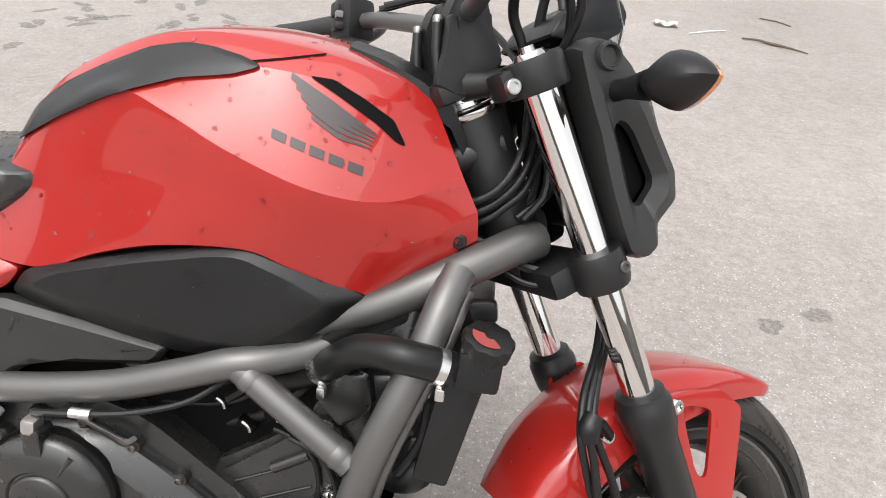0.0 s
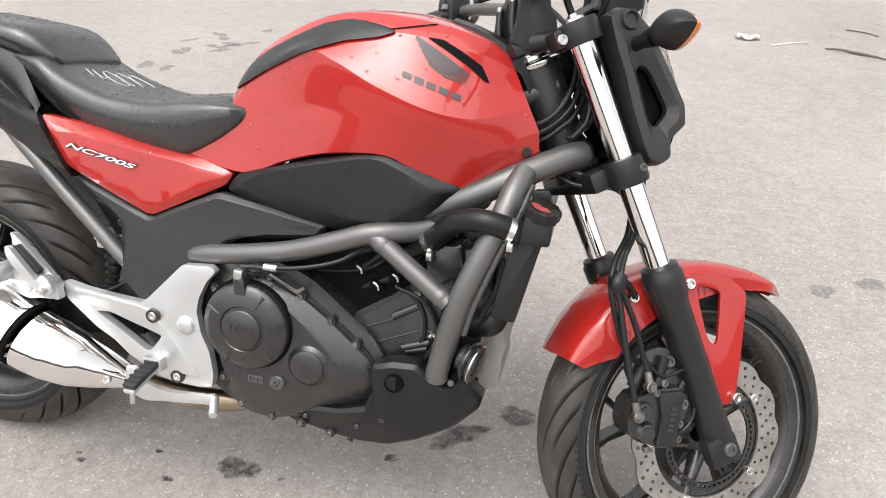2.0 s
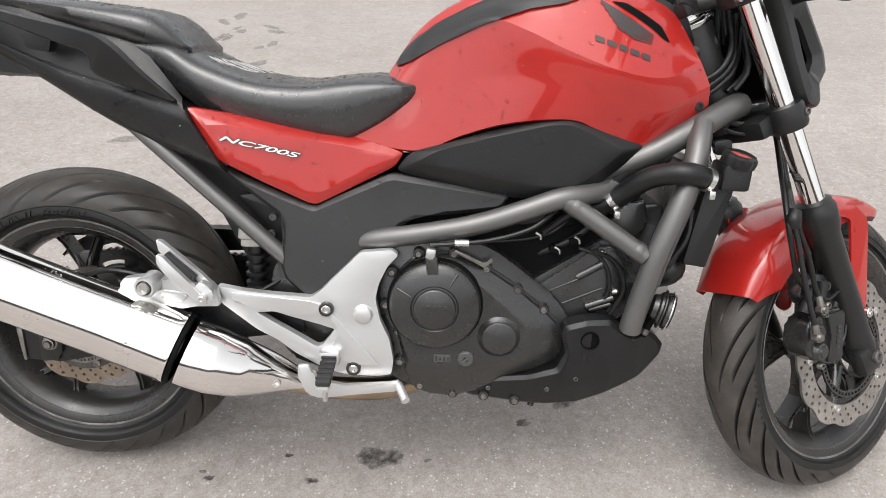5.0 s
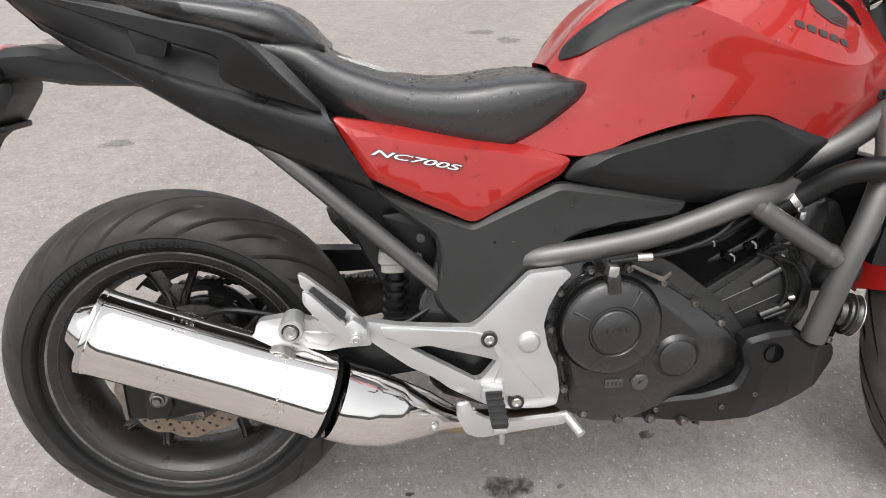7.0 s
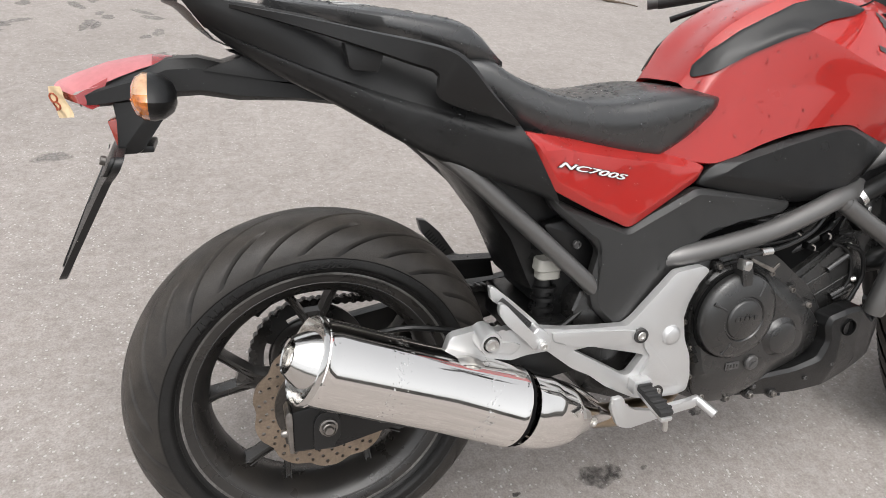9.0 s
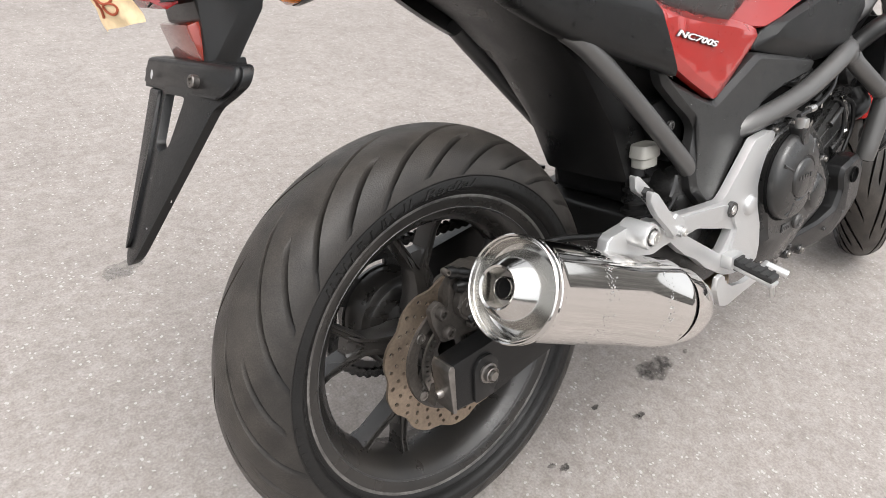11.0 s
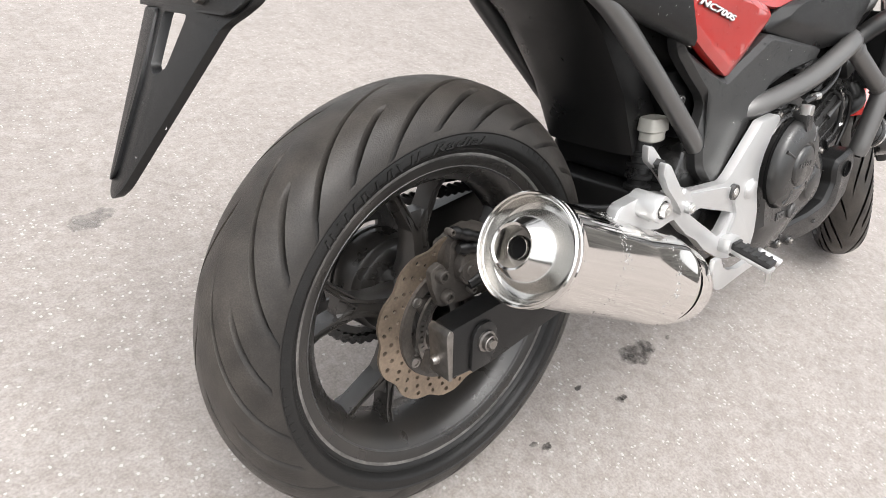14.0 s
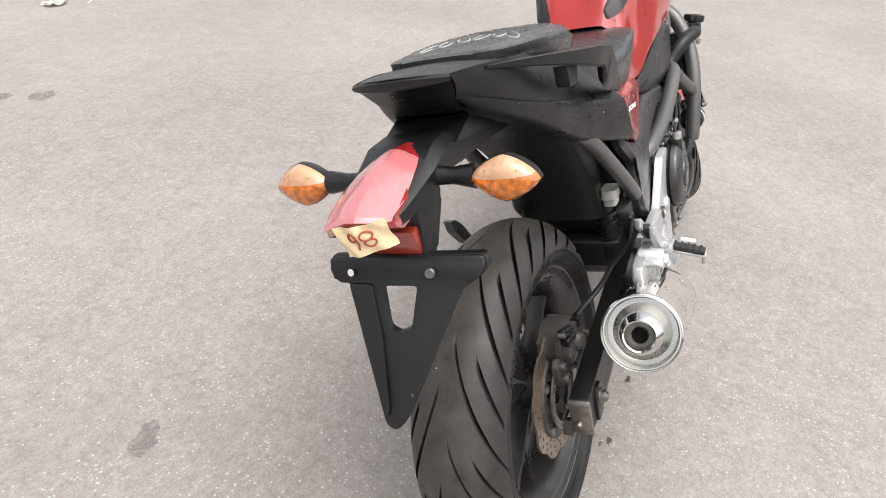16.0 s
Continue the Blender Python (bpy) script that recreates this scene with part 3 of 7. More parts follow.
def tone_ring(centre, y, r, parent, m, mat=ENGINE):
    bm = bmesh.new()
    n = 50
    for k in range(n):
        a = 2 * math.pi * k / n
        box(bm, Vector(centre) + Vector((r * math.sin(a), y, r * math.cos(a))), (0.0045, 0.004, 0.007), 0, Matrix.Rotation(a, 4, "Y"))
    for rr in (r - 0.0045, r + 0.0045):
        lathe(bm, [(rr - 0.002, y - 0.002), (rr + 0.002, y - 0.002), (rr + 0.002, y + 0.002), (rr - 0.002, y + 0.002)], centre, n=64, closed=True)
    part("tone_ring", bm, mat, parent, m=m)


tone_ring(REAR, -0.0725, 0.060, rear_wheel, None, SOOT)
# slotted sprocket on the far side
arc = lambda r, a0, a1, n: [(REAR.x + r * math.sin(a), REAR.z + r * math.cos(a)) for a in np.linspace(radians(a0), radians(a1), n)]
bm = bmesh.new()
plate(bm, arc(0.104, 0, 357.5, 144), [arc(0.0875, 72 * k - 30, 72 * k + 6, 9) + arc(0.0785, 72 * k + 6, 72 * k - 30, 9) for k in range(5)], 0.116, 0.122, 0.0)
part("sprocket", bm, ENGINE, rear_wheel, "black sprocket with curved slots")
bm = bmesh.new()
lathe(bm, [(0.0, 0.050), (0.056, 0.052), (0.066, 0.058), (0.069, 0.066), (0.073, 0.070), (0.0745, 0.092), (0.0755, 0.096), (0.0755, 0.114), (0.0, 0.116)], REAR, n=48)
part("sprocket_carrier", bm, RIM, rear_wheel)

bm = bmesh.new()
wave_disc(bm, FRONT, -0.070, 0.107, 0.151, 12, True, seg=8)
part("brake_disc", bm, DISC_BRIGHT, front_wheel, "wavy drilled steel brake disc", angle=30, m=STEERED)
bm = bmesh.new()
lathe(bm, [(0.096, -0.064), (0.110, -0.066), (0.110, -0.060), (0.096, -0.058)], FRONT, n=48, closed=True)
carrier = part("disc_carrier", bm, ENGINE, front_wheel, m=STEERED)
for k in range(5):
    a = radians(52 + 72 * k)
    bm = bmesh.new()
    tube(bm, [FRONT + Vector((0.035 * math.sin(a - 0.35), -0.045, 0.035 * math.cos(a - 0.35))), FRONT + Vector((0.112 * math.sin(a), -0.060, 0.112 * math.cos(a)))], [0.016, 0.009], n=10)
    part("carrier_arm", bm, ENGINE, front_wheel, m=STEERED)
for k in range(5):
    a = radians(52 + 72 * k)
    bolt("disc_bolt", FRONT + Vector((0.115 * math.sin(a), -0.0722, 0.115 * math.cos(a))), front_wheel, STEEL, 0.0085, 0.003, STEERED)
tone_ring(FRONT, -0.078, 0.084, front_wheel, STEERED)

# ---- swingarm, chain guard, rear caliper ----
swing = bmesh.new()
prism(swing, rounded([(-0.066, 0.281), (-0.066, 0.350), (0.03, 0.362), (0.30, 0.405), (0.46, 0.425), (0.46, 0.350), (0.24, 0.324), (0.143, 0.307), (0.063, 0.292), (0.0, 0.279)], 0.006), -0.138, -0.104, 0.004)
swingarm = part("swingarm", swing, BLACK, bike, "black box-section swingarm")
bm = bmesh.new()
prism(bm, rounded([(-0.062, 0.265), (-0.058, 0.345), (0.30, 0.405), (0.46, 0.425), (0.46, 0.350), (0.02, 0.262)], 0.006), 0.136, 0.164, 0.004)
prism(bm, rounded([(0.345, 0.36), (0.345, 0.425), (0.47, 0.43), (0.47, 0.35)], 0.008), -0.11, 0.11, 0.004)
part("swingarm_beam", bm, BLACK, swingarm)
bm = bmesh.new()
prism(bm, rounded([(-0.071, 0.282), (-0.075, 0.347), (-0.070, 0.354), (-0.065, 0.350), (-0.065, 0.281)], 0.0025), -0.141, -0.106, 0.001)
part("end_plate", bm, SOOT, swingarm, "bright alloy end plate")
bm = bmesh.new()
prism(bm, rounded([(-0.036, 0.281), (-0.034, 0.332), (-0.024, 0.345), (-0.004, 0.345), (0.006, 0.332), (0.006, 0.300), (-0.004, 0.290), (-0.004, 0.284)], 0.006), -0.143, -0.137, 0.001)
part("adjuster_plate", bm, SATIN, swingarm)
bm = bmesh.new()
lathe(bm, [(0.0, -0.157), (0.006, -0.157), (0.007, -0.152), (0.0085, -0.152), (0.0095, -0.154), (0.0108, -0.153), (0.0112, -0.147), (0.0140, -0.146), (0.0145, -0.142), (0.0, -0.142)], REAR + Vector((-0.013, 0, 0.010)), n=24)
part("axle_nut", bm, SOOT, swingarm, "steel axle nut")
bolt("adjuster_bolt", (-0.074, -0.120, 0.306), swingarm, SOOT, 0.0062, 0.008, way=(-1, 0, 0), socket=False)
bm = bmesh.new()
prism(bm, rounded([(-0.022, 0.386), (-0.024, 0.412), (-0.006, 0.432), (0.040, 0.440), (0.074, 0.424), (0.080, 0.388), (0.050, 0.374), (0.006, 0.374)], 0.010), -0.104, -0.044, 0.008)
rear_caliper = part("rear_caliper", bm, CAST, bike, "small dusty dark rear brake caliper")
bm = bmesh.new()
prism(bm, rounded([(-0.058, 0.386), (-0.060, 0.408), (-0.044, 0.416), (-0.032, 0.400), (-0.028, 0.438), (-0.012, 0.446), (0.000, 0.436), (-0.004, 0.398), (0.030, 0.382), (0.094, 0.386), (0.094, 0.356), (-0.010, 0.352), (-0.046, 0.356), (-0.052, 0.372)], 0.005), -0.092, -0.082, 0.002)
part("caliper_bracket", bm, CAST, rear_caliper)
bm = bmesh.new()
lathe(bm, [(0.0, -0.114), (0.012, -0.114), (0.016, -0.110), (0.0175, -0.098)], (0.024, 0, 0.404), n=24)
part("piston_housing", bm, CAST, rear_caliper)
bm = bmesh.new()
lathe(bm, [(0.0, -0.107), (0.006, -0.107), (0.007, -0.105), (0.014, -0.105), (0.015, -0.102)], (-0.006, 0, 0.400), n=20)
part("pad_pin_cap", bm, CAST, rear_caliper)
for p, q, rr in (((-0.036, -0.098, 0.457), (0.018, -0.098, 0.434), (0.0060, 0.0090, 0.0062, 0.0090, 0.0065, 0.0085, 0.0065)), ((-0.024, -0.100, 0.432), (0.006, -0.102, 0.426), (0.0055, 0.0085, 0.0062, 0.0080)), ((-0.008, -0.102, 0.380), (0.044, -0.106, 0.396), (0.0075, 0.0095, 0.0080)), ((0.033, -0.100, 0.434), (0.063, -0.098, 0.430), (0.0095, 0.0080))):
    bm = bmesh.new()
    tube(bm, [tuple(a + (b - a) * f for a, b in zip(p, q)) for f in np.linspace(0, 1, len(rr))], list(rr), 14, 14)
    part("slide_pin_boot", bm, HOSE, rear_caliper)
for p, rr in (((-0.038, -0.098, 0.458), 0.0045), ((-0.045, -0.093, 0.400), 0.0085), ((-0.036, -0.093, 0.369), 0.0090), ((-0.002, -0.100, 0.372), 0.0055), ((0.056, -0.106, 0.400), 0.0060)):
    bolt("caliper_bolt", p, rear_caliper, CAST, rr, 0.009)
bm = bmesh.new()
box(bm, (-0.062, -0.096, 0.286), (0.016, 0.018, 0.028), 0.003, Matrix.Rotation(radians(20), 4, "Y"))
part("speed_sensor", bm, CAST, rear_caliper)
bm = bmesh.new()
tube(bm, [(0.05, -0.10, 0.44), (0.12, -0.13, 0.46), (0.24, -0.12, 0.43), (0.36, -0.13, 0.42), (0.44, -0.12, 0.46)], 0.005, 8)
part("brake_hose", bm, HOSE, rear_caliper)
bm = bmesh.new()
prism(bm, arc(0.152, -50, 8, 14) + [(0.10, 0.470), (0.22, 0.471), (0.36, 0.466), (0.37, 0.424), (0.20, 0.418), (0.06, 0.428)] + arc(0.122, 4, -48, 12), 0.131, 0.135, 0.0)
chain_guard = part("chain_guard", bm, BLACK, bike, "black plastic chain guard over the chain")
bm = bmesh.new()
prism(bm, arc(0.156, -50, 8, 14) + [(0.10, 0.475), (0.22, 0.476), (0.36, 0.471), (0.36, 0.465), (0.22, 0.470), (0.10, 0.469)] + arc(0.151, 8, -50, 14), 0.104, 0.137, 0.0)
part("guard_rim", bm, BLACK, chain_guard)
bm = bmesh.new()
run = [(0.42 - 0.0154 * k, 0.404 + 0.00048 * k) for k in range(27)]
run += arc(0.107, 4, -180, 23) + [(0.0154 * (k + 1), 0.203 + 0.0048 * k) for k in range(27)]
for (x0, z0), (x1, z1) in zip(run, run[1:]):
    a = math.atan2(z1 - z0, x1 - x0)
    lathe(bm, [(0.0, 0.111), (0.0078, 0.111), (0.0078, 0.128), (0.0, 0.128)], (x0, 0, z0), n=10)
    box(bm, ((x0 + x1) / 2, 0.1195, (z0 + z1) / 2), (0.011, 0.0165, 0.0095), 0, Matrix.Rotation(-a, 4, "Y"))
part("drive_chain", bm, ENGINE, bike, "dark greasy drive chain")
# inner fender, battery box and shock between the wheel and the engine
bm = bmesh.new()
prism(bm, rounded([(0.20, 0.76), (0.30, 0.62), (0.36, 0.50), (0.37, 0.43), (0.56, 0.40), (0.60, 0.70), (0.40, 0.78)], 0.02), -0.085, 0.085, 0.01)
part("inner_fender", bm, BLACK, bike, "dark inner fender")
bm = bmesh.new()
prism(bm, rounded([(0.42, 0.30), (0.40, 0.47), (0.46, 0.52), (0.64, 0.53), (0.66, 0.27), (0.52, 0.262)], 0.02), -0.128, 0.120, 0.01)
part("pivot_plate", bm, ENGINE, bike, "black swingarm pivot casting")
bm = bmesh.new()
tube(bm, [(0.362, -0.086, 0.38), (0.366, -0.084, 0.515)], 0.015, 14)
shock = part("shock_absorber", bm, BLACK, bike, "black shock absorber with coil rings")
for k in range(6):
    bm = bmesh.new()
    lathe(bm, [(0.015, -0.005), (0.021, -0.003), (0.021, 0.003), (0.015, 0.005)], (0.362 + 0.001 * k, -0.0855, 0.392 + 0.018 * k), (0.03, 0.02, 1), n=24)
    part("spring_coil", bm, BLACK, shock)
bm = bmesh.new()
rows = []
for z, hx, hy in ((0.504, 0.018, 0.012), (0.506, 0.020, 0.014), (0.518, 0.020, 0.014), (0.521, 0.024, 0.017), (0.538, 0.022, 0.016), (0.540, 0.021, 0.015)):
    rows.append([Vector((0.364 + hx * math.copysign(abs(math.cos(a)) ** 0.5, math.cos(a)), -0.100 + hy * math.copysign(abs(math.sin(a)) ** 0.5, math.sin(a)), z)) for a in np.linspace(0, 2 * math.pi, 28, endpoint=False)])
v = grid(bm, rows, wrap_v=True)
bm.faces.new(v[0])
bm.faces.new(v[-1][::-1])
part("fluid_reservoir", bm, PLASTIC_WHITE, bike, "small cream plastic fluid reservoir")

for p in ((0.408, -0.112, 0.562), (0.403, -0.112, 0.530)):
    bolt("cover_bolt", p, bike, ENGINE_GREY, 0.0075, 0.005)
bm = bmesh.new()
prism(bm, rounded([(0.345, 0.600), (0.420, 0.610), (0.450, 0.570), (0.440, 0.500), (0.415, 0.500), (0.385, 0.545)], 0.010), -0.110, -0.085, 0.006)
part("hinge_cover", bm, BLACK, bike, "black plastic cover behind the seat strut")

# ---- exhaust ----
MU = Vector((0.334, 0.030, -0.152)).normalized()
TAIL = Vector((-0.047, -0.231, 0.482))
bm = bmesh.new()
lathe(bm, [(0.055, -0.001), (0.0590, 0.0), (0.0606, 0.003), (0.0594, 0.007), (0.0590, 0.018), (0.0604, 0.20), (0.0632, 0.320), (0.0650, 0.326), (0.0646, 0.329), (0.060, 0.331), (0.0, 0.335)], TAIL, MU, n=64)
muffler = part("muffler", bm, CHROME, bike, "polished steel muffler beaded with rain", angle=30)
bm = bmesh.new()
lathe(bm, [(0.0590, 0.003), (0.0606, -0.001), (0.0602, -0.006), (0.0588, -0.0072), (0.0572, -0.006), (0.0550, 0.004), (0.0515, 0.012), (0.0480, 0.014), (0.0450, 0.009), (0.0370, -0.012), (0.0268, -0.027), (0.0240, -0.0302), (0.0216, -0.0288), (0.0205, -0.020), (0.0200, 0.03)], TAIL, MU, n=64)
part("end_cap", bm, POLISHED, muffler, "polished cone-shaped end cap", angle=30)
bm = bmesh.new()
lathe(bm, [(0.0105, 0.06), (0.0105, -0.019), (0.0116, -0.021), (0.0128, -0.019), (0.0128, 0.06)], TAIL, MU, n=32)
part("outlet_pipe", bm, POLISHED, muffler, "bright outlet pipe with sooty bore")
bm = bmesh.new()
lathe(bm, [(0.0204, -0.006), (0.0128, -0.002), (0.0122, -0.002)], TAIL, MU, n=24)
part("outlet_depth", bm, SOOT, muffler, "sooty bottom of the outlet")
bm = bmesh.new()
lathe(bm, [(0.0106, -0.013), (0.006, -0.012), (0.0, -0.012)], TAIL, MU, n=24)
part("outlet_bore", bm, DEEP, muffler)
bm = bmesh.new()
lathe(bm, [(0.058, 0.330), (0.0630, 0.331), (0.0630, 0.337), (0.058, 0.339)], TAIL, MU, n=64)
part("band", bm, DEEP, muffler, "black band")
bm = bmesh.new()
tube(bm, [(0.268, -0.204, 0.3385), (0.290, -0.201, 0.328), (0.336, -0.190, 0.307), (0.394, -0.170, 0.281), (0.444, -0.156, 0.262), (0.478, -0.148, 0.248)], [0.0600, 0.0595, 0.0530, 0.0385, 0.0210, 0.0080], 40, 36)
part("front_cone", bm, CHROME, muffler, "polished tapering front cover")
bm = bmesh.new()
tube(bm, [(0.318, -0.182, 0.368), (0.360, -0.176, 0.348), (0.410, -0.163, 0.315), (0.452, -0.152, 0.282)], [0.004, 0.006, 0.006, 0.003], 10)
part("cover_ridge", bm, POLISHED, muffler)
bolt("cover_bolt", (0.417, -0.1915, 0.275), muffler, STEEL, 0.0085, 0.007, way=(0.25, -0.93, 0.15))
bm = bmesh.new()
tube(bm, [(0.42, -0.150, 0.262), (0.50, -0.125, 0.232), (0.60, -0.11, 0.224), (0.68, -0.06, 0.222)], 0.022, 16)
part("exhaust_pipe", bm, PIPE, muffler, "heat-tinted brown exhaust pipe")

# ---- footrest bracket ----
BRACKET = [(0.316, 0.450), (0.364, 0.441), (0.416, 0.436), (0.481, 0.432), (0.496, 0.442), (0.570, 0.517), (0.624, 0.522), (0.636, 0.513), (0.617, 0.492), (0.601, 0.459), (0.595, 0.431), (0.603, 0.391), (0.619, 0.355), (0.626, 0.313), (0.622, 0.286), (0.599, 0.281), (0.542, 0.283), (0.510, 0.291), (0.482, 0.306), (0.450, 0.324), (0.419, 0.349), (0.384, 0.368), (0.354, 0.392), (0.322, 0.418)]
WINDOW = [(0.384, 0.401), (0.415, 0.404), (0.451, 0.393), (0.495, 0.381), (0.522, 0.372), (0.514, 0.360), (0.498, 0.340), (0.487, 0.338), (0.450, 0.361), (0.415, 0.382)]
bm = bmesh.new()
plate(bm, rounded(BRACKET, 0.005, 3), [rounded(WINDOW, 0.004, 3)], -0.170, -0.154, 0.003)
bracket = part("footrest_bracket", bm, SILVER, bike, "silver alloy footrest bracket with open triangle", angle=25)
bm = bmesh.new()
prism(bm, rounded([(0.512, 0.413), (0.527, 0.395), (0.602, 0.303), (0.548, 0.307), (0.524, 0.322), (0.517, 0.338), (0.532, 0.372), (0.520, 0.384)], 0.005, 3), -0.1755, -0.168, 0.004)
prism(bm, rounded([(0.340, 0.440), (0.480, 0.425), (0.505, 0.420), (0.505, 0.398), (0.450, 0.400), (0.380, 0.410), (0.345, 0.422)], 0.005, 3), -0.1735, -0.168, 0.0035)
part("raised_web", bm, SILVER, bracket)
for at in ((0.5085, -0.172, 0.4115), (0.554, -0.172, 0.2975)):
    bm = bmesh.new()
    lathe(bm, [(0.0085, -0.1775), (0.0125, -0.1775), (0.0135, -0.1745), (0.0135, -0.168)], (at[0], 0, at[2]), n=24)
    part("bolt_collar", bm, ENGINE, bracket)
    bolt("bracket_bolt", (at[0], -0.1745, at[2]), bracket, STEEL, 0.0080, 0.004)
bm = bmesh.new()
lathe(bm, [(0.0, -0.1770), (0.012, -0.1770), (0.016, -0.1745), (0.0172, -0.1715), (0.0185, -0.1710), (0.0190, -0.168)], (0.573, 0, 0.402), n=32)
part("pivot_cap", bm, SILVER, bracket, "round alloy pivot cap")
bm = bmesh.new()
prism(bm, rounded([(0.153, 0.442), (0.163, 0.468), (0.216, 0.475), (0.244, 0.464), (0.261, 0.468), (0.281, 0.458), (0.322, 0.452), (0.328, 0.420), (0.287, 0.420), (0.262, 0.415), (0.217, 0.425), (0.181, 0.438)], 0.006), -0.194, -0.176, 0.004)
prism(bm, rounded([(0.226, 0.452), (0.262, 0.446), (0.276, 0.440), (0.262, 0.426), (0.230, 0.434)], 0.004), -0.197, -0.192, 0.002)
part("hanger_arm", bm, SILVER, bracket, "cast alloy exhaust hanger")
bm = bmesh.new()
lathe(bm, [(0.0, -0.222), (0.0125, -0.222), (0.0130, -0.2245), (0.0165, -0.2245), (0.0180, -0.221), (0.0180, -0.180)], (0.214, 0, 0.4625), n=32)
part("hanger_bush", bm, SILVER, bracket, "round alloy hanger bush")
bm = bmesh.new()
lathe(bm, [(0.0128, -0.2225), (0.0105, -0.2228)], (0.214, 0, 0.4625), n=32)
part("bush_rubber", bm, HOSE, bracket, "black rubber ring")
bm = bmesh.new()
lathe(bm, [(0.0, -0.2265), (0.0045, -0.2265), (0.0055, -0.231), (0.0088, -0.2315), (0.0100, -0.229), (0.0100, -0.2225), (0.0, -0.2225)], (0.214, 0, 0.4625), n=24)
part("hanger_bolt", bm, STEEL, bracket)
# folded passenger peg: two bars with a ribbed pad between them
bm = bmesh.new()
prism(bm, rounded([(0.224, 0.536), (0.233, 0.534), (0.264, 0.507), (0.300, 0.474), (0.316, 0.456), (0.306, 0.446), (0.290, 0.463), (0.254, 0.496), (0.228, 0.514)], 0.004), -0.185, -0.174, 0.003)
peg = part("passenger_peg", bm, SILVER, bracket, "folded silver passenger footpeg")
bm = bmesh.new()
prism(bm, rounded([(0.232, 0.517), (0.242, 0.514), (0.284, 0.468), (0.304, 0.446), (0.292, 0.434), (0.276, 0.452), (0.246, 0.480), (0.232, 0.500)], 0.004), -0.208, -0.197, 0.003)
part("peg_bar", bm, SILVER, bracket)
for k in range(10):
    f = k / 9
    bm = bmesh.new()
    box(bm, (0.246 + 0.040 * f, -0.190, 0.505 - 0.036 * f), (0.0032, 0.016, 0.010), 0.001, Matrix.Rotation(radians(42), 4, "Y"))
    part("peg_rib", bm, GRIP, bracket)
bm = bmesh.new()
prism(bm, rounded([(0.238, 0.510), (0.246, 0.517), (0.292, 0.474), (0.284, 0.466)], 0.002), -0.196, -0.184, 0.001)
part("peg_pad", bm, GRIP, bracket, "ribbed black rubber pad")
bm = bmesh.new()
prism(bm, rounded([(0.284, 0.452), (0.300, 0.470), (0.318, 0.456), (0.324, 0.440), (0.308, 0.426), (0.292, 0.432)], 0.005), -0.204, -0.172, 0.004)
tube(bm, [(0.305, -0.214, 0.441), (0.305, -0.166, 0.441)], 0.0085, 14)
part("peg_knuckle", bm, SILVER, bracket)
bolt("knuckle_pin", (0.305, -0.214, 0.441), bracket, STEEL, 0.0060, 0.003)
# far-side peg on its own arm
bm = bmesh.new()
prism(bm, rounded([(0.234, 0.530), (0.242, 0.502), (0.284, 0.452), (0.304, 0.440), (0.316, 0.450), (0.280, 0.500), (0.252, 0.526)], 0.005), 0.206, 0.226, 0.004)
tube(bm, [(0.304, 0.216, 0.444), (0.330, 0.180, 0.440)], 0.010, 10)
far_peg = part("passenger_peg", bm, ENGINE_GREY, bracket, "folded dull grey passenger footpeg")
for k in range(9):
    bm = bmesh.new()
    box(bm, (0.2535 + 0.0044 * k, 0.216, 0.502 - 0.0054 * k), (0.0150, 0.024, 0.0026), 0.0006, Matrix.Rotation(radians(-38), 4, "Y"))
    part("peg_rib", bm, GRIP, far_peg)
# rider peg, folding out
bm = bmesh.new()
box(bm, (0.514, -0.222, 0.316), (0.026, 0.072, 0.011), 0.004, Matrix.Rotation(radians(12), 4, "X"))
rider = part("rider_peg", bm, GRIP, bracket, "black rubber rider footpeg")
bm = bmesh.new()
for k in range(5):
    box(bm, (0.514, -0.194 - 0.0135 * k, 0.3280 - 0.0029 * k), (0.027, 0.005, 0.004), 0.001)
part("peg_rib", bm, GRIP, bracket)
bm = bmesh.new()
box(bm, (0.514, -0.222, 0.3065), (0.022, 0.074, 0.008), 0.003, Matrix.Rotation(radians(12), 4, "X"))
part("peg_base", bm, SILVER, bracket, "alloy base of the footpeg")
bm = bmesh.new()
tube(bm, [(0.516, -0.250, 0.303), (0.517, -0.252, 0.286), (0.517, -0.252, 0.276)], 0.0045, 8)
part("peg_feeler", bm, STEEL, bracket)
bm = bmesh.new()
box(bm, (0.513, -0.180, 0.322), (0.036, 0.022, 0.026), 0.005)
part("peg_mount", bm, SILVER, bracket)
# brake pedal
bm = bmesh.new()
prism(bm, rounded([(0.456, 0.309), (0.476, 0.309), (0.483, 0.292), (0.503, 0.279), (0.540, 0.271), (0.619, 0.277), (0.637, 0.283), (0.641, 0.270), (0.633, 0.262), (0.545, 0.252), (0.494, 0.244), (0.471, 0.253), (0.456, 0.286)], 0.004), -0.190, -0.180, 0.003)
tube(bm, [(0.636, -0.184, 0.273), (0.652, -0.216, 0.258)], 0.0080, 12)
part("brake_pedal", bm, SILVER, bracket, "silver brake pedal")


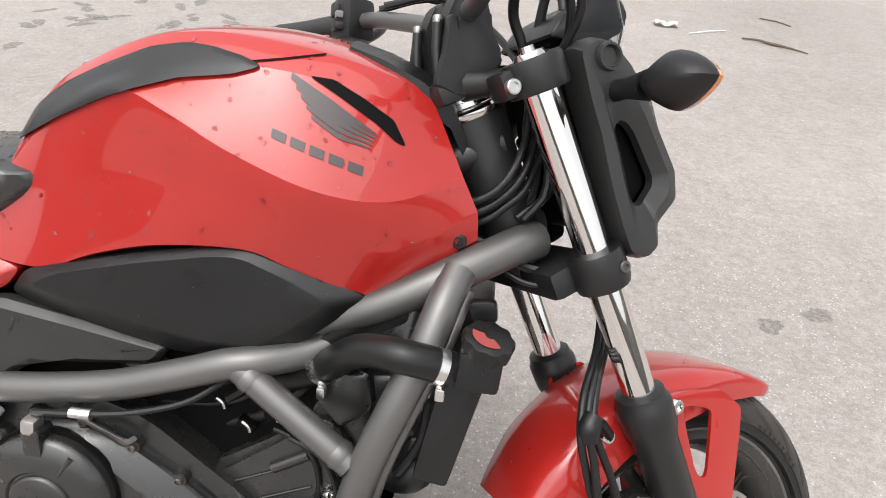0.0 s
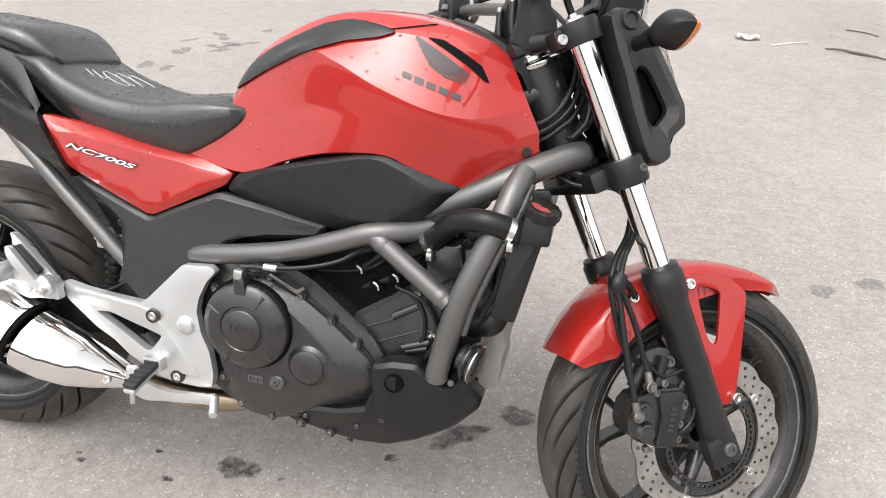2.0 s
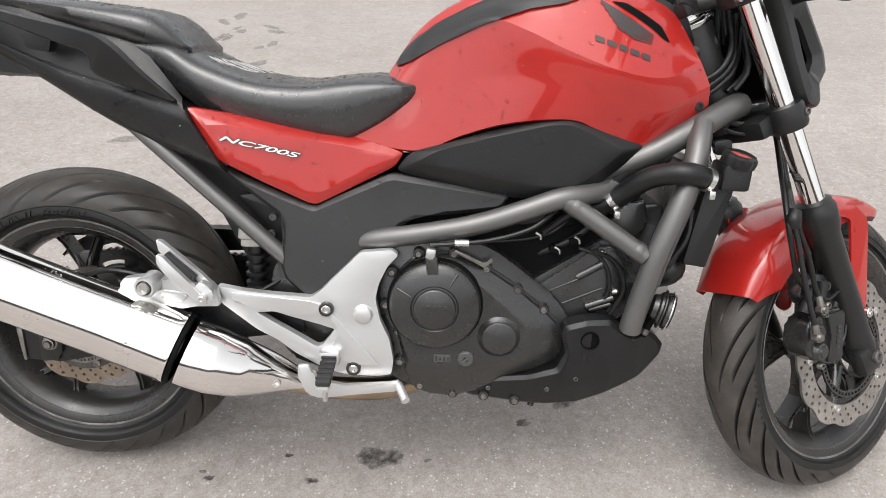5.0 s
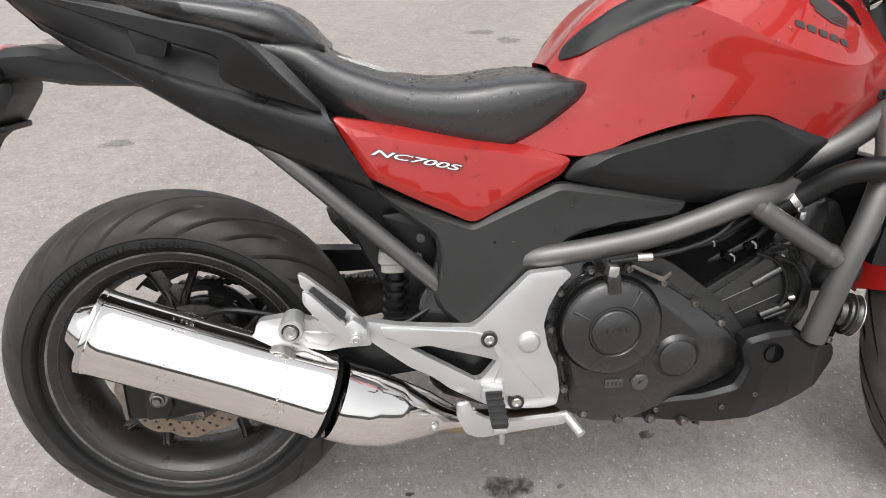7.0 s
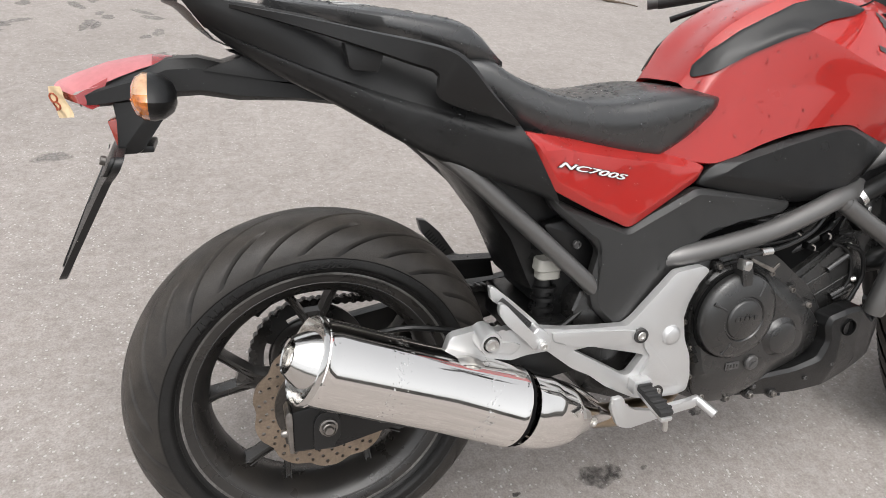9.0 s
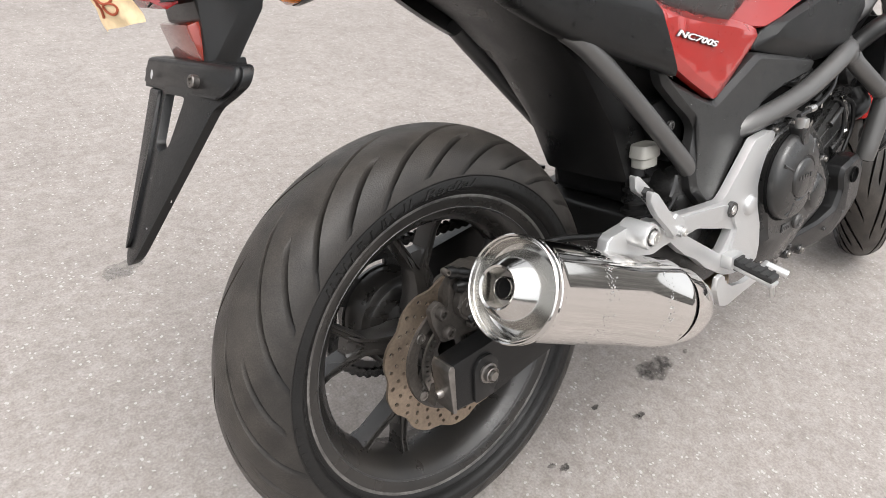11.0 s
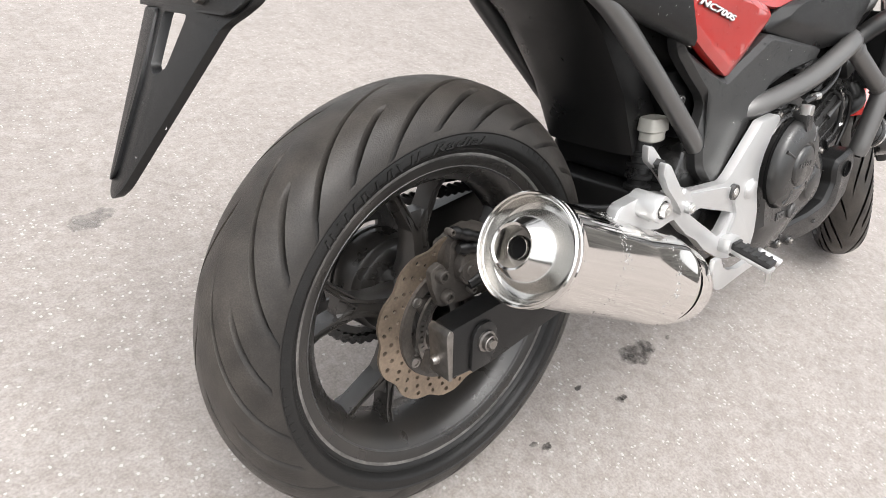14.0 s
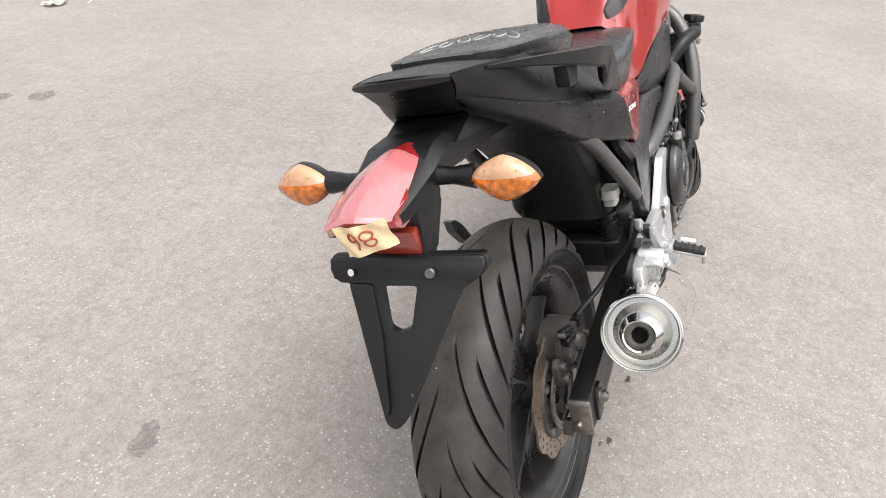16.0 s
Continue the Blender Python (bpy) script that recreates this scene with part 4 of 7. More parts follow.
def facet_panel(outer, inner, depth, lift, radius=0.006, lip=0.014, cell=0.028):
    """A moulded panel: a chamfered rim rises from an outline to a raised face; depth(x, z) bends it."""
    bm = bmesh.new()
    o, i = rounded(outer, radius, 5), rounded(inner, radius, 5)
    rings = [[(p[0], lip, p[1]) for p in o], [(p[0], 0.0015, p[1]) for p in o]]
    for f, g in ((0.05, 0.10), (0.88, 0.94), (1.0, 1.0)):
        rings.append([(p[0] * (1 - f) + q[0] * f, -lift * g, p[1] * (1 - f) + q[1] * f) for p, q in zip(o, i)])
    v = grid(bm, rings, wrap_v=True)
    bm.faces.new(v[-1])
    bmesh.ops.triangulate(bm, faces=[f for f in bm.faces if len(f.verts) > 4])
    xs, zs = [p[0] for p in o], [p[1] for p in o]
    for lo, hi, axis in ((min(xs), max(xs), 0), (min(zs), max(zs), 2)):
        n = int((hi - lo) / cell)
        for k in range(1, n + 1):
            at, no = Vector(), Vector()
            at[axis], no[axis] = lo + (hi - lo) * k / (n + 1), 1.0
            bmesh.ops.bisect_plane(bm, geom=bm.verts[:] + bm.edges[:] + bm.faces[:], dist=0.0004, plane_co=at, plane_no=no)
    for q in bm.verts:
        q.co.y += depth(q.co.x, q.co.z)
    bmesh.ops.recalc_face_normals(bm, faces=bm.faces)
    return bm


from mathutils.bvhtree import BVHTree

# ---- engine ----
CASE = [(0.643, 0.311), (0.622, 0.395), (0.623, 0.435), (0.636, 0.473), (0.666, 0.503), (0.711, 0.512), (0.745, 0.507), (0.785, 0.488), (0.837, 0.454), (0.879, 0.421), (0.914, 0.390), (0.932, 0.360), (0.926, 0.322), (0.885, 0.296), (0.827, 0.276), (0.790, 0.253), (0.733, 0.237), (0.683, 0.241), (0.652, 0.267)]
bm = bmesh.new()
prism(bm, rounded([(0.58, 0.52), (0.70, 0.55), (0.80, 0.52), (0.93, 0.42), (0.96, 0.34), (0.90, 0.27), (0.76, 0.235), (0.66, 0.24), (0.58, 0.30)], 0.03), -0.140, 0.150, 0.006)
engine = part("engine", bm, ENGINE, bike, "black liquid-cooled twin engine, dusty")
bm = bmesh.new()
prism(bm, rounded(inset(CASE, -0.005), 0.010), -0.146, -0.105, 0.004)
part("case_flange", bm, ENGINE, engine)
bm = bmesh.new()
outer = spline([(x, z) for x, z in CASE], 72, True)
face = spline(inset([(0.650, 0.322), (0.630, 0.395), (0.632, 0.432), (0.645, 0.466), (0.672, 0.490), (0.711, 0.496), (0.740, 0.490), (0.772, 0.468), (0.812, 0.436), (0.842, 0.408), (0.862, 0.384), (0.872, 0.358), (0.866, 0.334), (0.842, 0.322), (0.806, 0.316), (0.776, 0.308), (0.730, 0.300), (0.690, 0.302), (0.664, 0.312)], 0.002), 72, True)
rows = []
for f, y in ((0.0, -0.140), (0.0, -0.150), (0.06, -0.1535), (0.5, -0.163), (0.90, -0.1715), (1.0, -0.173), (1.12, -0.173)):
    rows.append([Vector((a[0] * (1 - f) + b[0] * f, y, a[1] * (1 - f) + b[1] * f)) for a, b in zip(outer, face)])
v = grid(bm, rows, wrap_v=True)
bm.faces.new(v[-1])
part("engine_cover", bm, ENGINE, engine, "satin black engine side cover with a broad sloping shoulder", angle=24)
CL = Vector((0.700, 0, 0.426))
bm = bmesh.new()
lathe(bm, [(0.0, -0.202), (0.0335, -0.202), (0.0355, -0.2005), (0.0368, -0.1965), (0.0395, -0.1960), (0.042, -0.1985), (0.062, -0.196), (0.0745, -0.1905), (0.0785, -0.1865), (0.0800, -0.181), (0.0802, -0.160)], CL, n=64)
clutch = part("clutch_cover", bm, ENGINE, engine, "round black clutch cover with raised disc")
# a near-black ring paints the shadow gap round the clutch cover
bm = bmesh.new()
lathe(bm, [(0.0795, -0.1738), (0.0840, -0.1738), (0.0850, -0.170)], CL, n=64)
part("cover_shade_gap", bm, DEEP, engine, "near-black ring painted for the shaded gap round the clutch cover")
for a in (0.55, 2.4, 3.6, 5.2):
    bm = bmesh.new()
    d = Vector((math.sin(a), 0, math.cos(a)))
    tube(bm, [CL + d * 0.047 + Vector((0, -0.1980, 0)), CL + d * 0.073 + Vector((0, -0.1915, 0))], [0.0016, 0.0035], 8)
    part("cover_rib", bm, ENGINE, clutch)
for k in range(5):
    bm = bmesh.new()
    box(bm, CL + Vector((-0.020 + 0.010 * k, -0.2025, 0.004)), (0.0075, 0.0015, 0.008), 0.0005)
    part("raised_mark", bm, ENGINE, clutch)
bm = bmesh.new()
lathe(bm, [(0.0, -0.1835), (0.026, -0.1835), (0.0300, -0.1815), (0.0325, -0.176), (0.044, -0.170), (0.050, -0.160)], (0.814, 0, 0.366), n=40)
part("timing_cover", bm, ENGINE, engine)
bm = bmesh.new()
lathe(bm, [(0.0, -0.170), (0.004, -0.170), (0.0045, -0.180), (0.012, -0.180), (0.0145, -0.177), (0.0145, -0.160)], (0.756, 0, 0.323), n=24)
box(bm, (0.756, -0.181, 0.323), (0.018, 0.004, 0.004), 0.001, Matrix.Rotation(radians(-40), 4, "Y"))
part("drain_plug", bm, ENGINE_GREY, engine)
bm = bmesh.new()
box(bm, (0.714, -0.1740, 0.322), (0.030, 0.002, 0.015), 0.0008)
part("stamped_plate", bm, ENGINE_GREY, engine)
for k in range(4):
    bm = bmesh.new()
    box(bm, (0.7035 + 0.007 * k, -0.1752, 0.3215), (0.0035, 0.001, 0.009 - 0.003 * (k % 2)), 0.0003)
    part("stamped_mark", bm, ENGINE, engine)
bm = bmesh.new()
prism(bm, rounded([(0.682, 0.520), (0.704, 0.520), (0.706, 0.490), (0.701, 0.472), (0.694, 0.472), (0.686, 0.490)], 0.006), -0.196, -0.168, 0.004)
part("oil_filler_tab", bm, ENGINE, engine)
bm = bmesh.new()
box(bm, (0.692, -0.186, 0.522), (0.017, 0.020, 0.022), 0.004, Matrix.Rotation(radians(6), 4, "Y"))
part("cable_clamp", bm, STEEL, engine, "bright steel cable clamp")
bm = bmesh.new()
tube(bm, [(0.732, -0.176, 0.5385), (0.756, -0.175, 0.5385)], 0.0068, 10)
part("cable_ferrule", bm, STEEL, engine, "bright cable ferrule")
bm = bmesh.new()
tube(bm, [(0.690, -0.180, 0.535), (0.744, -0.176, 0.5385), (0.80, -0.170, 0.545), (0.86, -0.160, 0.562), (0.90, -0.145, 0.588), (0.93, -0.12, 0.61)], 0.0042, 8)
part("clutch_cable", bm, HOSE, engine)
for x, z in ((0.670, 0.511), (0.731, 0.512), (0.789, 0.486), (0.845, 0.448), (0.893, 0.411), (0.932, 0.366), (0.623, 0.476), (0.611, 0.414), (0.634, 0.362), (0.637, 0.303), (0.673, 0.255), (0.734, 0.240), (0.792, 0.236), (0.850, 0.228)):
    bm = bmesh.new()
    lathe(bm, [(0.0105, -0.100), (0.0105, -0.150), (0.009, -0.153), (0.0, -0.153)], (x, 0, z), n=16)
    part("bolt_boss", bm, ENGINE, engine)
    bolt("case_bolt", (x, -0.153, z), engine, SOOT, 0.0056, 0.005)
bm = bmesh.new()
prism(bm, rounded([(0.731, 0.517), (0.785, 0.490), (0.800, 0.502), (0.797, 0.508), (0.785, 0.498), (0.734, 0.522)], 0.002), -0.160, -0.157, 0.0008)
part("cable_bracket", bm, SOOT, engine, "bright steel cable bracket")
# cylinder block, tilted well forwards
bm = bmesh.new()
prism(bm, rounded([(0.850, 0.440), (0.948, 0.502), (0.985, 0.530), (1.020, 0.538), (1.064, 0.466), (1.064, 0.400), (1.022, 0.358), (0.940, 0.360), (0.915, 0.385)], 0.012), -0.118, 0.13, 0.006)
block = part("cylinder_block", bm, ENGINE, engine)
bm = bmesh.new()
prism(bm, rounded([(0.868, 0.437), (0.948, 0.494), (0.982, 0.520), (1.014, 0.527), (1.050, 0.464), (1.050, 0.408), (1.015, 0.370), (0.946, 0.373), (0.928, 0.393)], 0.010), -0.127, -0.115, 0.005)
part("block_panel", bm, ENGINE, engine)
for p, q, r in (((0.952, 0.466), (0.996, 0.492), 0.0075), ((0.972, 0.410), (1.020, 0.428), 0.0075), ((0.955, 0.462), (0.872, 0.424), 0.0018), ((0.900, 0.402), (1.000, 0.446), 0.0018), ((0.978, 0.404), (1.016, 0.416), 0.006)):
    bm = bmesh.new()
    tube(bm, [(p[0], -0.128, p[1]), (q[0], -0.128, q[1])], r, 10)
    part("block_rib", bm, ENGINE, engine)
bolt("block_bolt", (0.992, -0.131, 0.513), engine, STEEL, 0.006, 0.006, way=(0.8, -0.6, 0.4))
bolt("block_bolt", (1.022, -0.131, 0.441), engine, STEEL, 0.006, 0.006, way=(0.8, -0.6, 0.4))
bm = bmesh.new()
prism(bm, rounded([(0.985, 0.535), (1.020, 0.590), (1.095, 0.600), (1.120, 0.540), (1.100, 0.450), (1.050, 0.430), (1.055, 0.500)], 0.014), -0.105, 0.12, 0.008)
part("cylinder_head", bm, ENGINE, engine)
bm = bmesh.new()
prism(bm, rounded([(1.000, 0.565), (1.022, 0.600), (1.062, 0.612), (1.068, 0.560), (1.030, 0.530)], 0.010), -0.125, 0.12, 0.006)
part("head_cover", bm, ENGINE, engine)
for k in range(4):
    bm = bmesh.new()
    tube(bm, [(0.74 + 0.05 * k, -0.10 - 0.01 * (k % 2), 0.58 - 0.012 * k), (0.79 + 0.05 * k, -0.12, 0.575 + 0.01 * (k % 2)), (0.83 + 0.05 * k, -0.09, 0.59)], 0.008, 8)
    part("wiring", bm, HOSE, engine)
# two near-black blocks, added to fill the shaded gaps above the engine
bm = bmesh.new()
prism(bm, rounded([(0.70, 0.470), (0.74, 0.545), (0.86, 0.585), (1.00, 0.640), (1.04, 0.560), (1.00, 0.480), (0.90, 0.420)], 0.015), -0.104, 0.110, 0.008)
part("engine_filler", bm, DEEP, engine)
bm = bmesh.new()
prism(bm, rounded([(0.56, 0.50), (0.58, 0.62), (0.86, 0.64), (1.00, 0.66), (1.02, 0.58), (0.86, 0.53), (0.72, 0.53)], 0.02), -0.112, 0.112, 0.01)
part("intake_filler", bm, DEEP, engine, "near-black block added to fill the shaded gap above the engine")
bm = bmesh.new()
tube(bm, [(0.975, -0.140, 0.52), (1.015, -0.142, 0.50), (1.035, -0.140, 0.45), (1.015, -0.138, 0.40)], 0.004, 8)
part("breather_hose", bm, HOSE, engine)
# head cover, harness and plugs over the cylinder
bm = bmesh.new()
prism(bm, rounded([(0.985, 0.520), (1.000, 0.552), (1.038, 0.577), (1.064, 0.587), (1.075, 0.535), (1.048, 0.505), (1.010, 0.500)], 0.010), -0.100, 0.06, 0.006)
head = part("cylinder_head", bm, ENGINE, engine)
for k in range(3):
    bm = bmesh.new()
    tube(bm, [(1.004 + 0.016 * k, -0.102, 0.512 + 0.004 * k), (1.014 + 0.018 * k, -0.103, 0.556 + 0.009 * k)], 0.0028, 8)
    part("head_rib", bm, ENGINE, head)
for pts, rr in (([(0.800, -0.100, 0.520), (0.862, -0.108, 0.530), (0.905, -0.112, 0.545), (0.930, -0.110, 0.566)], 0.0042), ([(0.880, -0.096, 0.498), (0.925, -0.104, 0.520), (0.960, -0.108, 0.545), (0.990, -0.104, 0.580)], 0.0075), ([(0.860, -0.080, 0.545), (0.935, -0.090, 0.560), (1.000, -0.092, 0.592), (1.040, -0.088, 0.620)], 0.0110), ([(0.952, -0.126, 0.520), (0.985, -0.130, 0.508), (1.006, -0.132, 0.480), (1.010, -0.132, 0.440), (0.992, -0.128, 0.408)], 0.0036)):
    bm = bmesh.new()
    tube(bm, pts, rr, 10)
    part("engine_lead", bm, HOSE, engine)
for x, y, z, turn in ((0.948, -0.112, 0.532, -30), (0.914, -0.112, 0.512, 20), (0.965, -0.110, 0.578, 45), (1.000, -0.108, 0.588, -15), (0.880, -0.106, 0.536, 10)):
    bm = bmesh.new()
    box(bm, (0, 0, 0), (0.024, 0.014, 0.013), 0.003)
    box(bm, (0.008, -0.0065, 0.0), (0.004, 0.006, 0.009), 0.001)
    bmesh.ops.transform(bm, matrix=Matrix.Translation((x, y, z)) @ Matrix.Rotation(radians(turn), 4, "Y"), verts=bm.verts)
    plug = part("wire_plug", bm, DEEP, engine)
    bm = bmesh.new()
    tube(bm, [(x - 0.004, y - 0.008, z + 0.007), (x + 0.004, y - 0.009, z + 0.002), (x + 0.006, y - 0.008, z - 0.006)], 0.0022, 8)
    part("plug_clip", bm, STEEL, plug, "small bright spring clip")
# belly pan
PAN = [(0.748, 0.252), (0.811, 0.276), (0.868, 0.287), (0.920, 0.307), (0.934, 0.340), (0.925, 0.371), (0.930, 0.390), (0.966, 0.402), (1.009, 0.402), (1.031, 0.385), (1.053, 0.367), (1.076, 0.378), (1.100, 0.363), (1.121, 0.338), (1.116, 0.318), (1.077, 0.285), (1.015, 0.250), (0.962, 0.228), (0.907, 0.218), (0.862, 0.217), (0.762, 0.224)]
belly = part("belly_pan", facet_panel(PAN, inset(PAN, 0.008), lambda x, z: float(np.interp(x, (0.75, 0.90, 0.96, 1.01, 1.06, 1.12), (-0.146, -0.168, -0.174, -0.168, -0.158, -0.124))) + 0.35 * max(0.0, 0.29 - z), 0.008, 0.006, 0.030), BLACK, bike, "matt black plastic belly pan", 20)
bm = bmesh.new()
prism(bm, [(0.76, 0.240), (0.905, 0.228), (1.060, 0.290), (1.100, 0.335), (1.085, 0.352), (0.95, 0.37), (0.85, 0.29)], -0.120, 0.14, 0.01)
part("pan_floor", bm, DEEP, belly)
# a near-black disc paints the shade inside the mounting hole
bm = bmesh.new()
lathe(bm, [(0.0, -0.1800), (0.0140, -0.1800), (0.0145, -0.1845), (0.0160, -0.1850), (0.0170, -0.180)], (0.974, 0, 0.366), n=24)
part("mount_hole", bm, DEEP, belly)
for p in ((0.800, -0.150, 0.252), (0.906, -0.168, 0.262), (0.955, -0.178, 0.290)):
    bolt("pan_screw", p, belly, ENGINE_GREY, 0.0045, 0.003)
bm = bmesh.new()
tube(bm, [(0.895, -0.11, 0.245), (0.882, -0.135, 0.208)], [0.007, 0.006], 8)
part("drain_stub", bm, HOSE, belly)
# heat shield, horn and lower hose behind the down tube
bm = bmesh.new()
prism(bm, rounded([(1.085, 0.330), (1.100, 0.430), (1.118, 0.452), (1.141, 0.446), (1.144, 0.405), (1.137, 0.376), (1.142, 0.347), (1.130, 0.322), (1.108, 0.314)], 0.010), -0.052, 0.08, 0.008)
part("heat_shield", bm, SHIELD, bike, "pale dusty alloy exhaust heat shield")
HORN_AT, HORN_WAY = (1.110, -0.168, 0.420), (0.94, -0.24, -0.24)
bm = bmesh.new()
lathe(bm, [(0.0, 0.007), (0.020, 0.006), (0.030, 0.004), (0.0335, 0.0), (0.0325, -0.006), (0.029, -0.010), (0.031, -0.014), (0.0295, -0.019), (0.024, -0.022), (0.022, -0.030), (0.014, -0.034), (0.0, -0.035)], HORN_AT, HORN_WAY, n=32)
horn = part("horn", bm, ENGINE, bike, "round black horn with a bright rim")
for at, mat, lab in ((-0.001, STEEL, "bright rim"), (-0.013, ENGINE, "")):
    bm = bmesh.new()
    lathe(bm, [(0.0315, at - 0.0026), (0.0350, at - 0.0008), (0.0350, at + 0.0010), (0.0315, at + 0.0026)], HORN_AT, HORN_WAY, n=32)
    part("horn_rim", bm, mat, horn, lab)
bm = bmesh.new()
tube(bm, [(1.066, -0.168, 0.372), (1.078, -0.166, 0.400), (1.088, -0.162, 0.428)], [0.0075, 0.0085, 0.0080], 4)
part("horn_bracket", bm, DEEP, horn)
bolt("horn_bolt", (1.070, -0.172, 0.382), horn, SOOT, 0.006, 0.006, way=(0.2, -0.95, 0.1))

bm = bmesh.new()
tube(bm, [(1.078, -0.080, 0.450), (1.098, -0.104, 0.466), (1.122, -0.112, 0.480), (1.126, -0.096, 0.510)], [0.020, 0.024, 0.026, 0.020], 18, 18)
part("lower_hose", bm, HOSE, bike, "black rubber hose below the radiator")

# ---- frame tubes ----
bm = bmesh.new()
tube(bm, [(0.560, -0.120, 0.520), (0.595, -0.138, 0.532), (0.680, -0.148, 0.547), (0.770, -0.152, 0.566), (0.850, -0.154, 0.593), (0.905, -0.153, 0.613), (0.940, -0.145, 0.618), (0.985, -0.118, 0.622), (1.040, -0.080, 0.640)], 0.0182, 18, 46)
frame_ob = part("frame", bm, FRAME, bike, "dark silver tubular steel frame")
bm = bmesh.new()
tube(bm, [(0.918, -0.153, 0.612), (1.056, -0.176, 0.522)], 0.0165, 18)
part("brace_tube", bm, FRAME, frame_ob)
for prof, at in (([(0.0165, -0.006), (0.0178, 0.0), (0.0165, 0.007)], (0.934, -0.157, 0.602)), ([(0.0165, -0.008), (0.0182, 0.0), (0.0165, 0.006)], (1.043, -0.174, 0.531))):
    bm = bmesh.new()
    lathe(bm, prof, at, (0.132, -0.03, -0.092), n=20)
    part("weld_bead", bm, FRAME, frame_ob)
bm = bmesh.new()
tube(bm, [(1.150, -0.100, 0.736), (1.138, -0.130, 0.708), (1.124, -0.156, 0.662), (1.100, -0.174, 0.600), (1.072, -0.180, 0.520), (1.048, -0.174, 0.410), (1.045, -0.170, 0.385)], 0.0195, 18, 36)
part("down_tube", bm, FRAME, frame_ob)
bm = bmesh.new()
tube(bm, [(1.162, -0.104, 0.716), (1.146, -0.140, 0.660), (1.122, -0.160, 0.600), (1.094, -0.168, 0.520), (1.082, -0.166, 0.470)], 0.0075, 12, 24)
part("down_tube_gusset", bm, FRAME, frame_ob)
# black plate added to fill the dark zone below the cover's lower edge
bm = bmesh.new()
prism(bm, rounded([(0.905, 0.600), (0.985, 0.628), (1.060, 0.690), (1.100, 0.700), (1.100, 0.676), (1.050, 0.645), (0.985, 0.600), (0.930, 0.590)], 0.006), -0.118, -0.096, 0.003)
part("lower_filler", bm, BLACK, frame_ob, "black filler plate added under the tank cover")
bm = bmesh.new()
tube(bm, [(0.960, -0.092, 0.640), (1.020, -0.102, 0.666), (1.070, -0.108, 0.690), (1.140, -0.095, 0.728), (1.205, -0.060, 0.758), (1.235, -0.035, 0.765)], [0.019, 0.020, 0.021, 0.022, 0.023], 18, 24)
part("main_tube", bm, FRAME, frame_ob)
bm = bmesh.new()
F0 = AXIS_AT + Vector((-0.008, 0, 0))
tube(bm, [F0 + AXIS * 0.80, F0 + AXIS * 0.960, F0 + AXIS * 0.985, F0 + AXIS * 0.998], [0.034, 0.035, 0.038, 0.041], 28)
part("steering_head", bm, GREY, frame_ob, "dark grey steering head")
bm = bmesh.new()
lathe(bm, [(0.034, 0.996), (0.043, 0.998), (0.0455, 1.002), (0.0455, 1.006), (0.041, 1.010), (0.036, 1.012), (0.036, 1.018), (0.039, 1.019), (0.039, 1.024), (0.034, 1.026), (0.034, 1.030), (0.036, 1.031), (0.036, 1.038), (0.029, 1.040), (0.029, 1.050), (0.0, 1.050)], F0, AXIS, n=36)
part("bearing_nut", bm, POLISHED, frame_ob, "bright steering bearing nut")
bm = bmesh.new()
tube(bm, [(1.10, -0.022, 0.815), (1.132, -0.024, 0.848), (1.180, -0.012, 0.872)], 0.019, 16)
part("upper_gusset", bm, GREY, frame_ob)
# near-black block added to close the gap behind the tank front
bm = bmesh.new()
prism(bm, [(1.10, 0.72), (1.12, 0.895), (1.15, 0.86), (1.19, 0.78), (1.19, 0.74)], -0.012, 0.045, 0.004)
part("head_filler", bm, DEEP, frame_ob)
for sg in (-1, 1):
    bm = bmesh.new()
    tube(bm, [(0.17, sg * 0.108, 0.725), (0.222, sg * 0.121, 0.683), (0.415, sg * 0.134, 0.508), (0.462, sg * 0.122, 0.462)], 0.0145, 16, 20)
    part("seat_strut", bm, FRAME, frame_ob)
bm = bmesh.new()
tube(bm, [(0.918, 0.158, 0.612), (1.050, 0.188, 0.520)], 0.0150, 14)
tube(bm, [(1.172, 0.120, 0.752), (1.125, 0.178, 0.665), (1.072, 0.192, 0.520), (1.045, 0.172, 0.385)], 0.0195, 14)
tube(bm, [(0.560, 0.120, 0.520), (0.770, 0.152, 0.558), (0.950, 0.152, 0.622), (1.070, 0.118, 0.690), (1.245, 0.045, 0.765)], 0.0185, 14)
part("far_side_tube", bm, FRAME, frame_ob)

# ---- radiator and hose ----
bm = bmesh.new()
prism(bm, rounded([(1.150, 0.662), (1.198, 0.658), (1.164, 0.500), (1.124, 0.506)], 0.006), -0.165, 0.165, 0.004)
radiator = part("radiator", bm, BLACK, bike, "black radiator with side shroud")
bm = bmesh.new()
prism(bm, rounded([(1.164, 0.684), (1.208, 0.680), (1.206, 0.640), (1.160, 0.640)], 0.006), -0.192, -0.13, 0.005)
part("filler_neck", bm, BLACK, radiator)
bm = bmesh.new()
up = Vector((0.18, -0.25, 1)).normalized()
cap = []
n = 72
for lev, (rr, s) in enumerate(((0.020, -0.012), (0.0265, -0.010), (0.0275, 0.0), (0.0260, 0.006), (0.0215, 0.0080), (0.0, 0.0085))):
    side = up.orthogonal().normalized()
    fw = up.cross(side)
    cap.append([Vector((1.190, -0.176, 0.692)) + up * s + (side * math.cos(a) + fw * math.sin(a)) * rr * (1 + (0.05 * math.cos(9 * a) if lev in (1, 2, 3) else 0)) for a in np.linspace(0, 2 * math.pi, n, endpoint=False)])
grid(bm, cap, wrap_v=True)
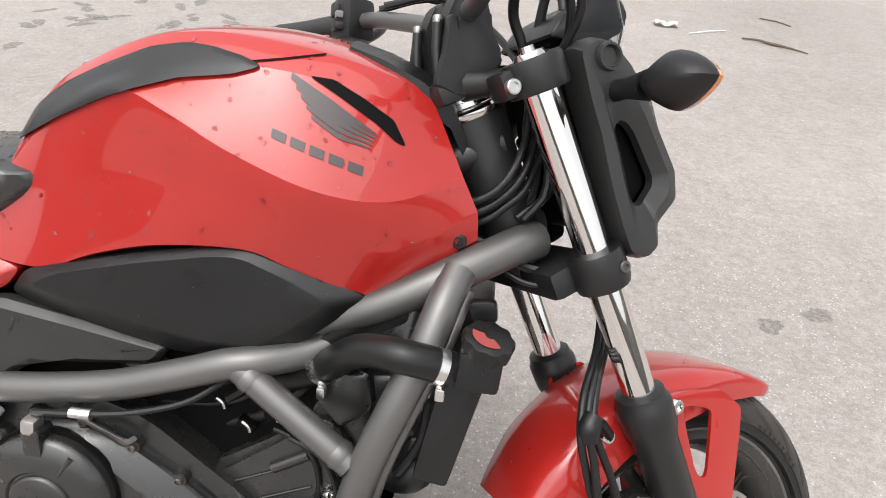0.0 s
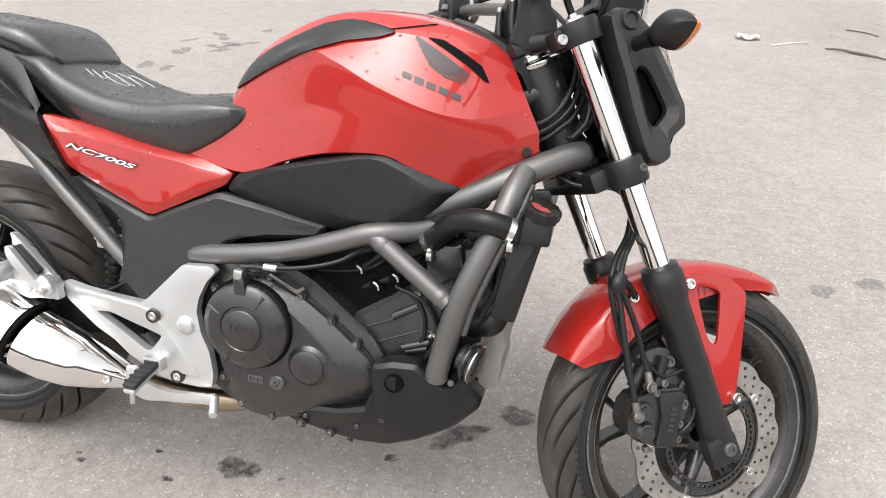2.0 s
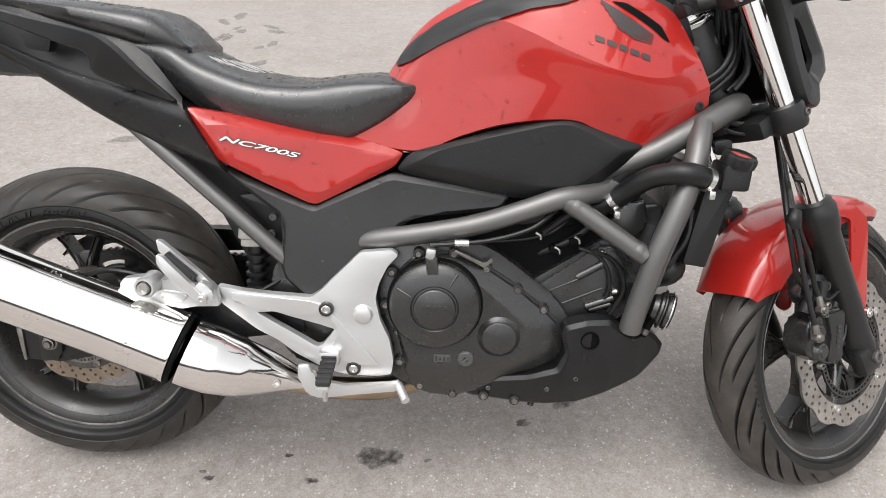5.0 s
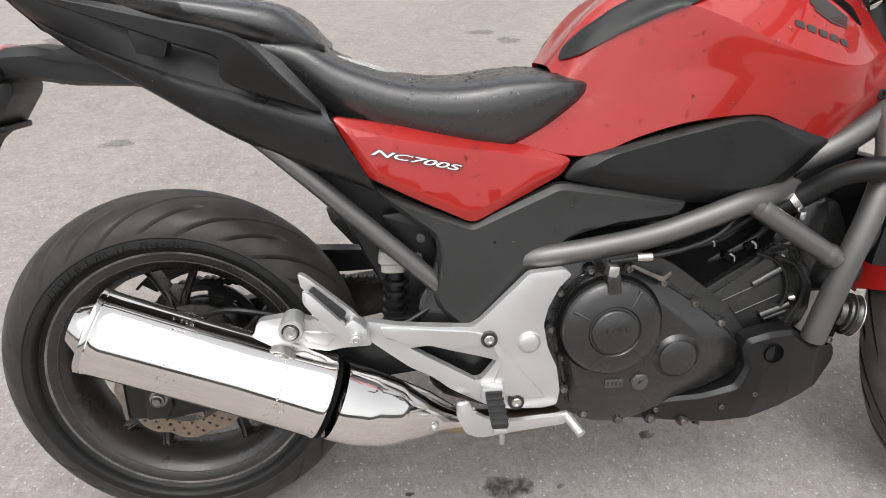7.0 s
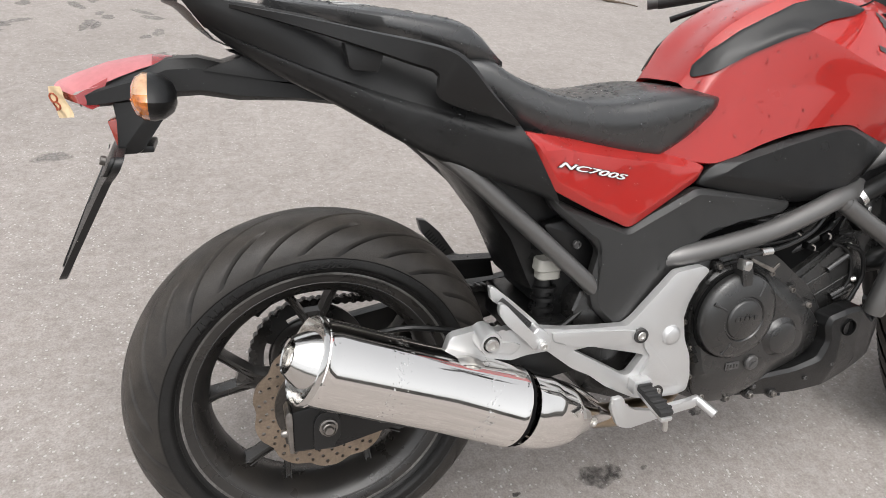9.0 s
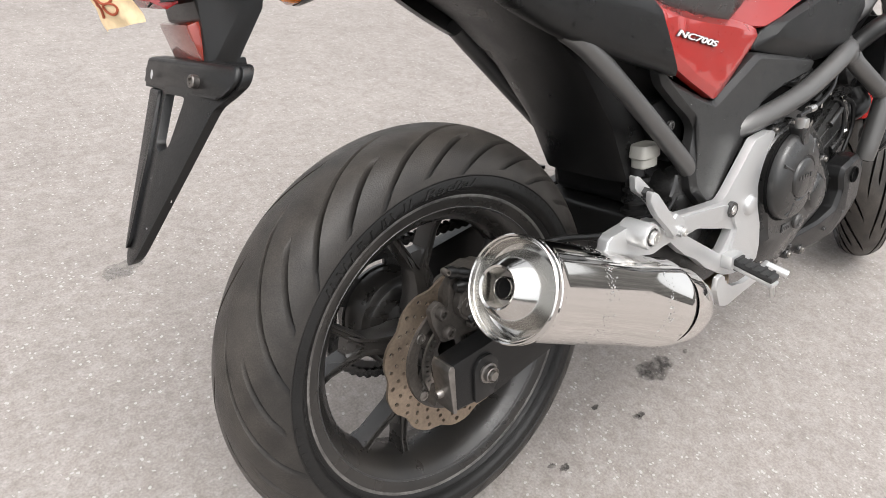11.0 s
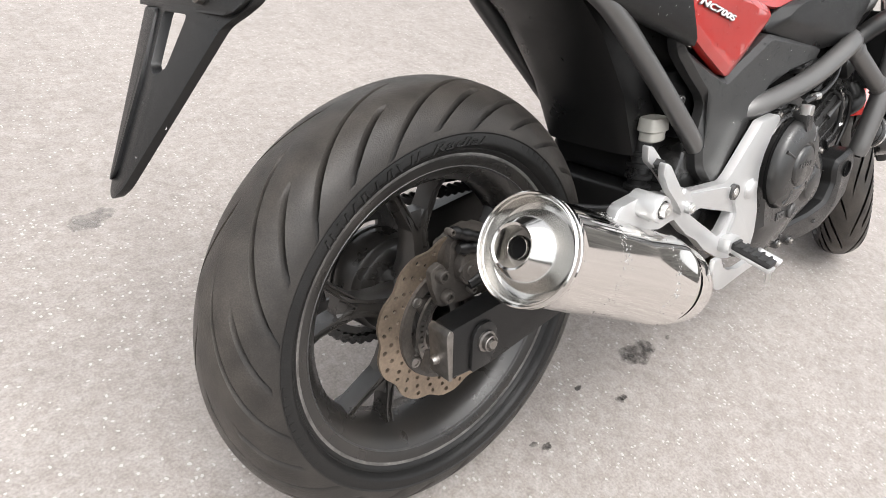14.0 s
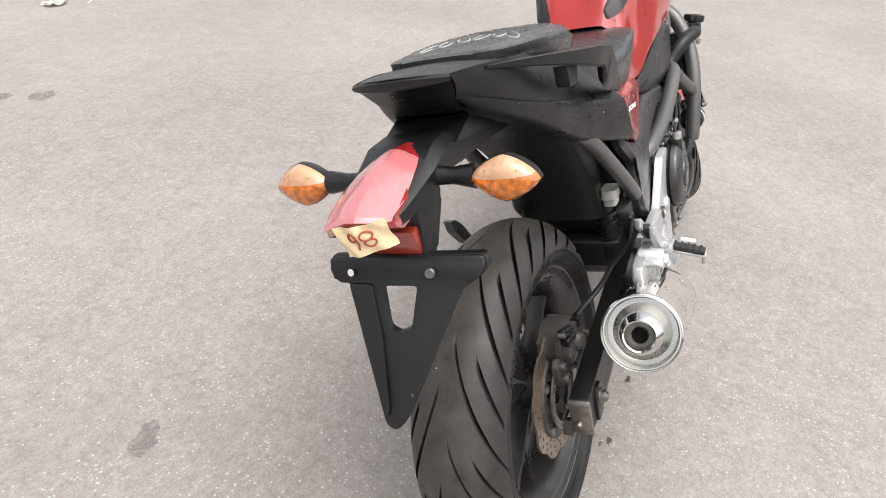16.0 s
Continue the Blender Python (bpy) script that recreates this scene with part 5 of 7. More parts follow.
bmesh.ops.remove_doubles(bm, verts=bm.verts, dist=1e-5)
part("radiator_cap", bm, BLACK, radiator, "scalloped black radiator cap")
bm = bmesh.new()
lathe(bm, [(0.006, 0.0094), (0.012, 0.0092), (0.019, 0.0090)], (1.190, -0.176, 0.692), up, n=16, arc=(2.2, 4.6))
part("warning_sticker", bm, REDCAP, radiator, "worn red warning sticker")
bm = bmesh.new()
tube(bm, [(0.955, -0.105, 0.578), (0.990, -0.115, 0.596), (1.020, -0.130, 0.620), (1.045, -0.152, 0.647), (1.070, -0.168, 0.661), (1.108, -0.184, 0.667), (1.156, -0.168, 0.652)], 0.0185, 18, 40)
hose = part("radiator_hose", bm, HOSE, bike, "thick black rubber radiator hose")
for at, d in (((1.006, -0.122, 0.607), (0.7, -0.35, 0.62)), ((1.143, -0.174, 0.656), (0.9, 0.25, -0.30))):
    bm = bmesh.new()
    lathe(bm, [(0.0185, -0.005), (0.0202, -0.005), (0.0202, 0.005), (0.0185, 0.005)], at, d, n=28)
    box(bm, Vector(at) + Vector((0.004, -0.016, -0.022)), (0.010, 0.012, 0.014), 0.002)
    part("hose_clamp", bm, STEEL, hose, "bright steel hose clamp")
bm = bmesh.new()
tube(bm, [(1.135, -0.150, 0.60), (1.130, -0.155, 0.55), (1.105, -0.150, 0.50)], 0.006, 8)
part("overflow_hose", bm, HOSE, radiator)
bm = bmesh.new()
prism(bm, rounded([(1.165, 0.712), (1.195, 0.716), (1.200, 0.690), (1.170, 0.688)], 0.008), -0.125, -0.110, 0.003)
part("mount_tab", bm, BLACK, radiator)

# ---- tank cover ----
TANK = [
    [(0.610, 0, 0.815), (0.665, 0, 0.882), (0.720, 0, 0.924), (0.790, 0, 0.956), (0.870, 0, 0.972), (0.950, 0, 0.971), (1.020, 0, 0.957), (1.070, 0, 0.939), (1.102, 0, 0.926)],
    [(0.612, -0.058, 0.812), (0.662, -0.062, 0.881), (0.720, -0.068, 0.922), (0.790, -0.075, 0.952), (0.860, -0.080, 0.964), (0.930, -0.080, 0.961), (1.000, -0.077, 0.951), (1.058, -0.066, 0.936), (1.096, -0.050, 0.921)],
    [(0.618, -0.080, 0.795), (0.660, -0.088, 0.852), (0.710, -0.096, 0.886), (0.770, -0.106, 0.911), (0.840, -0.114, 0.928), (0.910, -0.114, 0.936), (0.980, -0.108, 0.930), (1.055, -0.090, 0.914), (1.113, -0.062, 0.892)],
    [(0.600, -0.094, 0.765), (0.662, -0.098, 0.834), (0.715, -0.110, 0.872), (0.782, -0.130, 0.900), (0.840, -0.145, 0.884), (0.910, -0.156, 0.853), (0.998, -0.156, 0.823), (1.074, -0.130, 0.815), (1.143, -0.080, 0.838)],
    [(0.545, -0.110, 0.730), (0.650, -0.104, 0.768), (0.715, -0.116, 0.796), (0.785, -0.128, 0.810), (0.850, -0.140, 0.808), (0.920, -0.148, 0.795), (0.995, -0.145, 0.772), (1.076, -0.122, 0.757), (1.163, -0.079, 0.800)],
    [(0.505, -0.108, 0.706), (0.600, -0.114, 0.692), (0.672, -0.119, 0.687), (0.745, -0.127, 0.716), (0.823, -0.136, 0.738), (0.918, -0.138, 0.745), (0.972, -0.132, 0.727), (1.055, -0.112, 0.700), (1.166, -0.074, 0.768)],
]


def tank_rows(n=96, k=14):
    rails = [spline(r, n) for r in TANK]
    rows = []
    for i in range(n):
        pts = [r[i] for r in rails]
        flat = []
        for s in range(len(pts) - 1):
            p1, p2 = pts[s], pts[s + 1]
            p0 = pts[s - 1] if s else p1 * np.array((1, -1, 1)) - (p2 - p1) * np.array((0, 0, 0))
            p3 = pts[s + 2] if s + 2 < len(pts) else 2 * p2 - p1
            if not s:
                p0 = p2 * np.array((1, -1, 1))
            for f in np.linspace(0, 1, k, endpoint=False):
                c = 0.5 * (2 * p1 + (p2 - p0) * f + (2 * p0 - 5 * p1 + 4 * p2 - p3) * f * f + (3 * p1 - p0 - 3 * p2 + p3) * f ** 3)
                lin = p1 * (1 - f) + p2 * f
                flat.append(0.25 * c + 0.75 * lin if s else c)
        flat.append(pts[-1])
        flat.append(pts[-1] * np.array((1, 0.96, 1)) + np.array((0, 0, -0.003)))
        flat.append(pts[-1] * np.array((1, 0.80, 1)))
        right = flat
        left = [p * np.array((1, -1, 1)) for p in flat[:0:-1]]
        rows.append(left + right)
    return rows


bm = bmesh.new()
rows = tank_rows()
v = grid(bm, rows)
bmesh.ops.recalc_face_normals(bm, faces=bm.faces)
bm.normal_update()
TANK_TREE = BVHTree.FromBMesh(bm)
for edge in (v[0], v[-1]):
    c = sum((q.co for q in edge), Vector()) / len(edge)
    ins = [bm.verts.new(q.co + (c - q.co) * 0.08 + Vector((0.012 if edge is v[0] else -0.012, 0, 0))) for q in edge]
    for j in range(len(edge) - 1):
        bm.faces.new((edge[j], edge[j + 1], ins[j + 1], ins[j]))
tank = part("tank_cover", bm, RED, bike, "glossy red faceted tank cover with raindrops", angle=17)
# unseen near-black block that fills the hollow under the tank cover
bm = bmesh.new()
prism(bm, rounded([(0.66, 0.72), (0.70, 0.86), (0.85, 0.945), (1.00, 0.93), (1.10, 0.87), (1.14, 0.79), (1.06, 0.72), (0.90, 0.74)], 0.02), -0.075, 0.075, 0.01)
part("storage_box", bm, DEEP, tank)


def project(outline, tree, off, cell=0.008, flip=False, thick=0.0):
    """A skin over an (x, z) outline, pressed on to the side of a body; off: how far it stands proud."""
    bm = bmesh.new()
    vs = [bm.verts.new((p[0], -1.0, p[1])) for p in outline]
    f = bm.faces.new(vs)
    bmesh.ops.triangulate(bm, faces=[f])
    for _ in range(8):
        long = [e for e in bm.edges if e.calc_length() > cell]
        if not long:
            break
        bmesh.ops.subdivide_edges(bm, edges=long, cuts=1)
        bmesh.ops.triangulate(bm, faces=[f for f in bm.faces if len(f.verts) > 3])
    for v in bm.verts:
        hit = tree.ray_cast(Vector((v.co.x, -0.6, v.co.z)), Vector((0, 1, 0)))
        if hit[0] is None:
            near = tree.find_nearest(Vector((v.co.x, -0.12, v.co.z)))
            hit = near
        nrm = hit[1] if hit[1].y < 0 else -hit[1]
        v.co = hit[0] + nrm * off
    if thick:
        geom = bmesh.ops.extrude_face_region(bm, geom=bm.faces[:])
        for v in [g for g in geom["geom"] if isinstance(g, bmesh.types.BMVert)]:
            v.co.y -= thick
    return bm


PAD = rounded([(0.624, 0.822), (0.632, 0.842), (0.655, 0.866), (0.700, 0.897), (0.745, 0.919), (0.800, 0.943), (0.840, 0.951), (0.870, 0.950), (0.905, 0.944), (0.928, 0.936), (0.900, 0.926), (0.844, 0.917), (0.766, 0.890), (0.700, 0.860), (0.650, 0.832)], 0.006, 3)
bm = project(PAD, TANK_TREE, 0.001, 0.008, thick=0.004)
mir = mirrored(bm)
part("knee_pad", bm, SATIN, tank, "black rubber tank pad", angle=60)
part("knee_pad", mir, SATIN, tank, "black rubber tank pad", angle=60)
VENT = rounded([(0.976, 0.931), (1.001, 0.929), (1.031, 0.914), (1.064, 0.894), (1.080, 0.868), (1.070, 0.872), (1.047, 0.890), (1.009, 0.913)], 0.004, 3)
# the slot's depth and shade are painted as a flat near-black skin
bm = project(VENT, TANK_TREE, 0.0012, 0.006)
mir = mirrored(bm)
part("vent_slot", bm, DEEP, tank, "flat near-black skin painted for the shaded slot along the shoulder", angle=60)
part("vent_slot", mir, DEEP, tank, angle=60)
# swept dark stripes of the emblem, and the bars beneath
for k in range(5):
    f = k / 4
    a = np.array((0.958 + 0.026 * f, 0.927 - 0.036 * f))
    b = np.array((1.049 - 0.004 * f, 0.878 - 0.013 * f))
    mid = 0.5 * (a + b) + np.array((-0.001, -0.002 - 0.003 * f))
    w = np.array((0.0010, 0.0078 - 0.0034 * f))
    bm = project([a, mid, b, b + 0.25 * w, mid + w, a + 0.8 * w], TANK_TREE, 0.0012, 0.004)
    part("emblem_stripe", bm, DARK_LETTER, tank, "dark swept emblem stripe", angle=60)
for k in range(5):
    f = k / 4
    x, z = 0.956 + 0.078 * f, 0.874 - 0.026 * f
    bm = project([(x - 0.0075, z - 0.004), (x + 0.0075, z - 0.009), (x + 0.0075, z + 0.000), (x - 0.0075, z + 0.005)], TANK_TREE, 0.0012, 0.005)
    part("emblem_bar", bm, DARK_LETTER, tank, angle=60)
bm = project([(0.905, 0.9365), (0.945, 0.9435), (0.985, 0.9515), (0.985, 0.9535), (0.945, 0.9455), (0.905, 0.9385)], TANK_TREE, 0.0010, 0.006)
part("panel_gap", bm, DEEP, tank, angle=60)
bolt("tank_screw", (1.146, -0.082, 0.766), tank, BLACK, 0.0085, 0.005)
# black centre cover behind the handlebar
bm = bmesh.new()
rows = []
for x, z, w in ((1.00, 0.958, 0.040), (1.04, 0.948, 0.052), (1.085, 0.930, 0.058), (1.122, 0.905, 0.050), (1.140, 0.870, 0.040)):
    rows.append([Vector((x, y * w, z + 0.006 * (1 - y * y) + (0.004 if abs(y) < 1 else -0.02))) for y in (-1, -0.97, -0.8, -0.4, 0, 0.4, 0.8, 0.97, 1)])
grid(bm, rows)
part("centre_cover", bm, BLACK, tank)

# ---- side covers ----
def both(make, name, mat, label, angle=45):
    bm = make()
    other = mirrored(bm)
    a = part(name, bm, mat, bike, label, angle=angle)
    part(name, other, mat, bike, label, angle=angle)
    return a


def upper_cover():
    return facet_panel([(0.625, 0.649), (0.650, 0.682), (0.797, 0.725), (0.883, 0.744), (0.927, 0.747), (0.974, 0.731), (1.056, 0.699), (0.989, 0.643), (0.933, 0.612), (0.833, 0.608), (0.718, 0.629)],
                       [(0.667, 0.671), (0.700, 0.689), (0.793, 0.715), (0.886, 0.736), (0.916, 0.738), (0.960, 0.721), (1.010, 0.693), (0.972, 0.662), (0.930, 0.632), (0.880, 0.634), (0.711, 0.660)],
                       lambda x, z: float(np.interp(x, (0.62, 0.668, 0.765, 0.85, 0.905, 0.945, 1.0, 1.06), (-0.112, -0.121, -0.128, -0.131, -0.132, -0.130, -0.124, -0.115))), 0.014, 0.014)


cover = both(upper_cover, "tank_side_cover", BLACK, "matt black plastic cover under the tank", 20)


def red_panel():
    def depth(x, z):
        face = float(np.interp(x, (0.284, 0.34, 0.47, 0.56, 0.642), (-0.154, -0.148, -0.132, -0.122, -0.112))) - 0.05 * max(0.0, 0.72 - z)
        rim = float(np.interp(x, (0.284, 0.374, 0.456, 0.540, 0.626, 0.642), (0.756, 0.738, 0.724, 0.712, 0.687, 0.680)))
        inward = float(np.interp(x, (0.284, 0.34, 0.40, 0.50, 0.545, 0.60, 0.642), (0.004, 0.018, 0.024, 0.024, 0.018, 0.002, 0.0)))
        return face + inward * max(0.0, 1 - max(0.0, rim - z) / 0.017)
    return facet_panel([(0.284, 0.756), (0.374, 0.738), (0.456, 0.724), (0.540, 0.712), (0.626, 0.687), (0.642, 0.680), (0.626, 0.657), (0.514, 0.602), (0.492, 0.592), (0.480, 0.593), (0.404, 0.630), (0.330, 0.669)],
                       [(0.300, 0.742), (0.374, 0.722), (0.456, 0.707), (0.536, 0.695), (0.612, 0.679), (0.630, 0.675), (0.614, 0.666), (0.512, 0.620), (0.491, 0.610), (0.481, 0.610), (0.408, 0.643), (0.343, 0.680)],
                       depth, 0.007, 0.010)


def seat_side_panel(name="red_side_panel"):
    return both(red_panel, name, RED, "glossy red side panel under the seat", 20)


red_side = seat_side_panel()


def lower_cover():
    outer = [(0.334, 0.659), (0.370, 0.638), (0.432, 0.610), (0.486, 0.588), (0.615, 0.645), (0.628, 0.646), (0.827, 0.613), (0.812, 0.588), (0.731, 0.577), (0.668, 0.571), (0.640, 0.556), (0.585, 0.508), (0.489, 0.420), (0.468, 0.420), (0.430, 0.456), (0.423, 0.483), (0.426, 0.520), (0.437, 0.553), (0.424, 0.572), (0.394, 0.595), (0.345, 0.634)]
    inner = inset(outer, 0.009)
    return facet_panel(outer, inner,
                       lambda x, z: float(np.interp(x, (0.32, 0.386, 0.44, 0.50, 0.56, 0.63, 0.72, 0.83), (-0.134, -0.132, -0.131, -0.130, -0.129, -0.126, -0.126, -0.128))) - 0.07 * max(0.0, 0.60 - z), 0.010, 0.010)


lower = both(lower_cover, "lower_side_cover", GREY, "dark grey plastic side cover over the swingarm pivot", 20)

# ---- model lettering on the red panel ----
def lettering(text, size, thick, grow=0.0):
    cu = bpy.data.curves.new("lettering", "FONT")
    cu.body, cu.size, cu.extrude, cu.shear, cu.offset = text, size, thick, 0.35, grow
    ob = bpy.data.objects.new("lettering_source", cu)
    scene.collection.objects.link(ob)
    me = bpy.data.meshes.new_from_object(ob.evaluated_get(bpy.context.evaluated_depsgraph_get()))
    scene.collection.objects.unlink(ob)
    bpy.data.objects.remove(ob)
    bm = bmesh.new()
    bm.from_mesh(me)
    bpy.data.meshes.remove(me)
    return bm


def place_lettering(text, size, start, end, mat, parent, label, lift=0.0, stretch=1.0, grow=0.0):
    bm = lettering(text, size, 0.0008, grow)
    xs = [v.co.x for v in bm.verts]
    width = max(xs) - min(xs)
    s, e = Vector(start), Vector(end)
    ux = (e - s).normalized()
    n = Vector((0, -1, 0.05)).normalized()
    uy = n.cross(ux).normalized()
    if uy.z < 0:
        uy = -uy
    k = (e - s).length / width
    for v in bm.verts:
        p = v.co.copy()
        v.co = s + ux * ((p.x - min(xs)) * k) + uy * p.y * stretch + n * (p.z + lift)
    return part("lettering", bm, mat, parent, label, angle=30)


# ---- word moulded on the rear sidewall ----
bm = lettering("Radial", 0.020, 0.0009)
xs = [v.co.x for v in bm.verts]
for v in bm.verts:
    a = radians(-9.5) + radians(20.5) * (v.co.x - min(xs)) / (max(xs) - min(xs))
    r = 0.2375 + v.co.y * 0.75
    v.co = REAR + Vector((r * math.sin(a), -0.0698 - v.co.z, r * math.cos(a)))
part("sidewall_word", bm, RUBBER, rear_wheel, "raised moulded word on the sidewall", angle=30)
for k in range(13):
    a0 = radians(-50 + 2.9 * k + (1.0 if k % 3 == 2 else 0.0))
    tilt = (0.020, 0.004, -0.010, 0.012)[k % 4]
    bm = bmesh.new()
    low, high = [], []
    for u, r in ((0.0, 0.2385), (0.011, 0.2385), (0.011 + tilt, 0.2485), (tilt, 0.2485)):
        a = a0 + u
        y = -0.0698
        low.append(bm.verts.new(REAR + Vector((r * math.sin(a), y + 0.001, r * math.cos(a)))))
        high.append(bm.verts.new(REAR + Vector((r * math.sin(a), y - 0.0007, r * math.cos(a)))))
    bm.faces.new(high)
    for q in range(4):
        bm.faces.new((low[q], low[(q + 1) % 4], high[(q + 1) % 4], high[q]))
    bmesh.ops.recalc_face_normals(bm, faces=bm.faces)
    part("sidewall_bar", bm, RUBBER, rear_wheel, angle=30)


# ---- seats ----
def seat_body(name, stations, label, mat=VINYL):
    """Stations along x: x, half width, top z, side z, bottom z, dip of the crown."""
    bm = bmesh.new()
    st = spline(stations, 64)
    rows = []
    for x, w, top, side, low, crown in st:
        deep = side - low
        prof = [(0.0, top), (0.44, top - 0.06 * crown), (0.73, top - 0.28 * crown), (0.90, top - 0.70 * crown), (0.975, side + 0.004), (1.0, side - 0.18 * deep), (0.960, side - 0.55 * deep), (0.895, low + 0.10 * deep), (0.850, low), (0.70, low - 0.004)]
        half = spline(prof, 34)
        right = [np.array((x, -p[0] * w, p[1])) for p in half]
        rows.append([q * np.array((1, -1, 1)) for q in right[:0:-1]] + right)
    v = grid(bm, rows)
    for end in (v[0], v[-1]):
        bm.faces.new(end)
    return part(name, bm, mat, bike, label, angle=50)


seat = seat_body("rider_seat", [(0.178, 0.098, 0.866, 0.852, 0.812, 0.010), (0.214, 0.108, 0.864, 0.845, 0.800, 0.014), (0.250, 0.116, 0.858, 0.835, 0.778, 0.016), (0.300, 0.124, 0.829, 0.804, 0.747, 0.014), (0.380, 0.130, 0.803, 0.777, 0.725, 0.014), (0.460, 0.130, 0.796, 0.770, 0.709, 0.014), (0.535, 0.131, 0.804, 0.780, 0.700, 0.014), (0.555, 0.130, 0.806, 0.784, 0.706, 0.014), (0.600, 0.127, 0.808, 0.790, 0.730, 0.014), (0.645, 0.117, 0.803, 0.790, 0.760, 0.010), (0.666, 0.098, 0.797, 0.787, 0.772, 0.006), (0.676, 0.072, 0.790, 0.784, 0.772, 0.004)], "black vinyl rider seat wet with rain")
pillion = seat_body("passenger_seat", [(-0.060, 0.060, 0.927, 0.924, 0.913, 0.002), (-0.035, 0.090, 0.930, 0.920, 0.903, 0.008), (0.060, 0.108, 0.925, 0.909, 0.886, 0.012), (0.140, 0.114, 0.917, 0.897, 0.866, 0.014), (0.200, 0.112, 0.909, 0.884, 0.850, 0.016), (0.232, 0.104, 0.894, 0.872, 0.843, 0.014), (0.258, 0.092, 0.870, 0.856, 0.838, 0.010), (0.276, 0.080, 0.849, 0.845, 0.838, 0.003)], "black vinyl passenger seat wet with rain")
# worn white strokes printed on the seats
def print_stroke(ob, pts, width=0.0016):
    tree = BVHTree.FromPolygons([v.co.copy() for v in ob.data.vertices], [tuple(p.vertices) for p in ob.data.polygons])
    line = []
    for x, y in pts:
        hit = tree.ray_cast(Vector((x, y, 1.3)), Vector((0, 0, -1)))
        if hit[0] is not None:
            line.append(hit[0] + Vector((0, 0, 0.0002)))
    bm = bmesh.new()
    tube(bm, line, width, 6)
    part("print_stroke", bm, PRINT, ob, "worn white print stroke")


def ring_of(cx, cy, rx, ry, turn=0.0, start=0.0, end=6.283):
    out = []
    for a in np.linspace(start, end, 16):
        px, py = rx * math.cos(a), ry * math.sin(a)
        out.append((cx + px * math.cos(turn) - py * math.sin(turn), cy + px * math.sin(turn) + py * math.cos(turn)))
    return out


print_stroke(seat, [(0.292, -0.040), (0.318, -0.052)])
print_stroke(seat, [(0.296, -0.028), (0.330, -0.040), (0.322, -0.022)])
print_stroke(seat, ring_of(0.335, -0.012, 0.034, 0.014, -0.3))
print_stroke(seat, ring_of(0.345, 0.012, 0.036, 0.014, -0.3, 0.6, 5.6))
print_stroke(seat, ring_of(0.352, 0.040, 0.034, 0.013, -0.3, 0.4, 5.0))
for k, (x, y) in enumerate(((0.005, 0.042), (0.030, 0.026), (0.045, 0.004), (0.058, -0.020), (0.064, -0.046), (0.050, -0.070))):
    print_stroke(pillion, ring_of(x, y, 0.026, 0.009, 0.25 * (k % 3), 0.3 * k, 4.4 + 0.3 * k), 0.0013)

# ---- tail ----
TAIL_UP = [(-0.167, -0.069, 0.929), (-0.120, -0.083, 0.924), (-0.050, -0.100, 0.914), (0.060, -0.092, 0.896), (0.150, -0.092, 0.878), (0.200, -0.100, 0.846), (0.276, -0.140, 0.769)]
TAIL_SEAM = [(-0.138, -0.058, 0.894), (-0.117, -0.072, 0.886), (-0.070, -0.094, 0.866), (0.031, -0.116, 0.828), (0.109, -0.124, 0.803), (0.159, -0.134, 0.790), (0.286, -0.164, 0.750)]
TAIL_LOW = [(-0.132, -0.052, 0.886), (-0.105, -0.066, 0.864), (-0.060, -0.084, 0.836), (0.020, -0.102, 0.794), (0.110, -0.116, 0.742), (0.190, -0.130, 0.704), (0.345, -0.162, 0.648)]


def tail_half():
    bm = bmesh.new()
    shell(bm, TAIL_SEAM, TAIL_LOW, 40, 10, 0.006, 0.02, 3.0)
    return bm


tail = both(tail_half, "tail_cowl", BLACK, "matt black tail cowl wet with rain")
for sg in (-1, 1):
    bm = bmesh.new()
    rows = []
    for a, b in zip(spline(TAIL_UP, 40), spline(TAIL_SEAM, 40)):
        b = b + np.array((0, 0.003, -0.004))
        row = [a * (1 - f) + b * f + np.array((0, -0.004 * math.sin(math.pi * f), 0)) for f in np.linspace(0, 1, 8)]
        rows.append([Vector((q[0], -sg * q[1], q[2])) for q in row])
    grid(bm, rows)
    part("upper_band", bm, BLACK, tail, angle=50)
bm = bmesh.new()
rows = []
for x, y0, z in spline(TAIL_UP[:5], 24):
    bow = 0.020 * max(0.0, (-0.112 - x) / 0.053)
    rows.append([Vector((x - bow * (1 - y * y), y0 * y * -1.0, z - 0.001 + 0.007 * (1 - y * y))) for y in np.linspace(-1, 1, 15)])
grid(bm, rows)
part("tail_top", bm, BLACK, tail)
bm = bmesh.new()
rows = []
for x, z, w, bow in ((-0.167, 0.929, 0.069, 0.018), (-0.171, 0.926, 0.071, 0.019), (-0.170, 0.921, 0.070, 0.019), (-0.159, 0.915, 0.067, 0.016), (-0.150, 0.903, 0.062, 0.013), (-0.138, 0.888, 0.055, 0.010), (-0.125, 0.874, 0.054, 0.006), (-0.100, 0.862, 0.064, 0.0)):
    rows.append([Vector((x - bow * (1 - y * y), w * y, z + 0.006 * (1 - y * y) * (z > 0.925))) for y in np.linspace(-1, 1, 15)])
grid(bm, rows)
part("tail_end", bm, BLACK, tail)
for k in range(5):
    bm = bmesh.new()
    box(bm, (-0.1575 + 3.4 * (0.034 - 0.0145 * k) ** 2, 0.034 - 0.0145 * k, 0.906), (0.003, 0.0095, 0.007), 0.0008, Matrix.Rotation(radians(-27), 4, "Y"))
    part("raised_mark", bm, GREY_LETTER, tail, "small dull grey raised mark")
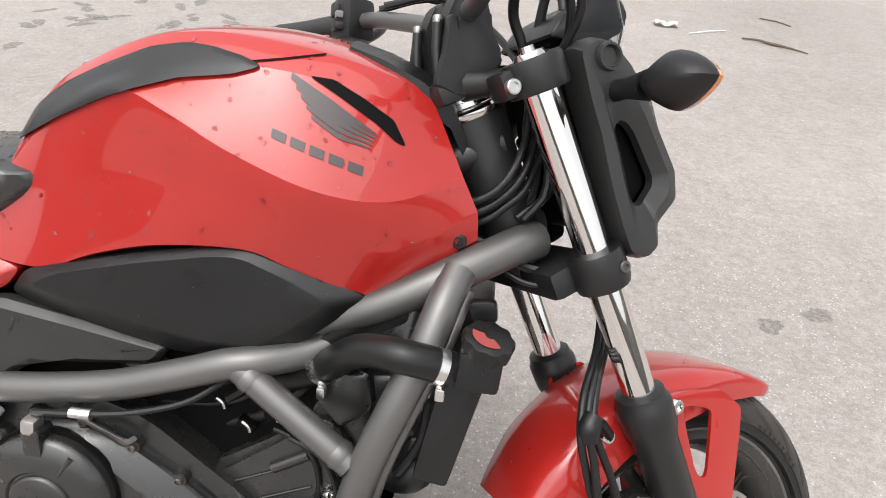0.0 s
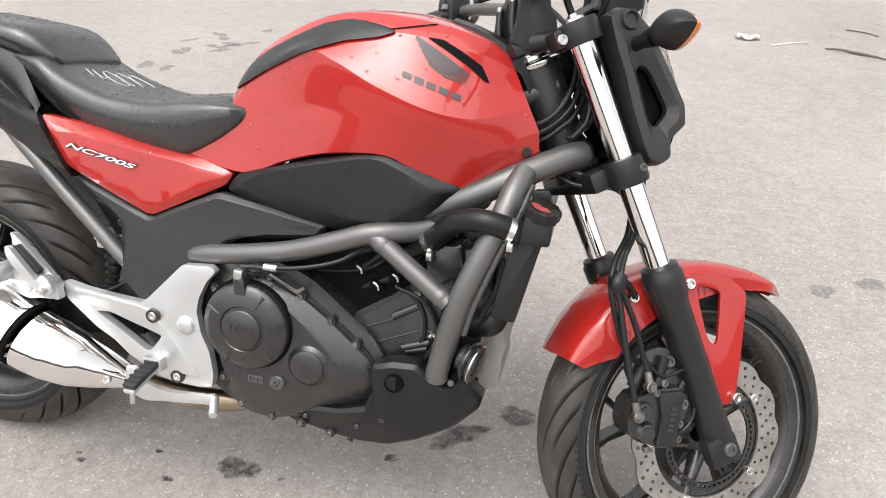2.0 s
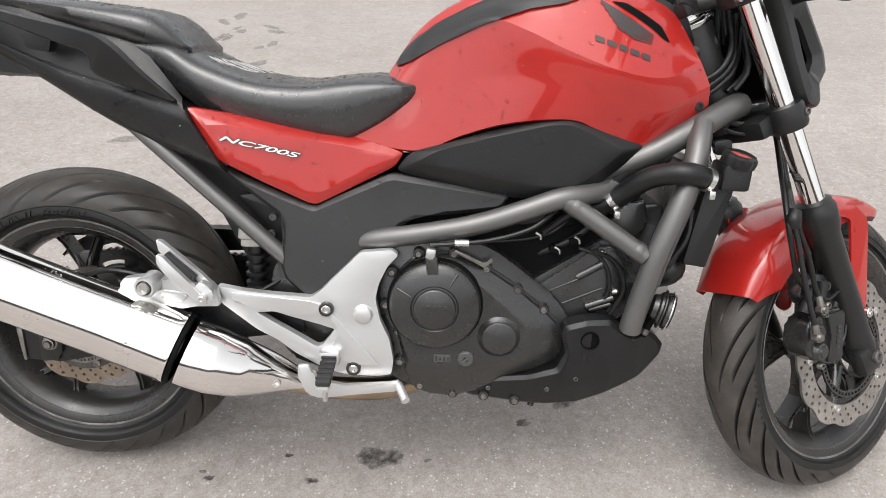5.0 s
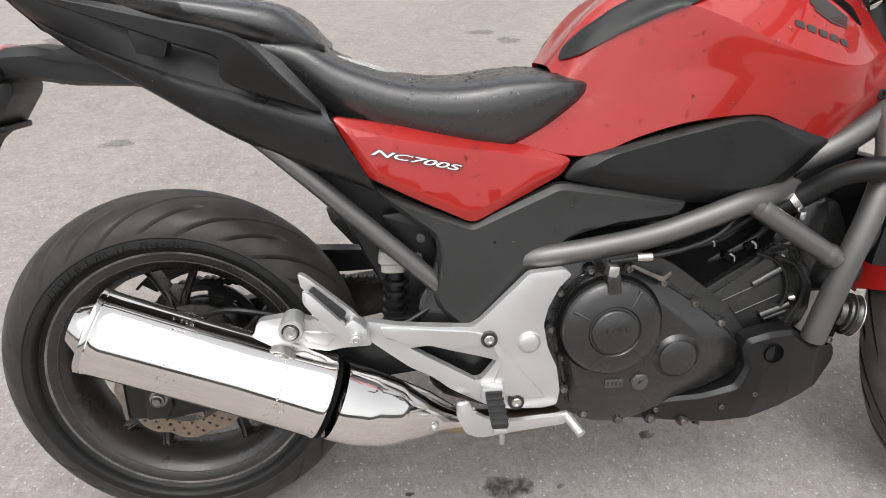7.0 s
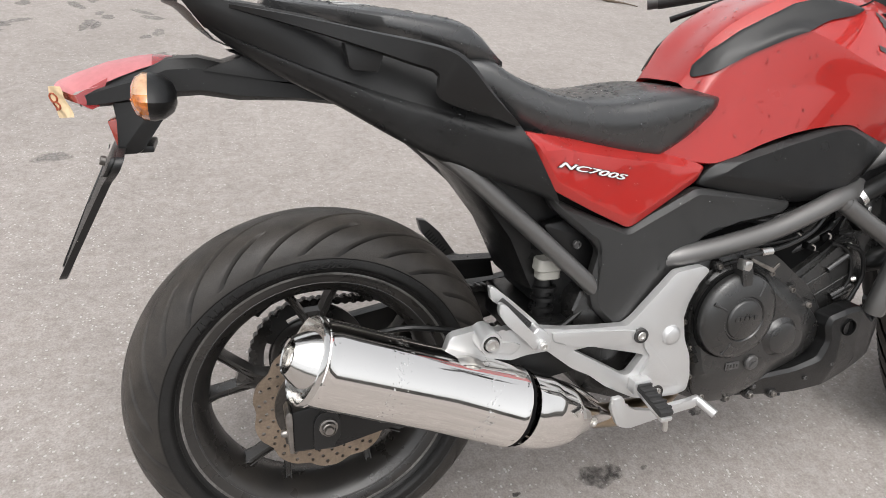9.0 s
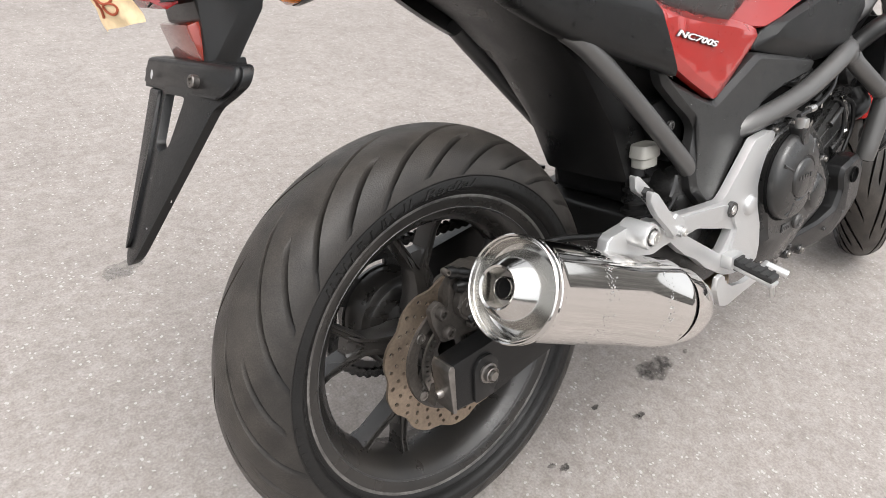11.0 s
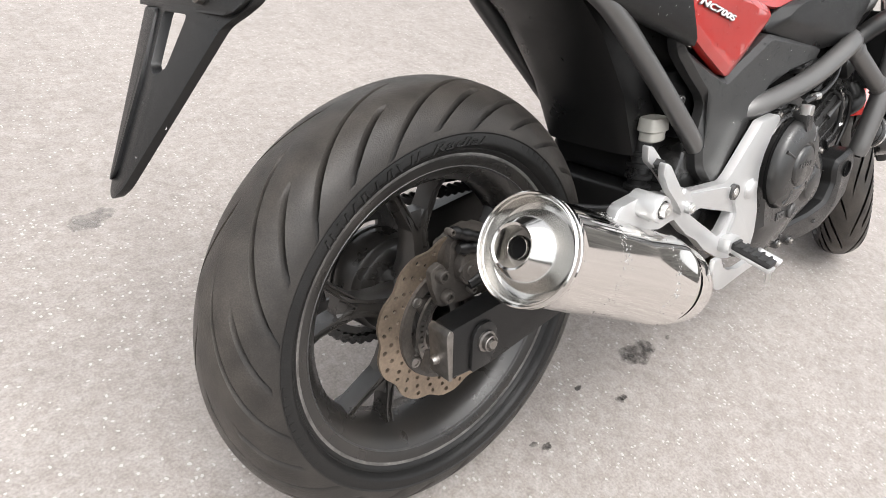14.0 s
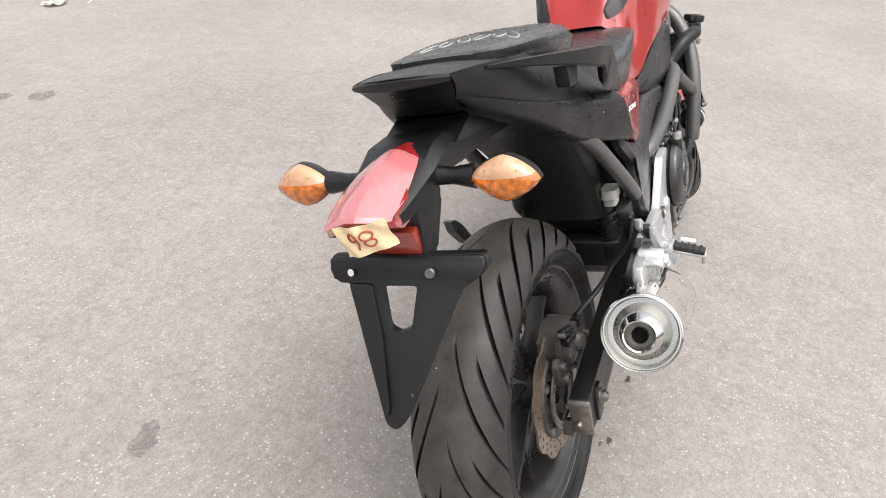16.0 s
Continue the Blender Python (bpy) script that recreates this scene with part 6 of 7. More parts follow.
# underside
bm = bmesh.new()
rows = []
for x, z, w in ((-0.10, 0.860, 0.050), (-0.03, 0.832, 0.072), (0.06, 0.792, 0.084), (0.15, 0.738, 0.088), (0.23, 0.668, 0.088), (0.30, 0.575, 0.086), (0.345, 0.480, 0.084)):
    rows.append([Vector((x - 0.012 * (1 - y ** 4), w * y, z)) for y in (-1, -0.9, -0.6, 0, 0.6, 0.9, 1)] )
    rows[-1] = [Vector((x + 0.05, -w, z + 0.06))] + rows[-1] + [Vector((x + 0.05, w, z + 0.06))]
grid(bm, rows)
part("under_tail", bm, BLACK, tail, "black plastic under-tail fender")
# grab rails
for sg in (-1, 1):
    bm = bmesh.new()
    up = spline([(-0.106, 0.092, 0.919), (-0.030, 0.136, 0.907), (0.060, 0.166, 0.890), (0.140, 0.180, 0.875), (0.184, 0.180, 0.858), (0.226, 0.174, 0.812), (0.272, 0.164, 0.766)], 44)
    dn = spline([(-0.106, 0.090, 0.914), (-0.035, 0.134, 0.894), (0.035, 0.160, 0.873), (0.105, 0.174, 0.850), (0.143, 0.174, 0.836), (0.152, 0.170, 0.804), (0.262, 0.162, 0.766)], 44)
    rows = []
    for i, (a, b) in enumerate(zip(up, dn)):
        f = i / 43
        w = 0.006 + 0.022 * math.sin(math.pi * min(0.5, f * 1.6)) if f < 0.62 else 0.028 - 0.014 * (f - 0.62) / 0.38
        e = (a - b) * 0.10
        ring = [a - (0, 0.20 * w, 0) + e * 0, a + (0, 0.06 * w, 0) - e, b + (0, 0.02 * w, 0) + e, b - (0, 0.15 * w, 0), b - (0, 0.55 * w, 0) + e * 2, a - (0, 0.85 * w, 0) - e * 3, a - (0, w, 0) - e]
        rows.append([Vector((q[0], sg * q[1], q[2])) for q in map(np.array, ring)])
    v = grid(bm, rows, wrap_v=True)
    bm.faces.new(v[0])
    bm.faces.new(v[-1][::-1])
    part("grab_rail", bm, BLACK, tail, "black grab rail")
    bm = bmesh.new()
    prism(bm, rounded([(0.026, 0.876), (0.080, 0.866), (0.070, 0.838), (0.034, 0.843)], 0.004), sg * 0.140 - 0.010, sg * 0.140 + 0.010, 0.003)
    part("luggage_hook", bm, BLACK, tail)
# tail-light arm
bm = bmesh.new()
rows = []
for x, z, w, h in ((0.08, 0.800, 0.050, 0.020), (-0.02, 0.808, 0.050, 0.016), (-0.10, 0.818, 0.050, 0.024), (-0.150, 0.828, 0.054, 0.026), (-0.190, 0.826, 0.058, 0.026), (-0.215, 0.818, 0.057, 0.020), (-0.250, 0.809, 0.052, 0.018), (-0.280, 0.802, 0.047, 0.014), (-0.300, 0.797, 0.040, 0.009)):
    rows.append([Vector((x, a * w, z + b * h)) for a, b in ((-1, -0.7), (-0.8, -1), (0.8, -1), (1, -0.7), (1, 0.4), (0.8, 0.9), (0, 1), (-0.8, 0.9), (-1, 0.4))])
v = grid(bm, rows, wrap_v=True)
bm.faces.new(v[0])
bm.faces.new(v[-1][::-1])
light_arm = part("tail_light_arm", bm, BLACK, bike, "black tail light holder", m=Matrix.Translation((0, 0.012, 0)))
def lens_rows(stations):
    bm = bmesh.new()
    rows = []
    for x, top, edge, right, left in stations:
        mid, w = (right + left) / 2, (left - right) / 2
        rows.append([Vector((x + 0.026 * max(0.0, -f) ** 2 * min(1.0, max(0.0, (-0.22 - x) / 0.08)), mid + w * f, top - (top - edge) * abs(f) ** 1.6)) for f in (-1, -0.86, -0.5, -0.15, 0.15, 0.5, 0.86, 1)])
    return bm, rows


LENS = [(-0.182, 0.853, 0.849, -0.012, 0.016), (-0.208, 0.855, 0.841, -0.024, 0.040), (-0.226, 0.853, 0.836, -0.028, 0.050), (-0.265, 0.845, 0.826, -0.031, 0.056), (-0.304, 0.831, 0.814, -0.032, 0.056), (-0.328, 0.820, 0.808, -0.030, 0.050), (-0.333, 0.815, 0.804, -0.029, 0.048)]
bm, rows = lens_rows(LENS[1:])
grid(bm, rows)
part("tail_light", bm, RED_LENS, light_arm, "glossy red tail light lens, paled to pink for sky reflection", angle=18)
bm, rows = lens_rows(LENS[:2])
grid(bm, rows)
part("lens_front", bm, DEEP_RED_LENS, light_arm, "deep red front end of the lens", angle=18)
bm, rows = lens_rows([LENS[-1], (-0.326, 0.800, 0.793, -0.030, 0.050), (-0.312, 0.790, 0.785, -0.029, 0.048)])
for side in (0, -1):
    rows[0][side].x += 0.004
v = grid(bm, rows)
near = [v[0][0], v[1][0], v[2][0]]
back = [bm.verts.new(q) for q in (Vector((-0.262, -0.032, 0.826)), Vector((-0.270, -0.034, 0.806)), Vector((-0.276, -0.033, 0.790)))]
bm.faces.new((near[0], near[1], back[1], back[0]))
bm.faces.new((near[1], near[2], back[2], back[1]))
part("lens_lip", bm, DEEP_RED_LENS, light_arm, "deep red lower edge of the lens", angle=18)
bm = bmesh.new()
prism(bm, rounded([(-0.146, 0.836), (-0.080, 0.857), (-0.020, 0.842), (0.040, 0.812), (-0.060, 0.822)], 0.004), -0.046, 0.070, 0.005)
part("arm_cover", bm, BLACK, light_arm)
bm = bmesh.new()
prism(bm, rounded([(-0.262, 0.800), (-0.192, 0.810), (-0.191, 0.784), (-0.233, 0.726), (-0.262, 0.724), (-0.258, 0.770)], 0.006), -0.034, 0.062, 0.006)
part("plate_neck", bm, BLACK, light_arm)
bm = bmesh.new()
box(bm, (-0.259, 0.014, 0.754), (0.016, 0.086, 0.037), 0.004, Matrix.Rotation(radians(-14), 4, "Y"))
part("reflector", bm, REFLECTOR, light_arm, "dark red reflector")
# taped note
bm = bmesh.new()
rows = []
corner = [np.array(p) for p in ((0.032, 0.811), (-0.028, 0.815), (-0.032, 0.776), (0.028, 0.768))]


def on_note(u, w, out=0.0):
    """A place on the crumpled note: u along it, w down it."""
    q = (corner[0] * (1 - u) + corner[1] * u) * (1 - w) + (corner[3] * (1 - u) + corner[2] * u) * w
    side = (q[0] - 0.012) / 0.045
    x = -0.3390 + 0.022 * side * side * (side < 0) + 0.010 * w + 0.0022 * math.sin(7 * u + 3 * w) + 0.0018 * math.sin(13 * u - 6 * w) - out
    return Vector((x, q[0], q[1]))


for w in np.linspace(0, 1, 12):
    rows.append([on_note(u + 0.012 * math.sin(9 * w), w) for u in np.linspace(0, 1, 22)])
grid(bm, rows)
note = part("taped_note", bm, TAPE, light_arm, "crumpled cream paper tape with handwritten number", angle=80)
for u0, nine in ((0.34, True), (0.64, False)):
    bm = bmesh.new()
    turn = [radians(a) for a in range(0, 361, 24)]
    tube(bm, [on_note(u0 - 0.095 * math.cos(a), 0.36 - 0.14 * math.sin(a), 0.001) for a in turn], 0.0012, 6, 30)
    if nine:
        tube(bm, [on_note(u0 + 0.095, 0.36, 0.001), on_note(u0 + 0.090, 0.56, 0.001), on_note(u0 + 0.05, 0.76, 0.001)], 0.0012, 6, 8)
    else:
        tube(bm, [on_note(u0 + 0.010 - 0.090 * math.cos(a), 0.62 - 0.12 * math.sin(a), 0.001) for a in turn], 0.0012, 6, 30)
    part("handwritten_digit", bm, INK, light_arm, "brown handwritten digit")
# plate holder
bm = bmesh.new()
HOLDER = [(0.108, 0.735), (-0.112, 0.735), (-0.115, 0.719), (-0.097, 0.706), (-0.080, 0.697), (-0.006, 0.550), (0.009, 0.539), (0.024, 0.544), (0.074, 0.702), (0.098, 0.713)]
SLOT = [(0.026, 0.704), (-0.024, 0.704), (-0.016, 0.658), (0.0, 0.651), (0.016, 0.656)]
plate(bm, rounded(HOLDER, 0.008, 4), [rounded(SLOT, 0.005, 3)], -0.002, 0.008, 0.002)
prism(bm, rounded([(0.106, 0.735), (-0.110, 0.735), (-0.112, 0.720), (-0.094, 0.707), (0.092, 0.707), (0.103, 0.716)], 0.006), -0.008, -0.001, 0.003)
prism(bm, rounded([(0.076, 0.706), (0.040, 0.706), (0.024, 0.646), (0.016, 0.560), (0.024, 0.553)], 0.005), -0.006, -0.001, 0.002)
for q in bm.verts:
    y, out_x, z = q.co.x, q.co.y, q.co.z
    q.co = (-0.277 + out_x - (0.725 - z) * 0.48 + 0.05 * max(0.0, y) + 0.17 * max(0.0, -y), y, z)
holder = part("plate_holder", bm, BLACK, bike, "black plate holder with open triangle, no plate")
bm = bmesh.new()
box(bm, (-0.242, 0.014, 0.730), (0.050, 0.084, 0.010), 0.003)
part("holder_shelf", bm, BLACK, holder)
bolt("holder_bolt", (-0.280, -0.044, 0.720), holder, SOOT, 0.0065, 0.004, way=(-0.93, -0.16, 0.3))
# a flat white disc paints the bright ground showing through a hole
bm = bmesh.new()
lathe(bm, [(0.0, 0.0), (0.005, 0.0)], (-0.2852, 0.070, 0.720), (-0.95, 0.05, 0.3), n=16)
part("hole_disc", bm, LETTER, holder)


def turn_signal(root, tip_dir, size, m, label, lens_dir, stalk=0.055):
    """An indicator on a stalk: stalk, almond body, amber lens on its face."""
    r = Vector(root)
    d = Vector(tip_dir).normalized()
    ln = Vector(lens_dir).normalized()
    upv = ln.cross(d).normalized()
    bm = bmesh.new()
    tube(bm, [r, r + d * (stalk - 0.02), r + d * (stalk + 0.005)], [0.013, 0.011, 0.016], 14)
    sig = part("turn_signal", bm, BLACK, bike, label, m=m)
    c = r + d * (stalk + size * 0.5)

    def almond(depths, mat, name, lab, above=None):
        bm = bmesh.new()
        rows = []
        for dep, sc in depths:
            row = []
            for a in np.linspace(0, 2 * math.pi, 28, endpoint=False):
                ca, sa = math.cos(a), math.sin(a)
                rad = 1.0 / (abs(ca) ** 1.4 + abs(sa) ** 1.4) ** (1 / 1.4)
                row.append(c + d * (ca * rad * size * 0.5 * sc) + upv * (sa * rad * size * 0.33 * sc) + ln * dep)
            rows.append(row)
        v = grid(bm, rows, wrap_v=True)
        bm.faces.new(v[0])
        bm.faces.new(v[-1][::-1])
        if above is not None:
            cut = c + Vector((0, 0, 1)) * size * 0.07
            geom = bm.verts[:] + bm.edges[:] + bm.faces[:]
            bmesh.ops.bisect_plane(bm, geom=geom, plane_co=cut, plane_no=(0, 0, 1), clear_inner=above, clear_outer=not above)
        part(name, bm, mat, sig, lab, m=m)

    almond([(-0.026, 0.25), (-0.022, 0.60), (-0.012, 0.88), (0.0, 1.0), (0.006, 1.0)], BLACK, "lamp_body", "black lamp body")
    almond([(0.004, 0.98), (0.012, 0.97), (0.020, 0.80), (0.025, 0.45), (0.026, 0.15)], AMBER, "amber_lens", "bright amber lens", above=False)
    # top of the same lens, paled as if reflecting sky
    almond([(0.004, 0.98), (0.012, 0.97), (0.020, 0.80), (0.025, 0.45), (0.026, 0.15)], SKYLIT_AMBER, "lens_top", "upper part of the lens, painted paler for sky reflection", above=True)
    for w in (-0.5, 0.0, 0.5):
        bm = bmesh.new()
        box(bm, (0, 0, 0), (size * 0.62 * (1 - 0.5 * abs(w)), 0.0016, 0.0016), 0.0005, Matrix((d, upv, ln)).transposed().to_4x4())
        bmesh.ops.translate(bm, vec=c + upv * (w * size * 0.30) + ln * (0.0245 - 0.016 * w * w), verts=bm.verts)
        part("lens_rib", bm, AMBER, sig, m=m)
    return sig


turn_signal((-0.205, -0.034, 0.816), (0.03, -1, -0.06), 0.088, None, "amber rear turn signal on a black stalk", (-1, 0, 0.05))
turn_signal((-0.205, 0.062, 0.812), (0.03, 1, 0.0), 0.094, None, "amber rear turn signal on a black stalk", (-1, 0, 0.05))
place_lettering("NC700S", 0.030, (0.338, -0.1548, 0.7030), (0.468, -0.1405, 0.6725), LETTER, red_side, "white model lettering", lift=0.0047, stretch=0.40, grow=0.0004)
place_lettering("NC700S", 0.030, (0.3362, -0.1548, 0.7031), (0.4700, -0.1403, 0.6720), DARK_LETTER, red_side, "dark rim of the lettering", lift=0.0036, stretch=0.42, grow=0.0018)


# ---- front end: built straight ahead, then turned about the steering axis ----
FWD = Vector((math.cos(RAKE), 0, math.sin(RAKE)))


def fk(s, lat, f=0.038):
    return AXIS_AT + AXIS * s + FWD * f + Vector((0, lat, 0))


for lat, lab in ((-0.1, "chrome fork tube with black lower leg"), (0.1, "chrome fork tube with black lower leg")):
    bm = bmesh.new()
    tube(bm, [fk(0.60, lat), fk(1.054, lat)], 0.0205, 28)
    fork = part("fork_leg", bm, CHROME, bike, lab, m=STEERED)
    bm = bmesh.new()
    lathe(bm, [(0.0, 0.285), (0.024, 0.290), (0.028, 0.31), (0.028, 0.34), (0.0265, 0.37), (0.0285, 0.578), (0.0335, 0.596), (0.0345, 0.616), (0.0345, 0.631), (0.031, 0.638), (0.030, 0.645), (0.0205, 0.649)], fk(0, lat), AXIS, n=32)
    part("lower_leg", bm, SATIN, fork, "satin black lower leg", m=STEERED)
    bm = bmesh.new()
    lathe(bm, [(0.0, 1.070), (0.0075, 1.070), (0.0085, 1.064), (0.0165, 1.0635), (0.018, 1.0585), (0.018, 1.04)], fk(0, lat), AXIS, n=24)
    part("fork_cap", bm, POLISHED, fork, "bright fork cap", m=STEERED)
    bm = bmesh.new()
    box(bm, fk(0.310, lat, 0.030) + Vector((0, -0.012 if lat < 0 else 0.012, 0)), (0.060, 0.030, 0.055), 0.010, Matrix.Rotation(-RAKE, 4, "Y"))
    part("axle_clamp", bm, SATIN, fork, m=STEERED)
bolt("axle_end", FRONT + Vector((0.0, -0.128, 0)), fork, ENGINE_GREY, 0.012, 0.006, STEERED)

# clamps
bm = bmesh.new()
for lat in (-0.1, 0.1):
    lathe(bm, [(0.0206, 1.022), (0.033, 1.022), (0.034, 1.026), (0.034, 1.054), (0.032, 1.058), (0.0206, 1.058)], fk(0, lat), AXIS, n=32, closed=True)
    box(bm, fk(1.040, lat * 0.93, 0.006), (0.030, 0.036, 0.030), 0.006, Matrix.Rotation(-RAKE, 4, "Y"))
box(bm, fk(1.054, 0, -0.024), (0.060, 0.110, 0.026), 0.008, Matrix.Rotation(-RAKE, 4, "Y"))
for sg in (-1, 1):
    tube(bm, [fk(1.040, sg * 0.092, 0.022), fk(1.046, sg * 0.070, 0.004), fk(1.054, sg * 0.040, -0.016)], [0.017, 0.014, 0.018], 12)
top_clamp = part("top_clamp", bm, SATIN, bike, "satin black upper fork clamp", m=STEERED)
bolt("clamp_bolt", fk(1.038, -0.113, 0.000), top_clamp, STEEL, 0.0085, 0.005, STEERED)
bm = bmesh.new()
for lat in (-0.1, 0.1):
    lathe(bm, [(0.0206, 0.790), (0.031, 0.790), (0.033, 0.796), (0.033, 0.828), (0.031, 0.834), (0.0206, 0.834)], fk(0, lat), AXIS, n=32, closed=True)
box(bm, fk(0.812, 0, 0.012), (0.070, 0.190, 0.036), 0.010, Matrix.Rotation(-RAKE, 4, "Y"))
lower_clamp = part("lower_clamp", bm, SATIN, bike, "satin black lower fork clamp", m=STEERED)
bolt("clamp_bolt", fk(0.812, -0.130, 0.050), lower_clamp, ENGINE_GREY, 0.007, 0.005, STEERED)

# handlebar
bm = bmesh.new()
SIDE = [(1.096, 1.012), (1.100, 0.985), (1.106, 0.945), (1.118, 0.932), (1.140, 0.948), (1.164, 0.966), (1.166, 0.984), (1.152, 1.005), (1.148, 1.030), (1.134, 1.046), (1.108, 1.044)]
for y in (-0.030, 0.030):
    prism(bm, rounded(SIDE, 0.006), y - 0.014, y + 0.014, 0.004)
prism(bm, rounded([(1.108, 0.950), (1.120, 0.940), (1.152, 0.962), (1.142, 0.996), (1.118, 1.000), (1.108, 0.985)], 0.006), -0.024, 0.024, 0.003)
part("bar_riser", bm, SATIN, top_clamp, "black handlebar riser", m=NUDGED)
for sg in (-1, 1):
    bm = bmesh.new()
    foot = [(1.082, 0.938), (1.112, 0.930), (1.150, 0.948), (1.146, 0.958), (1.120, 0.962), (1.108, 0.985), (1.104, 1.014), (1.094, 1.014), (1.092, 0.975), (1.086, 0.950)]
    prism(bm, rounded(foot, 0.004), min(sg * 0.042, sg * 0.056), max(sg * 0.042, sg * 0.056), 0.003)
    part("riser_web", bm, SATIN, top_clamp, m=NUDGED)
    bm = bmesh.new()
    tube(bm, [(1.097, sg * 0.030, 0.944), (1.092, sg * 0.030, 0.975), (1.091, sg * 0.030, 1.012)], 0.006, 12)
    part("riser_post", bm, SATIN, top_clamp, m=NUDGED)
    bolt("riser_bolt", (1.091, sg * 0.030, 1.012), top_clamp, SOOT, 0.006, 0.005, NUDGED, way=(0, 0, 1))
for pts in ([(1.135, -0.090, 1.075), (1.161, -0.050, 1.050), (1.172, -0.030, 1.025), (1.188, -0.026, 0.996), (1.200, -0.022, 0.960), (1.212, -0.020, 0.900)], [(1.205, -0.060, 1.100), (1.222, -0.020, 1.075), (1.225, 0.0, 1.032), (1.225, 0.002, 1.008), (1.222, 0.004, 0.950), (1.220, 0.004, 0.890)], [(1.235, 0.060, 1.115), (1.256, 0.015, 1.085), (1.259, 0.0, 1.041), (1.253, 0.002, 1.011), (1.244, 0.006, 0.950), (1.236, 0.010, 0.890)]):
    bm = bmesh.new()
    tube(bm, pts, 0.0062, 10)
    part("bar_cable", bm, HOSE, top_clamp, m=STEERED)
bm = bmesh.new()
tube(bm, [(1.01, -0.365, 1.062), (1.06, -0.26, 1.060), (1.090, -0.19, 1.058), (1.114, -0.10, 1.038), (1.122, -0.045, 1.024), (1.123, 0, 1.022), (1.122, 0.045, 1.024), (1.114, 0.10, 1.038), (1.090, 0.19, 1.058), (1.06, 0.26, 1.060), (1.01, 0.365, 1.062)], 0.0115, 16, 60)
bar = part("handlebar", bm, FRAME, bike, "grey tubular handlebar", m=NUDGED)
for sg in (-1, 1):
    bm = bmesh.new()
    tube(bm, [(1.058, sg * 0.265, 1.0605), (1.010, sg * 0.365, 1.062), (0.995, sg * 0.395, 1.063)], [0.0165, 0.0155, 0.0165], 18)
    part("grip", bm, GRIP, bar, "black ribbed rubber grip", m=NUDGED)
    bm = bmesh.new()
    tube(bm, [(0.995, sg * 0.395, 1.063), (0.985, sg * 0.415, 1.064)], 0.015, 16)
    part("bar_end", bm, ENGINE_GREY, bar, m=NUDGED)
    bm = bmesh.new()
    box(bm, (1.068, sg * 0.235, 1.062), (0.045, 0.050, 0.060), 0.010, Matrix.Rotation(radians(18 * sg), 4, "Z"))
    box(bm, (1.048, sg * 0.240, 1.075), (0.020, 0.020, 0.020), 0.004)
    box(bm, (1.046, sg * 0.230, 1.050), (0.018, 0.026, 0.010), 0.003)
    part("switch_box", bm, BLACK, bar, "black switch box", m=NUDGED)
    bm = bmesh.new()
    box(bm, (1.045, sg * 0.225, 1.066), (0.010, 0.014, 0.010), 0.002)
    part("switch_button", bm, GREY_LETTER, bar, "pale grey switch", m=NUDGED)
    bm = bmesh.new()
    tube(bm, [(1.095, sg * 0.190, 1.065), (1.112, sg * 0.240, 1.058), (1.095, sg * 0.320, 1.045), (1.060, sg * 0.400, 1.030)], [0.008, 0.007, 0.006, 0.007], 10)
    part("lever", bm, BLACK, bar, "black hand lever", m=NUDGED)
for k, (y0, y1, x1, z1) in enumerate(((-0.17, -0.07, 1.20, 0.93), (-0.15, -0.05, 1.22, 0.90), (0.16, -0.03, 1.21, 0.92), (0.18, 0.06, 1.20, 0.93))):
    bm = bmesh.new()
    tube(bm, [(1.09, y0, 1.07), (1.16, y0 * 0.8, 1.085), (1.215, (y0 + y1) / 2, 1.03), (x1 + 0.01, y1, z1 + 0.02), (x1 + 0.02, y1, 0.84), (1.20, y1 * 0.8, 0.80)], 0.005, 8)
    part("control_cable", bm, HOSE, bar, m=NUDGED)
for pts in ([(1.205, -0.005, 0.930), (1.207, -0.020, 0.899), (1.205, -0.040, 0.875), (1.196, -0.058, 0.848), (1.179, -0.066, 0.824), (1.151, -0.066, 0.807), (1.110, -0.060, 0.795)], [(1.220, -0.005, 0.920), (1.218, -0.020, 0.882), (1.210, -0.045, 0.847), (1.194, -0.058, 0.822), (1.171, -0.062, 0.802), (1.149, -0.062, 0.792), (1.110, -0.058, 0.780)], [(1.230, -0.005, 0.900), (1.226, -0.020, 0.860), (1.212, -0.045, 0.825), (1.192, -0.056, 0.805), (1.170, -0.058, 0.787), (1.120, -0.056, 0.768)]):
    bm = bmesh.new()
    tube(bm, pts, 0.0048, 10)
    part("loom_cable", bm, HOSE, bike, m=None)
for pts, r in (([(1.150, -0.050, 0.765), (1.191, -0.050, 0.751), (1.210, -0.050, 0.741), (1.234, -0.050, 0.733), (1.265, -0.050, 0.734), (1.295, -0.050, 0.743), (1.320, -0.052, 0.732), (1.337, -0.055, 0.700), (1.338, -0.060, 0.655)], 0.0062),
               ([(1.195, -0.055, 0.730), (1.228, -0.060, 0.718), (1.267, -0.060, 0.718), (1.298, -0.060, 0.716), (1.326, -0.060, 0.689), (1.335, -0.062, 0.650)], 0.0036)):
    bm = bmesh.new()
    tube(bm, pts, r, 8)
    part("loom_cable", bm, HOSE, bike, m=None)
# instrument and headlight
COWL = STEERED @ Matrix.Translation((0.013, 0, 0.0))
bm = bmesh.new()
prism(bm, rounded([(1.212, 1.006), (1.236, 1.038), (1.288, 1.072), (1.316, 1.062), (1.322, 1.032), (1.280, 1.004)], 0.012), -0.060, 0.060, 0.008)
